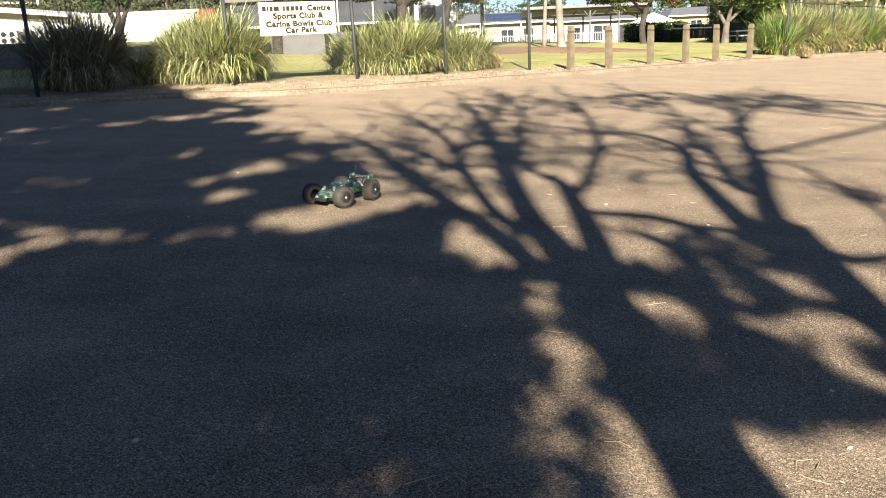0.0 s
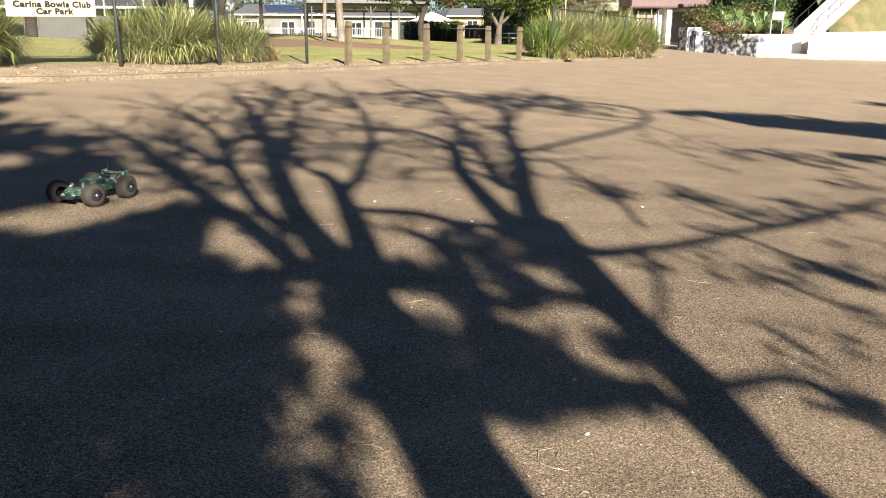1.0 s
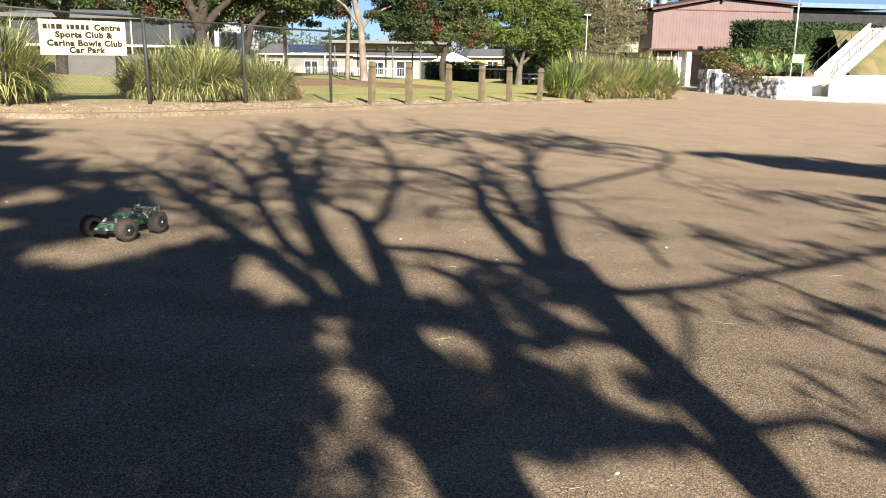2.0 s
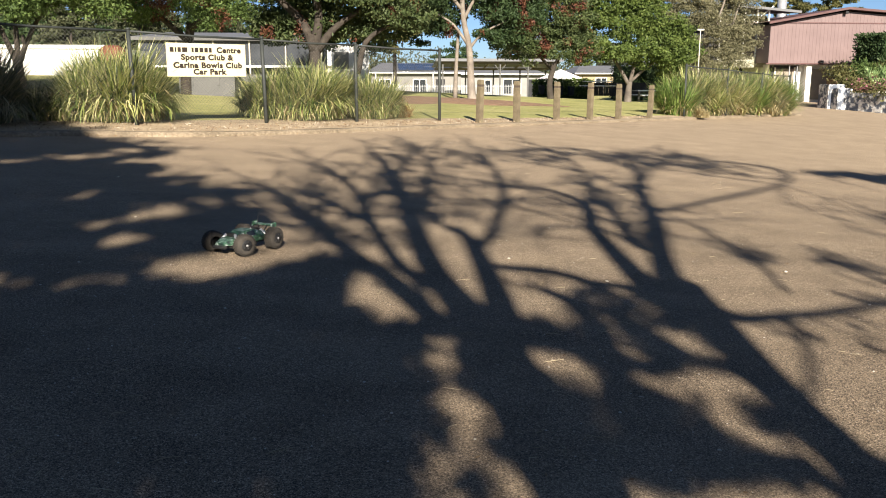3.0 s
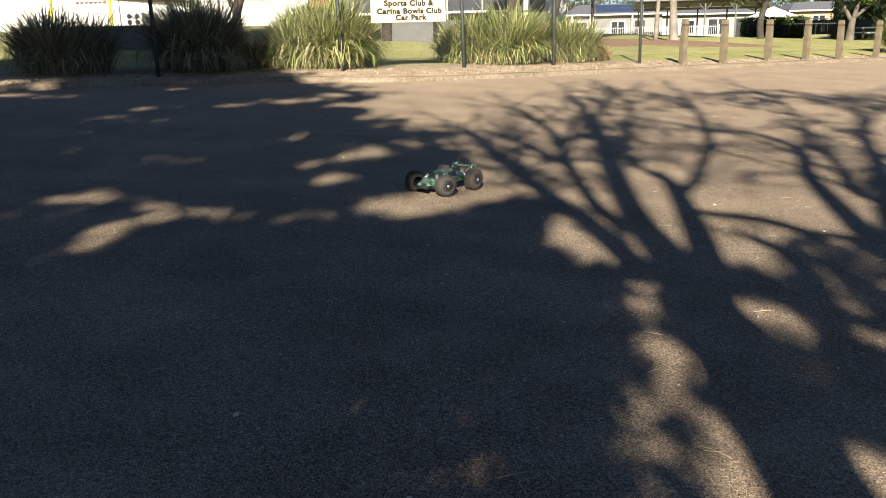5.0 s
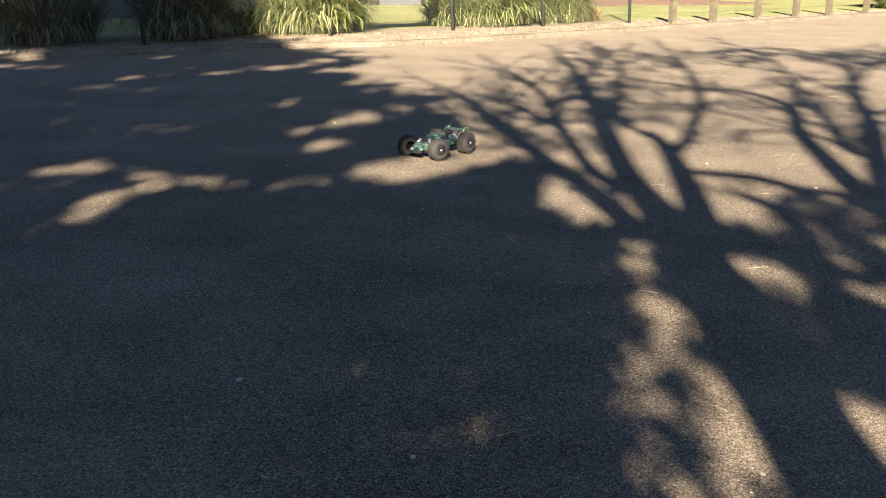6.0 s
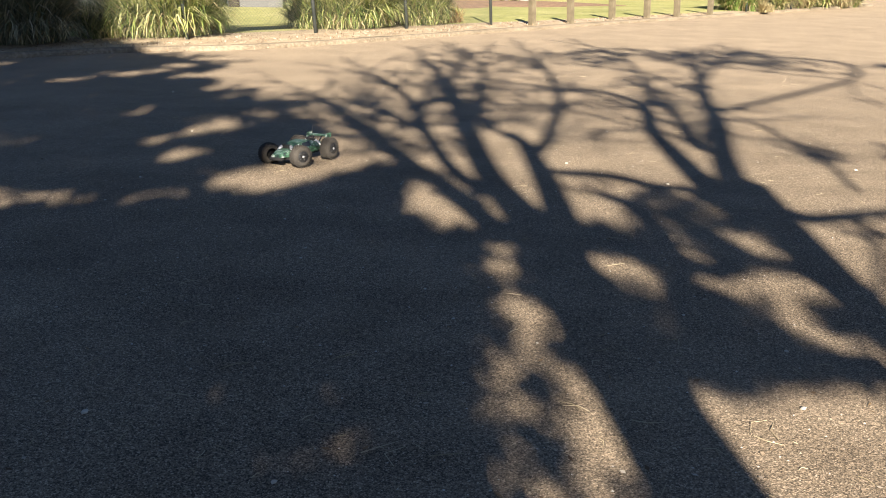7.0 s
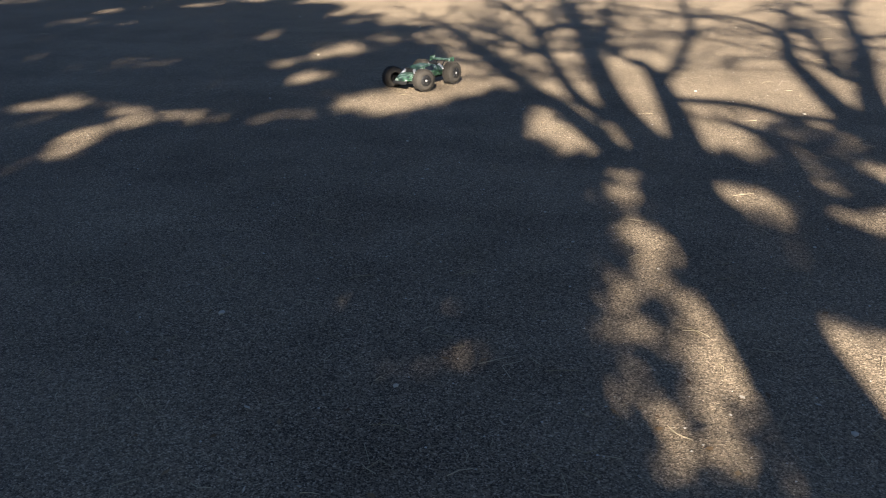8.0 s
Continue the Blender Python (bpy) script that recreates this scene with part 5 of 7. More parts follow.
def hedge(name, x, y, hw, hd, z0, z1, n, mat, label, turn):
    rng = np.random.default_rng(int(x * 10))
    root = thing(name, (x, y, z0), turn)
    tagged(root, label, "hedge")
    h = z1 - z0
    part("core", box(-hw + 0.12, hw - 0.12, -hd + 0.12, hd - 0.12, -0.5, h - 0.12), LEAF_DARK, root)
    c = rng.uniform(-1, 1, (n, 3)) * (hw, hd, h / 2) + (0, 0, h / 2)
    k = rng.integers(0, 6, n)
    c[k < 3, 1] = -hd + rng.normal(0, 0.08, (k < 3).sum())
    c[k == 3, 2] = h + rng.normal(0, 0.06, (k == 3).sum())
    c[k == 4, 0] = -hw + rng.normal(0, 0.10, (k == 4).sum())
    c[k == 5, 0] = hw + rng.normal(0, 0.10, (k == 5).sum())
    part("leaf_mass", leaf_mesh("leaf_mass", c, 0.22, 0.12, mat, rng), mat, root)


def agave(x, y, z, size, seed):
    rng = random.Random(seed)
    root = thing("yucca", (x, y, z), seed * 50)
    tagged(root, "spiky light green rosette plant in the planter", "plant", "spiky plants on the planter")
    v, f = [], []
    for i in range(46):
        a = i * 2.4
        up = rng.uniform(0.15, 1.3)
        ln = size * rng.uniform(0.6, 0.95)
        d = Vector((math.cos(a) * math.cos(up), math.sin(a) * math.cos(up), math.sin(up)))
        s = Vector((-math.sin(a), math.cos(a), 0))
        k = len(v)
        for t, w, dr in ((0, 0.045, 0), (0.5, 0.06, 0.02), (1.0, 0.006, 0.16)):
            p = d * ln * t - Vector((0, 0, dr * ln))
            v += [p - s * w * size, p + s * w * size]
        f += [(k, k + 1, k + 3, k + 2), (k + 2, k + 3, k + 5, k + 4)]
    part("leaf_mass", mesh_of("leaf_mass", v, f, ROSETTE), ROSETTE, root)
    part("stem", tube("stem", [(0, 0, -0.4, 0.06), (0, 0, 0.1, 0.05)], BARK, 6), BARK, root)


def flowers(name, spots, z, r, seed):
    rng = np.random.default_rng(seed)
    root = thing(name, (spots[0][0], spots[0][1], z))
    tagged(root, "straggling bougainvillea with pink flowers over the planter", "shrub")
    c = np.concatenate([rng.normal(0, 0.36, (260, 3)) * (0.9, 1.0, 0.85) + (x - spots[0][0], y - spots[0][1], 0.3) for x, y in spots])
    pick = (rng.uniform(size=len(c)) < 0.22) & (c[:, 2] > 0.2)
    part("blossom", leaf_mesh("blossom", c[pick], 0.16, 0.12, PINK, rng), PINK, root)
    part("leaf_mass", leaf_mesh("leaf_mass", c[~pick], 0.16, 0.09, LEAF_OLIVE, rng), LEAF_OLIVE, root)
    part("stem", tube("stem", [(0, 0, -0.3, 0.05), (0.1, 0.1, 0.2, 0.04), (0.4, 0.2, 0.5, 0.02)], BARK, 6), BARK, root)


# ---- radio-controlled truck ----
def wheel_parts(root, x, y, side, steer):
    """A fat knobbly tyre with a dished rim; axis along x."""
    r, w = 0.083, 0.085
    prof = [(-w / 2, 0.045), (-w / 2 - 0.002, 0.062), (-w / 2 + 0.008, 0.076), (-w / 4, r), (0, r + 0.001), (w / 4, r), (w / 2 - 0.008, 0.076), (w / 2 + 0.002, 0.062), (w / 2, 0.045)]
    n = 28
    v = [(px, pr * math.cos(2 * math.pi * k / n), pr * math.sin(2 * math.pi * k / n)) for px, pr in prof for k in range(n)]
    f = [(i * n + k, i * n + (k + 1) % n, (i + 1) * n + (k + 1) % n, (i + 1) * n + k) for i in range(len(prof) - 1) for k in range(n)]
    ob = part("tyre", mesh_of("tyre", v, f, RUBBER, True), RUBBER, root)
    ob.matrix_local = pose(x, y, r + 0.004, 0, 0, steer)
    kv, kf = [], []
    for k in range(n):
        for row, px in enumerate((-0.027, -0.009, 0.009, 0.027)):
            a = 2 * math.pi * (k + 0.5 * (row % 2)) / n
            c = Vector((px, math.cos(a), math.sin(a)))
            t = Vector((0, -math.sin(a), math.cos(a))) * 0.006
            o = len(kv)
            for rr, sc in ((r - 0.002, 1.0), (r + 0.005, 0.75)):
                for sx, st in ((-1, -1), (1, -1), (1, 1), (-1, 1)):
                    kv.append(Vector((px + sx * 0.007 * sc, c.y * rr, c.z * rr)) + t * st * sc)
            kf += [(o + 4, o + 5, o + 6, o + 7), (o, o + 1, o + 5, o + 4), (o + 1, o + 2, o + 6, o + 5), (o + 2, o + 3, o + 7, o + 6), (o + 3, o, o + 4, o + 7)]
    part("tread", mesh_of("tread", kv, kf, RUBBER), RUBBER, ob)
    s = side
    part("rim", tube("rim", [(s * w * 0.10, 0, 0, 0.046), (s * w * 0.46, 0, 0, 0.050), (s * w * 0.50, 0, 0, 0.046)], PLASTIC, 18), PLASTIC, ob)
    for k in range(5):
        a = 2 * math.pi * k / 5
        part("spoke", tube("spoke", [(s * w * 0.51, 0.01 * math.cos(a), 0.01 * math.sin(a), 0.006), (s * w * 0.515, 0.044 * math.cos(a), 0.044 * math.sin(a), 0.005)], PLASTIC, 5), PLASTIC, ob)
    part("wheel_nut", tube("wheel_nut", [(s * w * 0.48, 0, 0, 0.011), (s * w * 0.58, 0, 0, 0.010)], METAL, 6), METAL, ob)
    part("axle", tube("axle", [(-s * 0.03, 0, 0, 0.008), (-s * 0.12, 0, 0.01, 0.008)], PLASTIC, 6), PLASTIC, ob)


def build_truck(x, y, heading):
    """Front of the truck points along its own -y."""
    z = slope(x, y)
    root = thing("radio_controlled_truck", (x, y, z), heading)
    tagged(root, "dusty radio-controlled truck, green and white shell, big tyres", "toy truck")
    tw, wb = 0.165, 0.18
    part("chassis", box(-0.07, 0.07, -0.22, 0.21, 0.055, 0.075, 0.006), PLASTIC, root)
    secs = [(-0.28, 0.05, 0.085, 0.105), (-0.21, 0.085, 0.08, 0.125), (-0.11, 0.095, 0.075, 0.14), (-0.06, 0.085, 0.075, 0.17), (0.04, 0.085, 0.075, 0.175), (0.12, 0.09, 0.075, 0.15), (0.21, 0.07, 0.08, 0.135)]
    v, f = [], []
    for py, hw, zl, zt in secs:
        v += [(-hw, py, zl), (-hw * 1.05, py, zl + (zt - zl) * 0.45), (-hw * 0.72, py, zt), (hw * 0.72, py, zt), (hw * 1.05, py, zl + (zt - zl) * 0.45), (hw, py, zl)]
    for i in range(len(secs) - 1):
        for k in range(5):
            a = i * 6 + k
            f.append((a, a + 1, a + 7, a + 6))
    f += [(5, 4, 3, 2, 1, 0), tuple(len(v) - 6 + k for k in range(6))]
    shell = part("body_shell", mesh_of("body_shell", v, f, SHELL), SHELL, root, "patterned green, white and black body shell")
    for s in (-1, 1):
        part("window", mesh_of("window", [(s * 0.0895, -0.05, 0.128), (s * 0.0895, 0.045, 0.130), (s * 0.073, 0.035, 0.165), (s * 0.073, -0.045, 0.160), (s * 0.084, -0.05, 0.128), (s * 0.084, 0.045, 0.130), (s * 0.066, 0.035, 0.165), (s * 0.066, -0.045, 0.160)], [(0, 1, 2, 3), (7, 6, 5, 4), (0, 4, 5, 1), (1, 5, 6, 2), (2, 6, 7, 3), (3, 7, 4, 0)], GLASS_DARK), GLASS_DARK, shell)
    bm = box(-0.10, 0.10, 0.225, 0.285, 0.172, 0.181, 0.003)
    wing = part("wing", bm, SHELL, root)
    for s in (-1, 1):
        part("end_plate", box(s * 0.103 - 0.003, s * 0.103 + 0.003, 0.222, 0.29, 0.158, 0.196, 0.002), SHELL, wing, "printed wing end plate")
        part("wing_strut", tube("wing_strut", [(s * 0.04, 0.17, 0.10, 0.006), (s * 0.04, 0.25, 0.172, 0.006)], PLASTIC, 6), PLASTIC, root)
        for sy, st in ((-wb, -20), (wb, 0)):
            wheel_parts(root, s * tw, sy, s, st if sy < 0 else 0)
            part("suspension_arm", tube("suspension_arm", [(s * 0.05, sy + 0.02, 0.065, 0.008), (s * 0.12, sy, 0.075, 0.007)], PLASTIC, 6), PLASTIC, root)
            part("shock_absorber", tube("shock_absorber", [(s * 0.045, sy + (0.03 if sy < 0 else -0.03), 0.155, 0.013), (s * 0.085, sy, 0.10, 0.013), (s * 0.11, sy, 0.075, 0.006)], METAL, 8), METAL, root)
    for sy in (-wb + 0.03, wb - 0.03):
        part("shock_tower", box(-0.055, 0.055, sy - 0.004, sy + 0.004, 0.07, 0.165, 0.002), PLASTIC, root)
    part("front_bumper", box(-0.07, 0.07, -0.30, -0.265, 0.06, 0.085, 0.008), PLASTIC, root)
    part("aerial", tube("aerial", [(0.05, 0.10, 0.16, 0.002), (0.055, 0.13, 0.30, 0.0015)], PLASTIC, 5), PLASTIC, root)


# ---- litter on the asphalt ----
def scatter_litter():
    rng = np.random.default_rng(12)
    verts, faces = [], []
    for _ in range(420):
        y = 1.5 + 13 * rng.uniform() ** 1.6
        x = rng.uniform(-0.62, 0.62) * y + rng.normal(0, 0.4)
        a, ln = rng.uniform(0, 6.28), rng.uniform(0.02, 0.13)
        z = slope(x, y) + 0.004
        c, s = math.cos(a), math.sin(a)
        bend = rng.normal(0, 0.2) * ln
        pts = [(x - c * ln / 2, y - s * ln / 2, z, 0.0014), (x - s * bend, y + c * bend, z + 0.003, 0.0015), (x + c * ln / 2, y + s * ln / 2, z, 0.001)]
        v, f = tube_geometry(pts, 4)
        faces += [tuple(i + len(verts) for i in q) for q in f]
        verts += v
    tagged(new("twig_litter", mesh_of("twig_litter", verts, faces, STRAW)), "scattered straw and twigs lying on the asphalt", "litter", kind="stuff")
    n = 500
    y = 1.5 + 15 * rng.uniform(size=n) ** 1.4
    x = rng.uniform(-0.62, 0.62, n) * y
    c = np.stack([x, y, slope(x, y) + 0.008], 1)
    me = leaf_mesh("leaf_litter", c, 0.035, 0.018, DRY_LEAF, rng)
    flat = np.empty(len(me.vertices) * 3)
    me.vertices.foreach_get("co", flat)
    q = flat.reshape(-1, 3)
    q[:, 2] = slope(q[:, 0], q[:, 1]) + 0.003 + 0.25 * np.abs(q[:, 2] - slope(q[:, 0], q[:, 1]))
    me.vertices.foreach_set("co", q.reshape(-1))
    tagged(new("leaf_litter", me), "small dry fallen leaves scattered over the asphalt", "litter", kind="stuff")
    # pale pebbles and bits of paper bark
    for i in range(34):
        y = 2.2 + 12 * rng.uniform() ** 1.3
        x = rng.uniform(-0.5, 0.75) * y
        r = rng.uniform(0.006, 0.016)
        bm = bmesh.new()
        bmesh.ops.create_icosphere(bm, subdivisions=1, radius=r)
        for w in bm.verts:
            w.co = w.co * rng.uniform(0.75, 1.2)
            w.co.z *= 0.5
        me = bpy.data.meshes.new("pebble")
        bm.to_mesh(me)
        bm.free()
        me.materials.append(CONCRETE_PALE)
        ob = new("pebble", me)
        ob.location = (x, y, slope(x, y) + r * 0.35)
        tagged(ob, "small pale pebble lying on the asphalt", "pebble", "pale pebbles on the asphalt")
    # pale grit over the asphalt
    n = 2600
    y = 2.0 + 17 * rng.uniform(size=n) ** 1.3
    x = rng.uniform(-0.62, 0.85, n) * y
    r = rng.uniform(0.002, 0.0055, n) * (1 + 0.03 * y)
    z = slope(x, y)
    turn = rng.uniform(0, 2.1, n)
    v = np.empty((n, 4, 3))
    for k in range(3):
        v[:, k] = np.stack([x + 1.5 * r * np.cos(turn + 2.09 * k), y + r * np.sin(turn + 2.09 * k), z - 0.001], 1)
    v[:, 3] = np.stack([x, y, z + r * 0.9], 1)
    f = [q for i in range(0, 4 * n, 4) for q in ((i, i + 1, i + 3), (i + 1, i + 2, i + 3), (i + 2, i, i + 3))]
    tagged(new("grit", mesh_of("grit", v.reshape(-1, 3), f, GRIT)), "pale stone grit scattered over the dusty asphalt", "grit", kind="stuff")
    # leaf litter thick along the verge
    n = 2600
    k = rng.uniform(0, 1, n)
    x = -9 + 19 * k
    y = np.interp(x, KX, KY) + rng.uniform(-0.25, 2.2, n) * (1.0 - 0.55 * k)
    z = slope(x, y) + 0.012 + 0.10 * (y > np.interp(x, KX, KY) + 0.05) + rng.uniform(0, 0.02, n)
    tagged(new("verge_litter", leaf_mesh("verge_litter", np.stack([x, y, z], 1), 0.06, 0.014, DRY_LEAF, rng)), "dry straw and leaves heaped along the verge", "litter", kind="stuff")


# limbs of the two forked trees: x, y, z, radius
T1_TRUNK = [(1.27, -4.0, 3.11, 0.2), (1.28, -4.0, 3.37, 0.2), (1.28, -4.0, 3.68, 0.2), (1.3, -4.0, 4.07, 0.2), (1.33, -4.0, 4.42, 0.2)]
T1_LIMBS = []
T1_LIMBS.append([(1.26, -4, 4.17, 0.17), (1.29, -4.09, 4.71, 0.15), (1.25, -4.17, 5.14, 0.13), (1.27, -4.26, 5.67, 0.12), (1.36, -4.34, 6.52, 0.115), (1.46, -4.43, 7.55, 0.1), (1.51, -4.51, 8.75, 0.07), (1.46, -4.6, 10.03, 0.04)])
T1_LIMBS.append([(1.41, -4.4, 6.63, 0.092), (1.65, -4.47, 7.12, 0.08), (1.9, -4.55, 7.85, 0.06), (2.3, -4.62, 9.17, 0.042), (2.37, -4.7, 10.48, 0.042)])
T1_LIMBS.append([(1.47, -4.5, 7.98, 0.06), (1.84, -4.35, 8.85, 0.042), (2.29, -4.2, 9.83, 0.042)])
T1_LIMBS.append([(1.11, -4, 4.38, 0.113), (1.02, -3.91, 4.57, 0.1), (0.88, -3.82, 4.9, 0.1), (0.75, -3.74, 5.1, 0.085), (0.61, -3.65, 5.32, 0.085), (0.49, -3.56, 5.53, 0.085), (0.3, -3.47, 5.83, 0.078), (0.01, -3.39, 6.54, 0.072), (-0.32, -3.3, 7.1, 0.044)])
T1_LIMBS.append([(1.13, -4, 4.93, 0.078), (0.97, -3.93, 5.31, 0.069), (0.92, -3.87, 5.75, 0.063), (0.89, -3.8, 6.24, 0.059), (0.89, -3.73, 6.74, 0.058), (0.74, -3.67, 7.56, 0.06), (0.4, -3.6, 8.33, 0.06)])
T1_LIMBS.append([(0.9, -3.8, 5.89, 0.048), (0.8, -3.7, 6.14, 0.042), (0.63, -3.6, 6.44, 0.044), (0.43, -3.5, 6.69, 0.037)])
T1_LIMBS.append([(0.88, -3.7, 6.67, 0.051), (1.09, -3.85, 7.05, 0.057), (1.34, -4, 7.3, 0.064)])
T1_LIMBS.append([(1.43, -4, 4.31, 0.13), (1.54, -4.1, 4.71, 0.12), (1.62, -4.2, 5.05, 0.11), (1.71, -4.3, 5.56, 0.1), (1.77, -4.4, 5.98, 0.085), (1.75, -4.5, 6.33, 0.05)])
T1_LIMBS.append([(1.79, -4.3, 5.76, 0.061), (2.08, -4.4, 6.19, 0.057), (2.48, -4.5, 6.91, 0.059), (2.85, -4.6, 7.72, 0.06), (3.23, -4.7, 8.99, 0.042), (3.5, -4.8, 10.11, 0.042)])
T1_LIMBS.append([(1.7, -4.4, 6.16, 0.051), (1.61, -4.5, 6.51, 0.044), (1.55, -4.6, 6.72, 0.045)])
T1_LIMBS.append([(1.77, -4.1, 5.31, 0.053), (2.19, -4.17, 5.26, 0.063), (2.44, -4.25, 5.12, 0.061), (2.7, -4.32, 5.1, 0.051), (2.9, -4.4, 5.05, 0.052)])
T2_TRUNK = [(2.37, -4.2, 3.15, 0.135), (2.46, -4.2, 3.37, 0.132), (2.6, -4.2, 3.68, 0.13), (2.68, -4.2, 3.98, 0.13), (2.9, -4.2, 4.53, 0.135), (3.17, -4.2, 5.11, 0.135)]
T2_LIMBS = []
T2_LIMBS.append([(2.82, -4.2, 4.63, 0.14), (2.98, -4.27, 4.98, 0.125), (3.23, -4.34, 5.41, 0.11), (3.56, -4.41, 5.89, 0.1), (4.07, -4.49, 6.57, 0.092), (4.66, -4.56, 7.53, 0.08), (5.53, -4.63, 8.73, 0.065), (6.35, -4.7, 10.13, 0.04)])
T2_LIMBS.append([(3.52, -4.4, 5.78, 0.085), (3.35, -4.5, 5.92, 0.08), (3.5, -4.6, 6.33, 0.07), (3.76, -4.7, 6.87, 0.055), (3.85, -4.8, 7.37, 0.04)])
T2_LIMBS.append([(2.77, -4.2, 4.69, 0.13), (2.83, -4.29, 5.08, 0.12), (2.92, -4.37, 5.44, 0.11), (3.04, -4.46, 5.87, 0.1), (3.21, -4.55, 6.4, 0.09), (3.56, -4.64, 7.04, 0.085), (3.61, -4.72, 7.52, 0.07), (3.44, -4.81, 7.89, 0.06), (3.03, -4.9, 7.99, 0.045)])
T2_LIMBS.append([(3.61, -4.6, 7.08, 0.052), (4.14, -4.52, 7.78, 0.056), (4.57, -4.45, 8.66, 0.042), (5.08, -4.38, 9.88, 0.042), (5.04, -4.3, 10.74, 0.042)])
T2_LIMBS.append([(5.06, -4.6, 8.07, 0.036), (6.51, -4.5, 9.45, 0.042), (7.45, -4.4, 10.13, 0.042)])
T2_LIMBS.append([(4.24, -4.3, 6.76, 0.054), (5.19, -4.17, 7.08, 0.046), (6.52, -4.04, 7.56, 0.045), (7.47, -3.91, 7.93, 0.037), (8.28, -3.79, 8.45, 0.042), (8.62, -3.66, 9.01, 0.042), (8.1, -3.53, 9.29, 0.042), (7.49, -3.4, 9.38, 0.042)])
T2_LIMBS.append([(2.95, -4.1, 4.73, 0.125), (3.15, -4, 4.53, 0.07), (3.49, -3.9, 4.51, 0.045), (3.96, -3.8, 4.5, 0.043), (4.52, -3.7, 4.57, 0.04), (5.25, -3.6, 4.63, 0.042), (6.2, -3.5, 4.77, 0.034), (7.05, -3.4, 4.93, 0.032)])
T2_LIMBS.append([(3.49, -4, 4.55, 0.033), (3.29, -4.07, 4.3, 0.027), (2.99, -4.13, 4.05, 0.024), (2.68, -4.2, 3.85, 0.022)])
T2_LIMBS.append([(4.44, -4.3, 6.49, 0.028), (4.32, -4.2, 5.87, 0.028), (4.21, -4.1, 5.43, 0.028), (3.87, -4, 4.87, 0.028)])
T2_LIMBS.append([(4.98, -3.8, 5.33, 0.028), (4.92, -3.65, 4.94, 0.028), (4.94, -3.5, 4.59, 0.028)])
T2_LIMBS.append([(4.48, -3.6, 4.5, 0.028), (4.53, -3.7, 4.3, 0.028), (4.55, -3.8, 4.09, 0.028), (4.56, -3.9, 3.9, 0.028)])
T2_LIMBS.append([(2.57, -4.2, 3.55, 0.047), (2.99, -3.93, 3.44, 0.035), (3.09, -3.67, 3.23, 0.035), (3.11, -3.4, 2.94, 0.035)])
T2_LIMBS.append([(2.37, -4.2, 3.56, 0.075), (1.99, -4.3, 3.66, 0.075), (1.77, -4.4, 3.73, 0.075), (1.75, -4.5, 3.9, 0.075), (1.86, -4.6, 4.18, 0.075), (1.98, -4.7, 4.47, 0.075), (2.09, -4.8, 4.83, 0.075), (2.15, -4.9, 5.14, 0.075), (2.01, -5, 5.41, 0.058)])

# ---- build ----
build_ground()
build_car_park()
build_kerb()
patch("mulch_bed", 4.6, 41.0, 5.6, 3.6, MULCH, "reddish bark mulch bed under the lawn trees", "mulch")
patch("mulch_bed", 0.5, 36, 3.5, 3.0, MULCH, "reddish bark mulch under a tree", "mulch")

STEP_X, STEP_Y = 2.107, 1.637
fence_line = [(-4.18 + STEP_X * k, 17.08 + STEP_Y * k, ln) for k, ln in ((-4.05, 0), (-2.7, -0.03), (-1.35, -0.02), (0, -0.05), (1.08, -0.04), (2, -0.01), (3, 0.0))]
build_fence(fence_line, 1.8, "dark green chain-link fence with tubular posts and top rail")
build_fence([(11.83, 30.25, 0), (14.4, 32.5, 0), (16.9, 34.8, 0), (19.2, 36.9, 0)], 1.85, "chain-link fence half hidden by tall grasses")
build_sign()
build_bollards()

grass_clump(-8.65, 14.8, 0.65, 0.6, 1.42, 2400, BLADE_DARK, "dark shaded clump of tall strappy grass", 21, 0.05)
grass_clump(-6.8, 16.3, 0.66, 0.65, 1.58, 2900, BLADE_DARK, "dark shaded clump of tall strappy grass with dry stems", 22, 0.06)
grass_clump(-5.92, 17.61, 0.55, 0.5, 0.85, 900, BLADE, "low clump of grey-green strappy grass", 27, 0.3)
grass_clump(-4.88, 18.05, 0.82, 0.8, 1.62, 4000, BLADE, "tall arching clump of yellow-green strappy grass", 23, 0.16, 40.0, 1.0, 1.2)
grass_clump(-4.38, 18.49, 0.5, 0.5, 1.25, 1200, BLADE, "arching clump of yellow-green strappy grass", 28, 0.16)
grass_clump(-2.01, 20.70, 0.6, 0.55, 1.2, 1400, BLADE, "clump of green strappy grass", 29, 0.1)
grass_clump(-1.18, 21.01, 1.05, 0.85, 1.50, 4000, BLADE, "tall arching clump of bright yellow-green grass", 24, 0.16, 40.0, 1.0, 1.2)
grass_clump(0.21, 22.14, 0.9, 0.75, 1.20, 2900, BLADE, "clump of yellowing strappy grass with dry tips", 25, 0.3, 40.0, 1.0, 1.2)
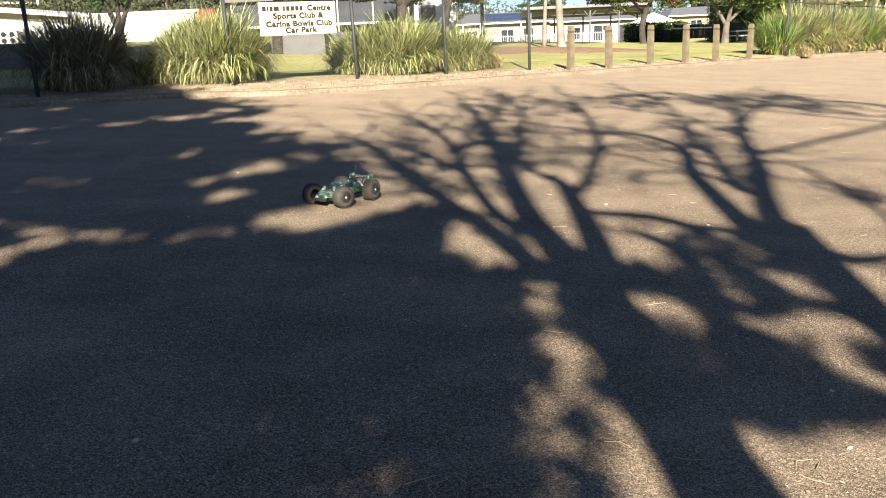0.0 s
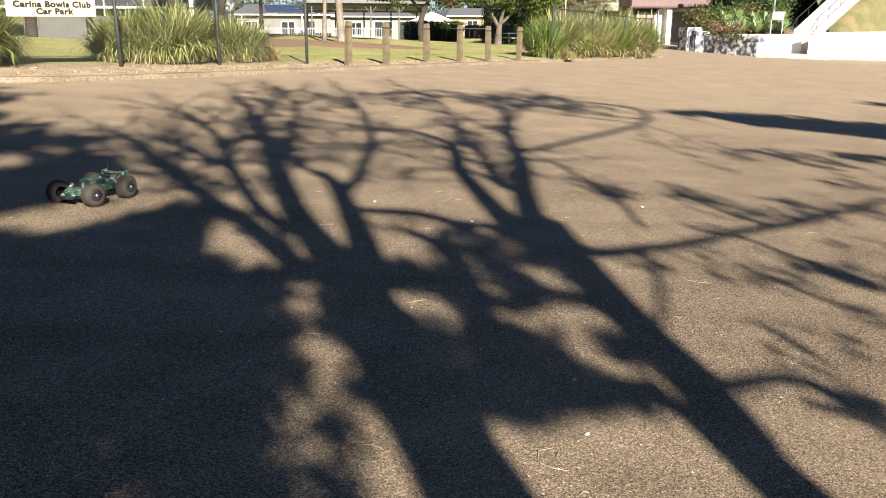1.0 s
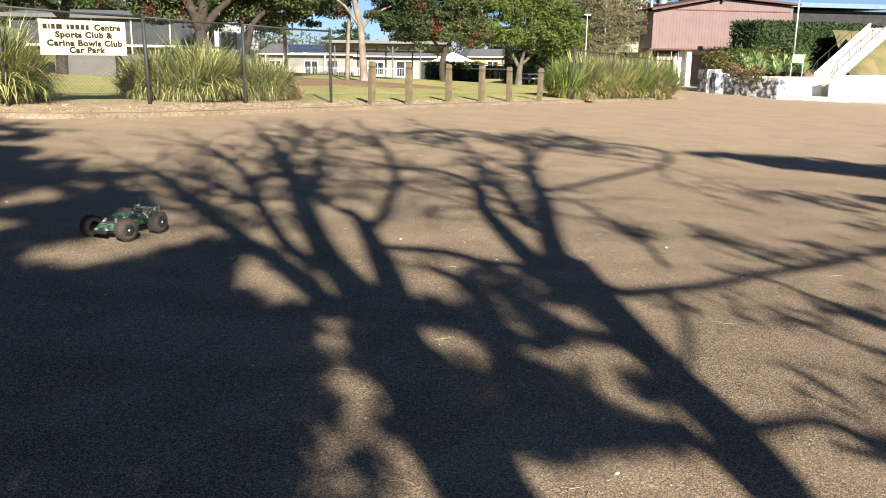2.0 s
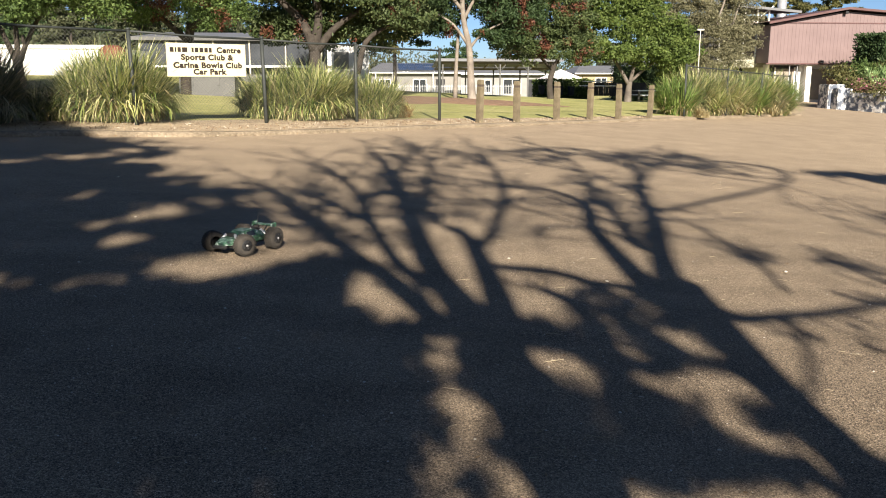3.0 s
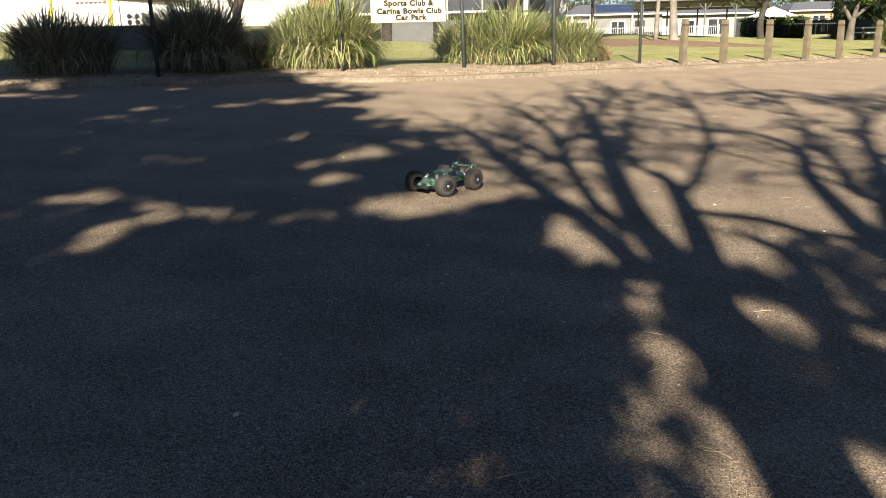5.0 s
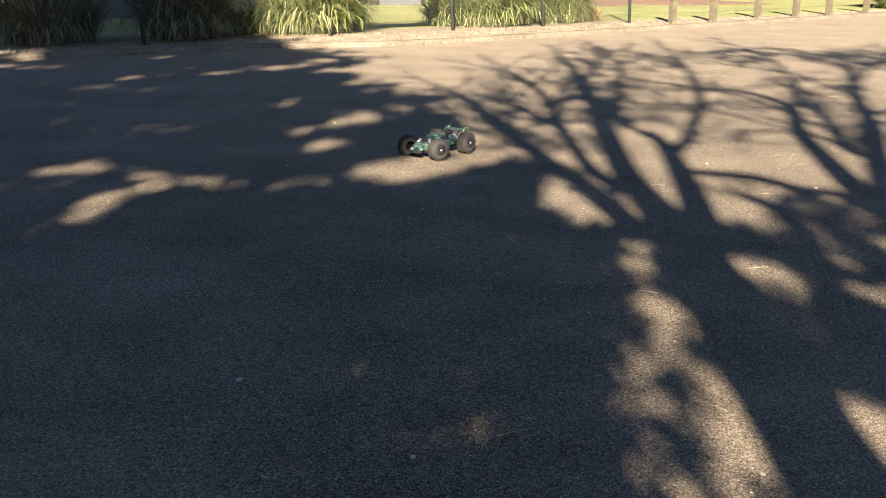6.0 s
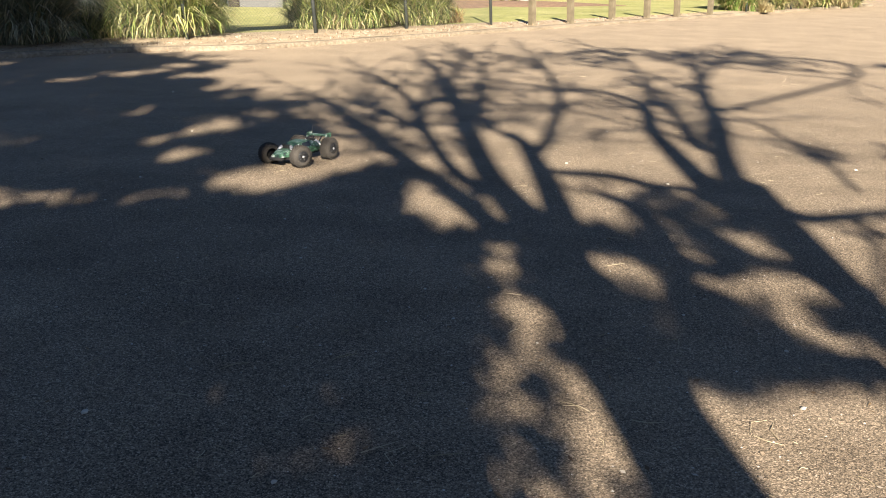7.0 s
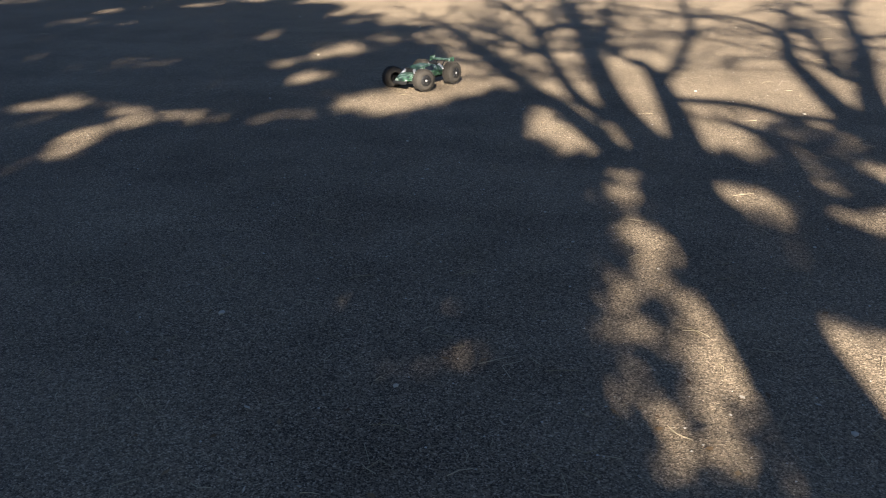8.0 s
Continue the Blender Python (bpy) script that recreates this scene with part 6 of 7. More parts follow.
for i, (x, y, s, dry, mt) in enumerate([(11.95, 31.0, 1.2, 0.35, BLADE_GREEN), (12.7, 32.1, 1.5, 0.5, BLADE), (13.5, 32.4, 1.2, 0.4, BLADE), (14.1, 33.3, 1.55, 1.1, BLADE), (15.0, 33.8, 1.3, 0.9, BLADE), (15.6, 34.9, 1.65, 0.6, BLADE), (16.4, 35.0, 1.35, 0.35, BLADE_GREEN), (17.3, 36.2, 1.75, 0.9, BLADE), (17.6, 35.9, 1.1, 0.6, BLADE_DARK), (18.5, 36.9, 1.55, 0.35, BLADE_GREEN)]):
    grass_clump(x, y, 0.62, 0.55, s * 1.3, 1500, mt, "tall spiky green grass clump along the far fence" if mt is BLADE_GREEN else "tall spiky grass clump with straw-pale tips along the far fence", 40 + i, dry, 40.0, 0.75, 1.5)
grass_clump(1.25, 22.9, 0.16, 0.16, 0.6, 160, BLADE_ORANGE, "small orange tuft of dead grass behind the fence", 56, 0.2)
grass_clump(12.55, 30.35, 0.16, 0.14, 0.5, 130, BLADE_DRY, "small tuft of orange dry grass at the kerb", 55, 1.0)

build_far_houses()
build_clubhouse()
build_white_hall()
build_pavilion()
build_red_hall()
build_terraces()

# lawn trees
tree("tree", -9.55, 26, "spreading broad-leaved tree with a forked trunk and low dense crown", "tree",
     [(0.05, 0, -0.2, 0.18), (0, 0, 0.5, 0.135), (-0.02, 0, 0.95, 0.125)],
     [[(-0.02, 0, 0.8, 0.09), (-0.35, 0.1, 1.6, 0.075), (-1.1, 0.3, 3.2, 0.045)], [(0, 0, 0.85, 0.09), (0.05, -0.1, 1.8, 0.07), (0.1, -0.2, 3.6, 0.045)], [(0.02, 0, 0.85, 0.085), (0.4, 0, 1.7, 0.065), (1.3, 0.1, 3.2, 0.04)]],
     [(-1.7, -0.3, 3.1, 1.1, 1.2, 0.8), (-0.8, -0.6, 3.3, 1.3, 1.4, 0.9), (0.8, -0.5, 3.2, 1.3, 1.3, 0.8), (2.2, 0.1, 3.0, 1.2, 1.2, 0.8), (-1.3, 0, 4.5, 1.5, 1.6, 1.0), (0.9, 0.2, 4.6, 1.9, 1.8, 1.1), (0.6, -0.9, 2.35, 0.5, 0.5, 0.4), (0, 0, 5.8, 2.2, 2.0, 1.0), (-2.1, 0.2, 4.0, 0.9, 1.0, 0.8), (-1.0, 0.6, 3.6, 1.8, 0.9, 0.9), (1.8, 0.6, 3.7, 2.2, 0.9, 0.9), (3.0, 0.2, 4.0, 1.2, 1.0, 1.0)],
     LEAF_GREEN, BARK, (0.092, 0.044), 2600, 1)
tree("tree", -5.9, 31, "leafy tree with rusty red pods among mid-green leaves", "tree",
     [(0, 0, -0.2, 0.2), (0.1, 0, 1.2, 0.17), (0.3, 0.1, 2.4, 0.14)],
     [[(0.2, 0, 1.8, 0.12), (-0.9, 0, 2.8, 0.08), (-1.8, 0, 3.6, 0.05)], [(0.25, 0, 2.2, 0.12), (1.2, 0.1, 3.0, 0.08), (2.0, 0, 4.0, 0.05)]],
     [(-1.2, -0.3, 3.3, 1.3, 1.2, 0.9), (0.4, -0.4, 3.5, 1.2, 1.2, 0.8), (1.6, 0, 3.4, 1.0, 1.0, 0.8), (-0.3, 0, 4.8, 2.0, 1.7, 1.1), (1.5, 0.2, 4.9, 1.3, 1.2, 1.0), (-1.9, 0, 4.6, 1.2, 1.2, 1.0), (-2.6, 0, 3.6, 1.0, 1.0, 0.8), (0.6, 0.8, 3.9, 1.8, 0.8, 1.0), (1.2, 0, 2.7, 0.7, 0.7, 0.5)],
     LEAF_GREEN, BARK, (0.10, 0.044), 1800, 2, LEAF_RED, 0.14)
tree("tree", -1.8, 40, "broad dark tree with several stems, rusty pods in its crown", "tree",
     [(0, 0, -0.2, 0.34), (0, 0, 1.0, 0.27), (0, 0, 2.2, 0.24)],
     [[(0, 0, 2.0, 0.26), (-0.5, 0, 3.2, 0.2), (-1.9, 0, 4.6, 0.12)], [(0, 0, 2.1, 0.24), (0.2, 0, 3.6, 0.18), (-0.1, 0, 5.4, 0.1)], [(0.1, 0, 2.0, 0.2), (0.9, -0.1, 3.0, 0.15), (2.2, -0.2, 3.9, 0.09)], [(1.9, 0, 1.0, 0.14), (2.3, -0.2, 2.4, 0.12), (3.4, -0.2, 3.2, 0.07)]],
     [(-1.6, -0.8, 5.2, 1.8, 1.6, 1.1), (0.6, -0.9, 5.0, 1.7, 1.5, 1.0), (2.8, -0.5, 4.4, 1.7, 1.5, 1.1), (4.4, 0, 3.9, 1.3, 1.3, 1.0), (-0.4, 0.8, 3.3, 2.2, 0.8, 0.8), (2.4, 1.2, 3.0, 1.9, 0.8, 0.8), (-2.4, 1.0, 3.4, 1.2, 0.8, 0.8), (-1.4, 0, 6.6, 1.9, 2.0, 1.2), (1.6, 0, 6.4, 2.6, 2.0, 1.3), (4.6, 0, 5.6, 1.6, 1.5, 1.1)],
     LEAF_DEEP, BARK, (0.17, 0.07), 660, 3, LEAF_RED, 0.12)
tree("tree", -2.2, 46, "dark dense tree behind", "tree", [(0, 0, -0.2, 0.3), (0, 0, 1.5, 0.25), (0.1, 0, 2.6, 0.2)], [],
     [(-1.6, 0, 3.4, 1.4, 1.4, 1.2), (0, 0, 3.4, 1.8, 1.4, 1.3), (2.6, 0, 3.2, 1.8, 1.4, 1.2), (4.8, 0, 3.2, 1.4, 1.2, 0.9), (0, 0, 5.2, 3, 2, 1.5), (4.2, 0, 5.2, 2.2, 1.6, 1.5), (1.0, 0, 7.2, 4, 2, 1.4)],
     LEAF_DARK, BARK, (0.19, 0.08), 560, 4)
tree("tree", 5.55, 44, "tall gum with a pale smooth trunk and open crown", "tree",
     [(0.4, 0, -0.2, 0.28), (0.33, 0, 0.5, 0.2), (0.2, 0, 2.6, 0.16), (-0.1, 0, 4.0, 0.13), (-0.25, 0, 6.4, 0.1)],
     [[(0.15, 0, 2.7, 0.09), (-0.6, 0, 3.7, 0.06), (-1.4, 0, 4.2, 0.04)], [(0.2, 0, 2.5, 0.08), (0.9, 0, 3.3, 0.055), (2.3, 0, 4.0, 0.04)], [(-0.1, 0, 3.9, 0.1), (0.5, 0, 5.0, 0.07), (1.6, 0, 6.2, 0.04)], [(-0.15, 0, 4.4, 0.1), (-1.2, 0, 5.6, 0.06), (-2.2, 0, 6.4, 0.04)], [(-0.45, 0.5, -0.1, 0.13), (-0.4, 0.5, 1.6, 0.1), (-0.3, 0.4, 3.4, 0.08)]],
     [(-1.7, 0.2, 4.1, 1.0, 0.8, 0.8), (-1.6, 0.2, 5.6, 1.3, 1.0, 0.9), (2.0, 0.2, 4.5, 1.0, 0.8, 0.9), (2.2, 0.2, 5.8, 1.4, 1.2, 0.9), (0.4, 0.3, 6.7, 2.2, 1.6, 0.9), (-2.9, 0, 6.2, 1.3, 1.2, 0.8), (1.3, 0.3, 3.3, 0.6, 0.5, 0.5), (-0.8, 0.9, 5.1, 1.1, 0.8, 1.0), (0.9, 0.8, 5.2, 1.1, 0.7, 1.0), (2.9, 0.7, 4.8, 1.2, 0.9, 1.2), (-2.3, 0.7, 4.6, 1.1, 0.9, 1.1), (-0.9, 1.0, 3.9, 0.9, 0.7, 0.7), (2.2, 1.1, 3.4, 1.0, 0.7, 0.8), (3.2, 1.0, 4.2, 0.9, 0.7, 0.9), (1.7, 1.2, 4.7, 1.0, 0.7, 0.9)],
     LEAF_DARK, BARK_PALE, (0.17, 0.062), 1300, 5, LEAF_RED, 0.16)
tree("tree", 11.3, 50, "rounded dark tree with rusty pods", "tree",
     [(0.1, 0, -0.2, 0.2), (0, 0, 0.9, 0.17), (0.25, 0, 2.0, 0.15)],
     [[(0.2, 0, 1.6, 0.11), (-0.8, 0, 2.6, 0.07), (-1.6, 0, 3.2, 0.05)], [(0.2, 0, 1.8, 0.12), (0.9, 0, 3.0, 0.08), (1.6, 0, 3.8, 0.05)]],
     [(-1.8, 0, 2.9, 1.1, 1.0, 0.8), (-0.2, -0.3, 2.8, 1.2, 1.0, 0.8), (1.5, -0.2, 3.1, 1.2, 1.1, 0.9), (-1.2, 0, 4.2, 1.5, 1.3, 1.0), (1.0, -0.2, 4.6, 1.5, 1.3, 1.0), (0.1, 0, 5.8, 2.2, 1.6, 1.0), (-2.0, 0, 5.6, 1.4, 1.3, 0.9), (-2.6, 0, 4.2, 1.0, 1.0, 1.0), (0.2, 0.7, 3.6, 1.9, 0.8, 1.0), (0.6, 0, 7.2, 2.4, 1.6, 1.0)],
     LEAF_DEEP, BARK, (0.17, 0.07), 680, 6, LEAF_RED, 0.16)
tree("tree", 16.6, 52, "rounded bright green tree with a short forked trunk", "tree",
     [(0.05, 0, -0.2, 0.27), (0.1, 0, 0.7, 0.19), (0.15, 0, 1.2, 0.17)],
     [[(0.1, 0, 1.0, 0.13), (-0.5, 0, 2.0, 0.1), (-1.4, 0, 3.2, 0.06)], [(0.15, 0, 1.1, 0.13), (0.4, 0, 2.2, 0.1), (0.6, 0, 3.6, 0.06)], [(0.2, 0, 1.2, 0.1), (1.1, 0, 2.0, 0.09), (2.4, 0, 2.9, 0.05)]],
     [(-2.6, 0, 3.2, 1.3, 1.2, 0.9), (-1.0, -0.6, 3.1, 1.3, 1.2, 0.9), (0.8, -0.7, 3.0, 1.3, 1.2, 0.9), (2.5, -0.4, 2.9, 1.3, 1.2, 0.8), (3.5, 0, 3.4, 1.0, 1.0, 0.9), (-2.0, 0, 4.7, 1.6, 1.4, 1.1), (0.2, -0.5, 4.6, 1.6, 1.4, 1.1), (2.2, -0.2, 4.3, 1.5, 1.3, 1.0), (-1.4, 0, 6.0, 1.7, 1.5, 1.0), (0.6, 0, 5.8, 1.4, 1.3, 0.9), (-3.6, 0.2, 4.2, 1.0, 1.0, 0.9), (3.0, 0.4, 2.2, 0.9, 0.8, 0.6)],
     LEAF_BRIGHT, BARK_MID, (0.165, 0.076), 950, 7)
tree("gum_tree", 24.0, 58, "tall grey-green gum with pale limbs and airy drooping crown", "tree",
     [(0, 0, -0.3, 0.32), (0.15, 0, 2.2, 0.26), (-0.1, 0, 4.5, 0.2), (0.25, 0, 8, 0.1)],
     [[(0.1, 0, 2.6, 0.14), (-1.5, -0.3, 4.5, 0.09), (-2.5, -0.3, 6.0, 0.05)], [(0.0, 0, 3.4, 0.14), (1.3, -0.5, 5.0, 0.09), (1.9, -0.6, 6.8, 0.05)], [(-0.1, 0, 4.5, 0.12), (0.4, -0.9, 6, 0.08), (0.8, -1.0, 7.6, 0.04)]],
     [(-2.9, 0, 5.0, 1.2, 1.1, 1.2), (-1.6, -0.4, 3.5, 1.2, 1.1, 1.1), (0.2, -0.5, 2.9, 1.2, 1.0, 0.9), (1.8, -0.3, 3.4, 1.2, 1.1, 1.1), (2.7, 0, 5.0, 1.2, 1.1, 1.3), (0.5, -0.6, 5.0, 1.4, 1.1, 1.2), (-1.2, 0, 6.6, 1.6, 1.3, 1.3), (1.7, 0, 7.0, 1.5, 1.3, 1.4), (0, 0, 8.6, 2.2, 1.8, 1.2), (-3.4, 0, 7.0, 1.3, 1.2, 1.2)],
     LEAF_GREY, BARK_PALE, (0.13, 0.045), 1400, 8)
tree("gum_tree", 55, 102, "far olive gum above the hall roof", "tree", [(0, 0, -0.3, 0.5), (0, 0, 4, 0.4), (0.2, 0, 9, 0.2)], [],
     [(-4, 0, 8.5, 2.2, 2, 2), (-0.5, 0, 9.5, 2.4, 2, 2.2), (3, 0, 9, 2.2, 2, 2), (0, 0, 12.5, 3.5, 3, 2.2), (-4, 0, 12, 2.4, 2, 2), (4, 0, 12, 2.4, 2, 2)],
     LEAF_OLIVE, BARK_PALE, (0.4, 0.14), 150, 9)
tree("tree", 2.6, 58, "slim far tree with a sparse green crown", "tree", [(0, 0, -0.2, 0.14), (0, 0, 2.5, 0.1), (0, 0, 4, 0.06)], [],
     [(0, 0, 2.7, 1.0, 0.9, 0.7), (0.8, 0, 3.6, 1.2, 1.0, 0.8), (-0.7, 0, 3.8, 1.2, 1.0, 0.8), (0.2, 0, 4.8, 1.4, 1.2, 0.8)], LEAF_OLIVE, BARK, (0.24, 0.09), 300, 10)
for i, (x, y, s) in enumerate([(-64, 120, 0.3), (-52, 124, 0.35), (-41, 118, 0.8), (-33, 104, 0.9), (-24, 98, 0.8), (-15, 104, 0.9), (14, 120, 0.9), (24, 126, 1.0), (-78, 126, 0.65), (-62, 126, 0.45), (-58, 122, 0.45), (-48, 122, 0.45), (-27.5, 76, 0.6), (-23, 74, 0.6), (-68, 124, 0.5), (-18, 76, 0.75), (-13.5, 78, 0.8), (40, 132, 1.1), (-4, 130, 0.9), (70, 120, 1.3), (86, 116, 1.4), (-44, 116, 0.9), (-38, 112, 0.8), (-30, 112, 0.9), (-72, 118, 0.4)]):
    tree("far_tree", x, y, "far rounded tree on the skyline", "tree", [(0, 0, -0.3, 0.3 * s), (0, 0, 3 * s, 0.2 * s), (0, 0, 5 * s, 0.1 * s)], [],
         [(-1.4 * s, -0.6, 2.2 * s, 2.2 * s, 1.6 * s, 1.3 * s), (1.6 * s, -0.5, 2.0 * s, 2.0 * s, 1.6 * s, 1.3 * s), (-2.2 * s, 0, 4 * s, 2.4 * s, 2 * s, 1.8 * s), (2.0 * s, 0, 4.2 * s, 2.4 * s, 2 * s, 1.9 * s), (0, 0, 5.6 * s, 3 * s, 2.4 * s, 1.9 * s)], LEAF_HAZE if i % 2 or x < -45 else LEAF_DARK, BARK, (0.3, 0.15), 200, 60 + i)

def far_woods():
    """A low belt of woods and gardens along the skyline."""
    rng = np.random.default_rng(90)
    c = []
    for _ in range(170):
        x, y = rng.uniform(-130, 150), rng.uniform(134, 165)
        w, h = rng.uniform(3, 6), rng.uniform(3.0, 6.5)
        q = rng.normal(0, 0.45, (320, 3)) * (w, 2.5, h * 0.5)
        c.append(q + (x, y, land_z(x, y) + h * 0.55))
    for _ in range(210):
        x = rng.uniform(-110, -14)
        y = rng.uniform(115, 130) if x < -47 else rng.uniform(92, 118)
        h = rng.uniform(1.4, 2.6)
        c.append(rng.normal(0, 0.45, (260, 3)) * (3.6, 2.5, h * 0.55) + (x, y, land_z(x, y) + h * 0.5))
    tagged(new("far_woods", leaf_mesh("far_woods", np.concatenate(c), 0.5, 0.3, LEAF_HAZE, rng)), "woods along the skyline, haze tinted into the leaf colour", "woods", kind="stuff")


far_woods()
build_truck(-0.90, 7.0, -34)
scatter_litter()

# ---- the trees behind the viewer, whose shade lies over the asphalt ----
rs = np.random.default_rng(77)
LINK_CROWN = [(1.05, 4.93), (1.23, 5.42), (1.58, 5.92), (2.06, 6), (2.24, 5.41), (2.16, 4.61), (2.05, 3.92), (1.96, 3.33), (1.9, 3.15), (1.73, 3.11), (1.35, 3.03), (1.04, 2.94), (0.97, 3.47), (0.96, 4.01)]
LINK_GAPS = [(1.18, 4.33, 0.16, 0.26, 1), (1.15, 3.86, 0.12, 0.18, 0.6), (1.22, 3.58, 0.1, 0.15, 0.6), (1.6, 4.12, 0.13, 0.18, 1), (1.83, 4.08, 0.15, 0.25, 1), (1.77, 3.67, 0.1, 0.21, 1), (1.79, 3.38, 0.11, 0.16, 1), (1.56, 3.66, 0.13, 0.15, 0.6), (2, 4.81, 0.13, 0.2, 1), (1.55, 4.75, 0.1, 0.33, 0.6), (1.81, 5.49, 0.3, 0.35, 0.6), (1.33, 5.63, 0.15, 0.54, 1), (1.44, 5.03, 0.16, 0.23, 0.3)]
LINK_GAPS = [(x, y, 1.08 * rx + 0.005, 1.08 * ry + 0.005, min(1, c + 0.08)) for x, y, rx, ry, c in LINK_GAPS]
T1_TUFTS_HIGH = [(2.6, 15.2, 1.2, 1.6, 0.4), (1.2, 14.6, 1.0, 1.6, 0.4), (-1.16, 8.44, 0.24, 0.55, 1.6), (0.2, 12.5, 0.7, 1.2, 0.2), (-0.13, 7.84, 0.22, 0.38, 1.6), (-1.39, 9.83, 0.25, 0.2, 1.4), (-0.32, 8.3, 0.2, 0.4, 0.8), (-1.59, 8.95, 0.25, 0.2, 1.0), (-0.78, 7.12, 0.14, 0.26, 1.0), (1.3, 6.15, 0.5, 0.14, 0.5), (0.87, 8.42, 0.2, 0.35, 0.5), (-0.65, 9.77, 0.2, 0.3, 0.5)]
shade_tree("tree", (1.22, -4.0), "large forked tree with bare limbs and leafy tips", T1_TRUNK, T1_LIMBS,
           [crown_over(LINK_CROWN, LINK_GAPS, -5.6, 0.4, 470, rs, 0.06, (0.035, 0.045)), ovals(T1_TUFTS_HIGH, -4.4, 0.5, rs)], LEAF_OLIVE, (0.095, 0.045), 31, True, 0.04)
T2_TUFTS_LOW = [(4.3, 3.9, 0.6, 0.2, 0.5), (4.16, 4.62, 0.3, 0.18, 0.7), (4.08, 4.78, 0.34, 0.12, 0.7), (3.84, 4.93, 0.2, 0.18, 0.7), (4.05, 4.42, 0.2, 0.15, 0.8), (4.79, 5.3, 0.25, 0.14, 0.6), (3.98, 5.84, 0.25, 0.12, 0.7), (2.78, 4.88, 0.1, 0.24, 0.8), (3.79, 4.93, 0.17, 0.11, 0.8), (3.23, 5.39, 0.3, 0.09, 0.4), (3.34, 4.83, 0.2, 0.12, 0.4), (3.65, 4.03, 0.18, 0.09, 0.4), (3.39, 4.59, 0.16, 0.09, 0.4), (2.7, 2.99, 0.13, 0.07, 0.6), (3.04, 3.58, 0.13, 0.06, 0.3), (2.72, 2.8, 0.08, 0.07, 0.4), (2.62, 3.15, 0.11, 0.04, 0.4)]
T2_TUFTS_HIGH = [(4.2, 15.6, 1.4, 1.5, 0.4), (5.6, 15.4, 1.2, 1.5, 0.4), (6.6, 14.3, 1.0, 0.9, 0.25), (6.6, 9.5, 1.1, 0.4, 0.4), (3.4, 11.5, 0.7, 1.2, 0.2), (8.5, 9.4, 0.8, 0.4, 0.5), (5.6, 6.6, 0.8, 0.4, 0.4), (3.58, 7.38, 0.25, 0.45, 0.9), (4.5, 6.44, 0.4, 0.18, 0.8), (7.6, 8.2, 0.8, 0.2, 0.35), (4.4, 7.1, 0.35, 0.4, 0.4), (4.32, 6.84, 0.35, 0.22, 0.7), (6.46, 7.63, 0.7, 0.2, 0.35), (6.0, 10.4, 0.8, 0.12, 0.3), (5.4, 8.6, 0.6, 0.1, 0.35)]
shade_tree("tree", (1.95, -4.3), "large forked tree with bare spreading limbs", T2_TRUNK, T2_LIMBS,
           [ovals(T2_TUFTS_LOW + T2_TUFTS_HIGH, -4.0, 0.5, rs)], LEAF_OLIVE, (0.13, 0.06), 32)
LOW_CROWN = [(-6, 1.3), (-5.2, 0.5), (-4.1, 0.75), (-3, 0.1), (-2, 0.45), (-1.1, 0.05), (-0.4, 0.6), (0.25, 0.9), (0.6, 1.5), (0.73, 1.96), (0.68, 2.01), (0.74, 2.3), (0.72, 2.56), (0.71, 2.79), (0.71, 3.05), (0.68, 3.36), (0.69, 3.79), (0.63, 4.17), (0.58, 4.88), (0.45, 5.49), (0.27, 6.37), (0.02, 6.71), (-0.12, 6.87), (-0.38, 6.65), (-0.71, 6.34), (-0.92, 6.03), (-1.17, 5.85), (-1.42, 6.16), (-1.9, 6.75), (-2.95, 6.8), (-3.3, 7), (-6, 7.2)]
EDGE_GAPS = [(0.06, 5.89, 0.18, 0.48, 1), (0.2, 5.47, 0.17, 0.44, 1), (0.34, 5.36, 0.14, 0.27, 1), (0.51, 4.81, 0.1, 0.15, 1), (0.33, 4.56, 0.08, 0.09, 0.7), (0.45, 4.33, 0.12, 0.16, 1), (0.49, 3.89, 0.12, 0.16, 1), (0.56, 3.71, 0.12, 0.19, 1), (0.56, 3.42, 0.08, 0.18, 0.8), (0.27, 3.19, 0.17, 0.09, 0.9), (0.44, 3.34, 0.09, 0.09, 0.6), (0.39, 3.22, 0.12, 0.09, 0.6), (0.58, 3.08, 0.11, 0.09, 1)]
NEAR_GAPS = [(0.63, 3, 0.06, 0.12, 1), (0.27, 2.84, 0.13, 0.09, 1), (0.42, 2.84, 0.11, 0.11, 1), (0.59, 2.75, 0.09, 0.16, 1), (0.6, 2.5, 0.08, 0.1, 1), (0.67, 2.59, 0.07, 0.14, 1), (-0.26, 2.59, 0.11, 0.075, 1), (-0.57, 2.92, 0.05, 0.08, 0.6), (0.48, 2.34, 0.11, 0.11, 1), (0.68, 2.25, 0.07, 0.08, 0.6), (0.59, 2.04, 0.11, 0.11, 1), (0.43, 1.98, 0.05, 0.08, 0.6), (-0.56, 1.95, 0.04, 0.1, 0.6)]
MID_GAPS = [(-1.33, 6.22, 0.11, 0.22, 1), (-1.22, 6.5, 0.18, 0.34, 1), (-1.01, 6.23, 0.13, 0.25, 1), (-1.79, 6.04, 0.15, 0.27, 0.7), (-2.17, 8.24, 0.19, 0.42, 1), (-1.9, 7.25, 0.18, 0.26, 0.9), (-2.9, 9.5, 0.09, 0.43, 0.6), (-3.71, 7.63, 0.33, 0.46, 0.3), (-3.75, 6.53, 0.14, 0.23, 0.35), (-1.78, 8.75, 0.16, 0.25, 0.5)]
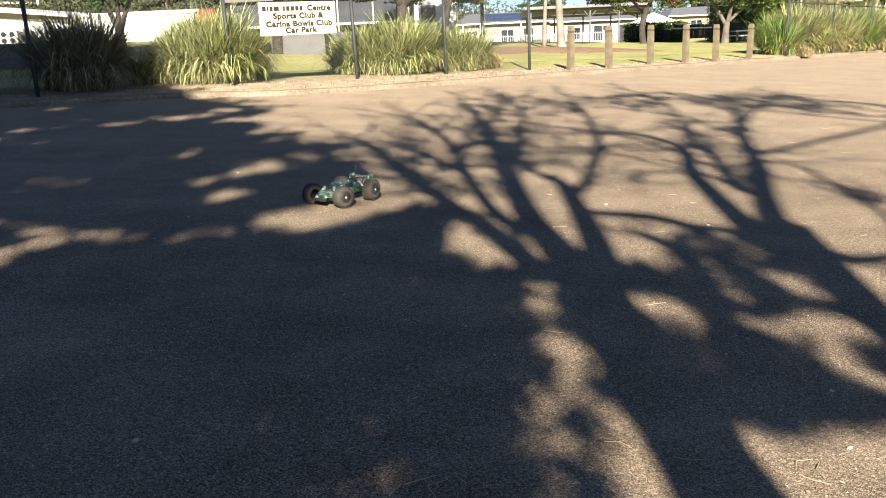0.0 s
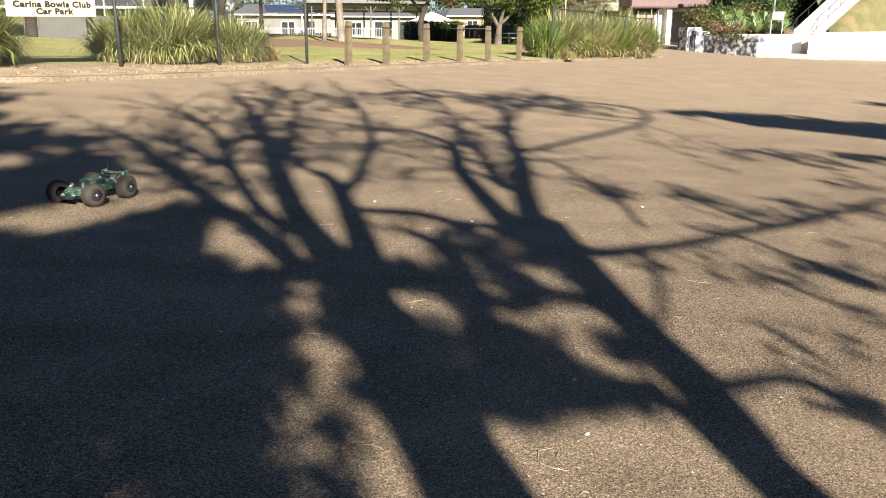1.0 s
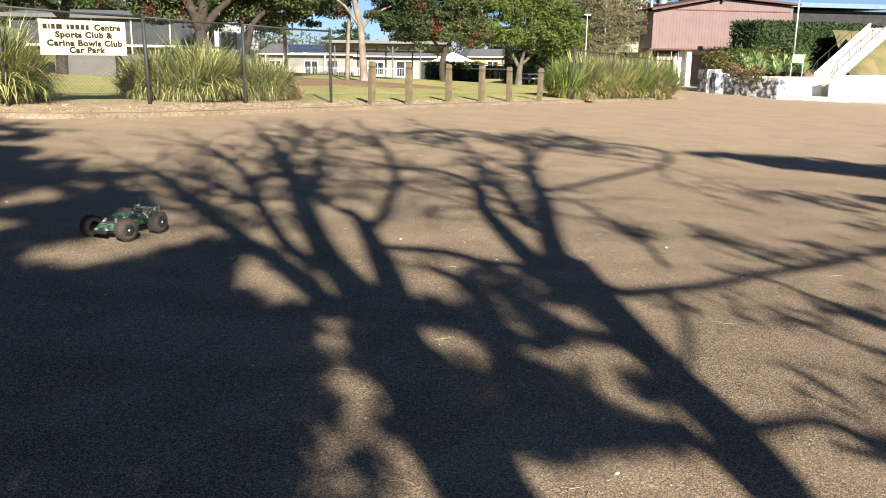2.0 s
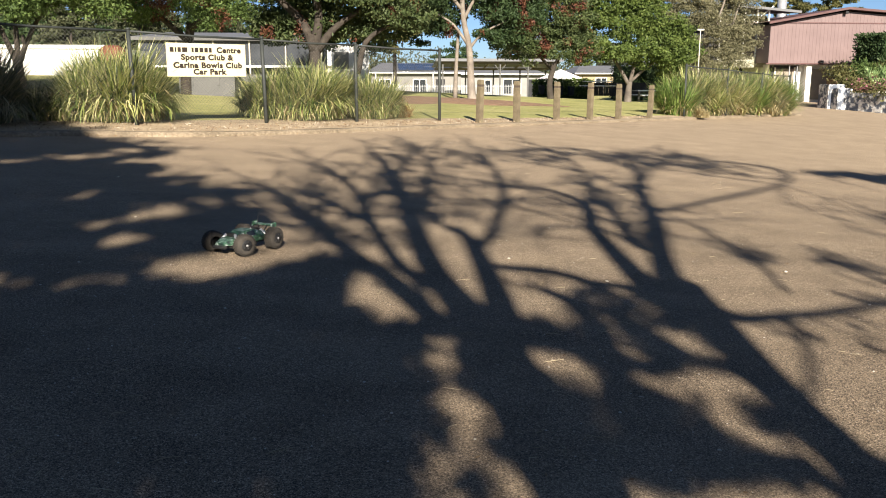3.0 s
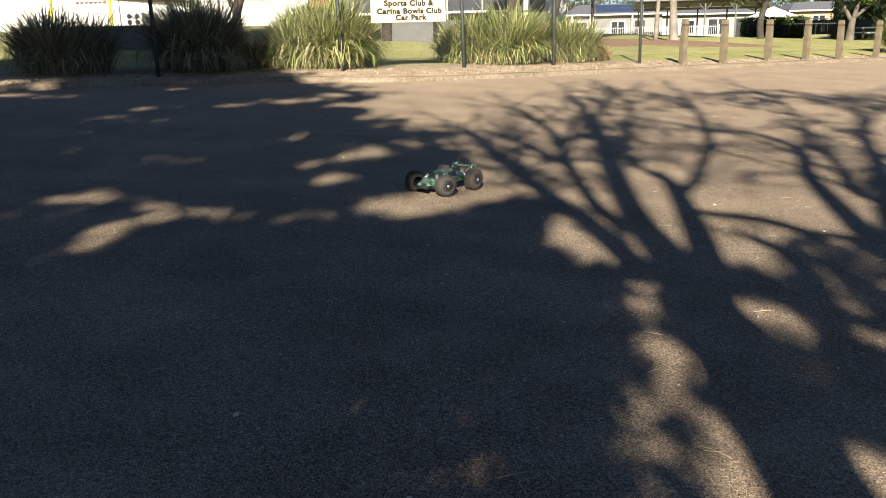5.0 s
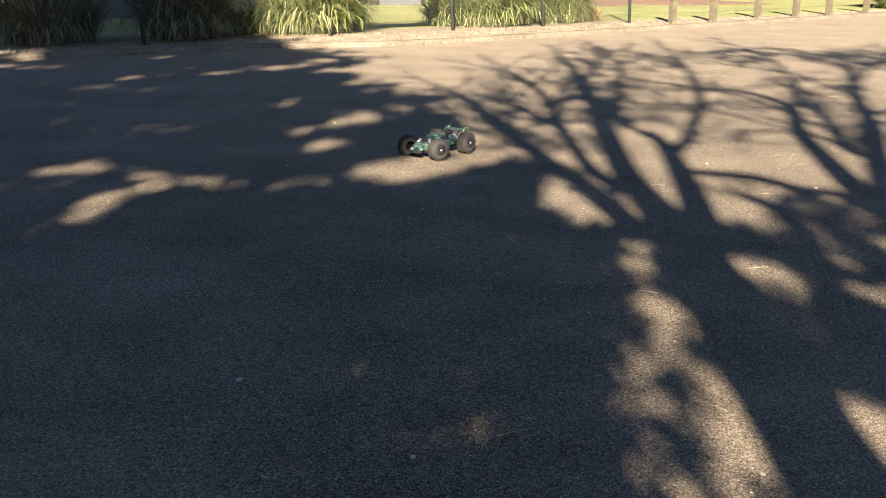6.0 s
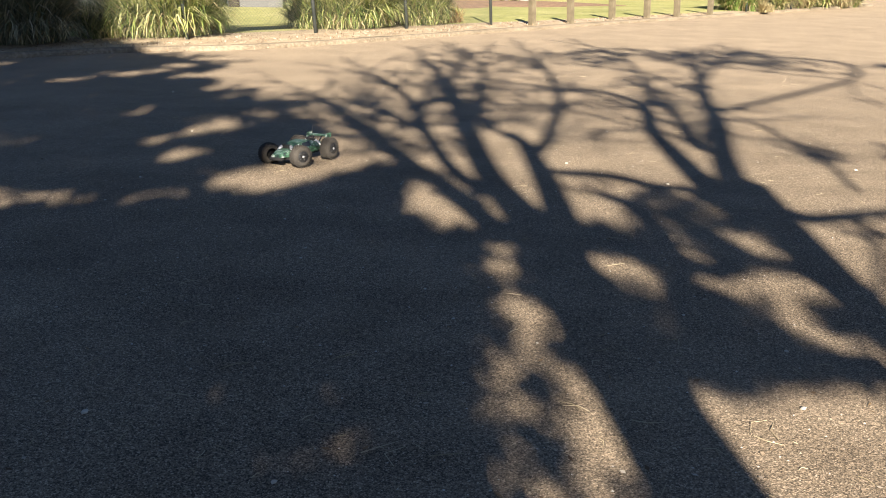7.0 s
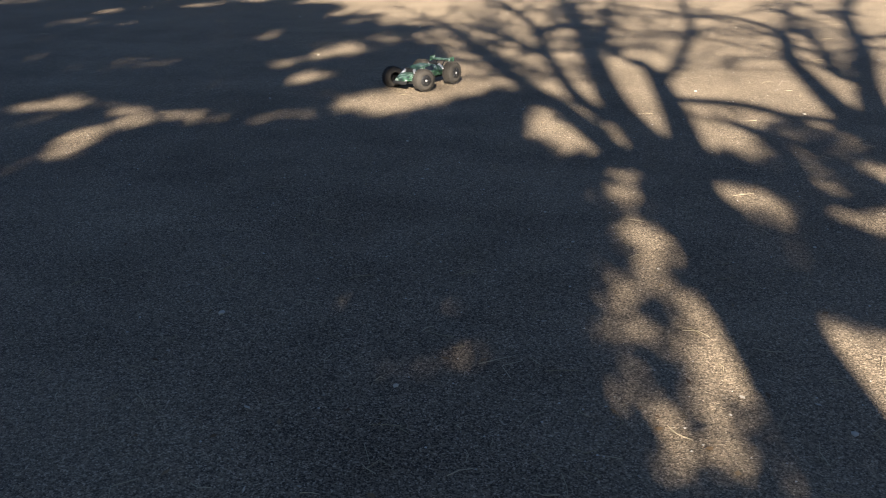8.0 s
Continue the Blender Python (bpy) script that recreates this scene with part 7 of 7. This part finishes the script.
SIDE_GAPS = [(-3.71, 6, 0.21, 0.21, 1), (-3.45, 6.25, 0.18, 0.17, 0.8), (-3.7, 5.59, 0.21, 0.17, 0.9), (-3.02, 6.05, 0.14, 0.23, 1), (-2.7, 5.88, 0.2, 0.14, 1), (-2.88, 5.59, 0.1, 0.12, 0.8), (-2.42, 5.71, 0.13, 0.15, 0.9), (-2.95, 5.17, 0.16, 0.18, 1), (-2.96, 4.78, 0.13, 0.19, 0.8)]
WEDGE_CROWN = [(7.95, 14.5), (8.8, 14.45), (10.04, 14.1), (10.95, 13.4), (12.0, 13.0), (16.5, 13.4), (16.5, 10.8), (12.0, 10.7), (10.36, 11.4), (9.3, 12.35), (8.7, 13.2), (8.3, 14.0)]
HIGH_CROWN = [(-11, 6.8), (-3.2, 6.7), (-2, 6.7), (-1.41, 6.8), (-1.1, 6.9), (-0.98, 7.4), (-0.92, 7.9), (-0.78, 8.3), (-1.1, 8.6), (-0.98, 8.94), (-1.37, 9.12), (-1.49, 9.46), (-1.18, 10.2), (-1.69, 10.31), (-2.08, 10.48), (-2.72, 11.77), (-3.23, 12.82), (-2.58, 13.98), (-3.26, 14.61), (-3.95, 15.05), (-4.75, 15.9), (-5.8, 17.5), (-6.15, 20), (-6.9, 22.5), (-12, 24)]
FAR_GAPS = [(-3.9, 13, 0.51, 0.53, 1), (-4.56, 12.06, 0.23, 0.28, 0.9), (-5.66, 11.33, 0.14, 0.22, 0.8), (-5.57, 10.28, 0.21, 0.23, 0.5), (-6.03, 14, 0.29, 0.33, 0.6), (-8.56, 13.2, 0.46, 0.83, 1), (-7.78, 12.25, 0.61, 0.19, 1)]


def coins(gaps, n, wide, deep):
    """Breaks each opening into a cluster of small slanting coins of light."""
    out = []
    for x, y, rx, ry, c in gaps:
        for _ in range(n):
            u, w = rs.uniform(-0.95, 0.95), rs.uniform(-0.95, 0.95)
            out.append((x + rx * u, y + ry * (0.75 * w + 0.35 * u), rx * rs.uniform(*wide) + 0.02, ry * rs.uniform(*deep) + 0.02, min(1, c * rs.uniform(0.8, 1.5))))
    return out


# ragged tongues of light beside the bright openings along the crown's edge
TONGUES = [(0.36 - 0.04 * (k % 3), 2.05 + 0.25 * k + rs.uniform(-0.04, 0.04), rs.uniform(0.08, 0.15), 0.006 + 0.003 * k, 0.9) for k in range(8)]
EDGE_GAPS = [(x + 0.12 * rx, y, 0.82 * rx, ry, c) for x, y, rx, ry, c in EDGE_GAPS]
MID_GAPS = MID_GAPS[:3] + coins(MID_GAPS, 4, (0.4, 0.75), (0.25, 0.45))
SIDE_GAPS = coins(SIDE_GAPS, 4, (0.45, 0.8), (0.22, 0.42))
FAR_GAPS = coins(FAR_GAPS, 5, (0.3, 0.6), (0.18, 0.32)) + coins([(-2.2, 11.0, 0.5, 1.2, 0.7), (-1.75, 9.3, 0.3, 0.7, 0.8), (-3.0, 14.0, 0.6, 0.7, 0.8)], 6, (0.2, 0.4), (0.08, 0.16))
shade_tree("tree", (-2.3, -7.3), "dense leafy tree with a low spreading crown", [(-2.3, -7.2, 2.0, 0.22), (-2.2, -7.0, 3.7, 0.18)],
           [[(-2.2, -7.0, 3.3, 0.13), (-1.3, -6.7, 4.5, 0.09), (-0.4, -6.5, 5.3, 0.04)], [(-2.2, -7.0, 3.5, 0.13), (-3.1, -6.7, 4.7, 0.09), (-3.9, -6.5, 5.7, 0.04)], [(-2.2, -7.0, 3.5, 0.11), (-2.1, -6.6, 5.0, 0.07), (-1.9, -6.5, 6.0, 0.03)]],
           [crown_over(LOW_CROWN, EDGE_GAPS + NEAR_GAPS + TONGUES + MID_GAPS + SIDE_GAPS, -5.4, 2.0, 14500, rs, 0.06, (0.035, 0.05))], LEAF_DARK, (0.095, 0.048), 33, False, 0.042)
shade_tree("tree", (-6.4, -7.6), "tall dense leafy tree", [(-6.4, -7.5, 3.0, 0.26), (-6.2, -7.2, 5.8, 0.21), (-5.9, -6.8, 8.3, 0.12)],
           [[(-6.2, -7.2, 6.0, 0.14), (-4.4, -6.8, 7.6, 0.08), (-2.1, -6.6, 8.4, 0.04)], [(-6.1, -7.1, 6.8, 0.13), (-7.5, -6.8, 8.8, 0.07), (-8.9, -6.6, 10.3, 0.04)], [(-5.9, -6.8, 8.0, 0.11), (-5.1, -6.6, 10.0, 0.06), (-4.7, -6.6, 11.2, 0.03)]],
           [crown_over(HIGH_CROWN, MID_GAPS + SIDE_GAPS + FAR_GAPS, -6.8, 0.7, 15500, rs, 0.32, (0.05, 0.10))], LEAF_DARK, (0.15, 0.075), 34, False, 0.055)
shade_tree("tree", (15.0, -5.0), "leafy tree beside the car park", [(15.0, -5.0, 2.5, 0.22), (14.6, -4.8, 5.5, 0.17)],
           [[(14.7, -4.9, 4.5, 0.12), (12.6, -4.6, 6.5, 0.08), (9.6, -4.5, 8.3, 0.04)], [(14.6, -4.8, 5.2, 0.12), (15.4, -4.6, 8.0, 0.07), (15.8, -4.5, 10.4, 0.04)]],
           [crown_over(WEDGE_CROWN, [], -4.5, 0.6, 2000, rs, 0.3), ovals([(8.2, 9.46, 0.5, 0.4, 0.8), (6.91, 9.81, 0.5, 0.2, 0.5), (7.2, 9.0, 0.5, 0.3, 0.3), (15.2, 17.1, 0.8, 0.5, 1.2), (17.5, 16.7, 1.8, 0.9, 1.2), (10.2, 9.0, 1.2, 0.6, 0.8)], -4.5, 0.6, rs, 22)], LEAF_GREEN, (0.19, 0.09), 35, False)

# Unseen trees added round the car park to cut low light from the sky.
belt = [(x, -17.0 + 0.8 * math.sin(x), 6.2) for x in range(-20, 30, 5)] + [(-19.0, y, 8.0) for y in range(-12, 9, 5)] + [(25.0, y, 8.5) for y in range(-12, 13, 5)]
for i, (x, y, h) in enumerate(belt):
    tree("sky_screen_tree", x, y, "dense unseen tree added to block low sky light", "tree", [(0, 0, -0.6, 0.25), (0, 0, h * 0.4, 0.18), (0.1, 0, h * 0.75, 0.08)], [],
         [(-1.2, 0, h * 0.3, 1.7, 1.3, h * 0.24), (1.3, 0, h * 0.32, 1.7, 1.3, h * 0.24), (-1.0, 0, h * 0.62, 1.8, 1.4, h * 0.24), (1.2, 0, h * 0.66, 1.7, 1.4, h * 0.24)], LEAF_DARK, BARK, (0.5, 0.28), 110, 200 + i, z=slope(x, y))
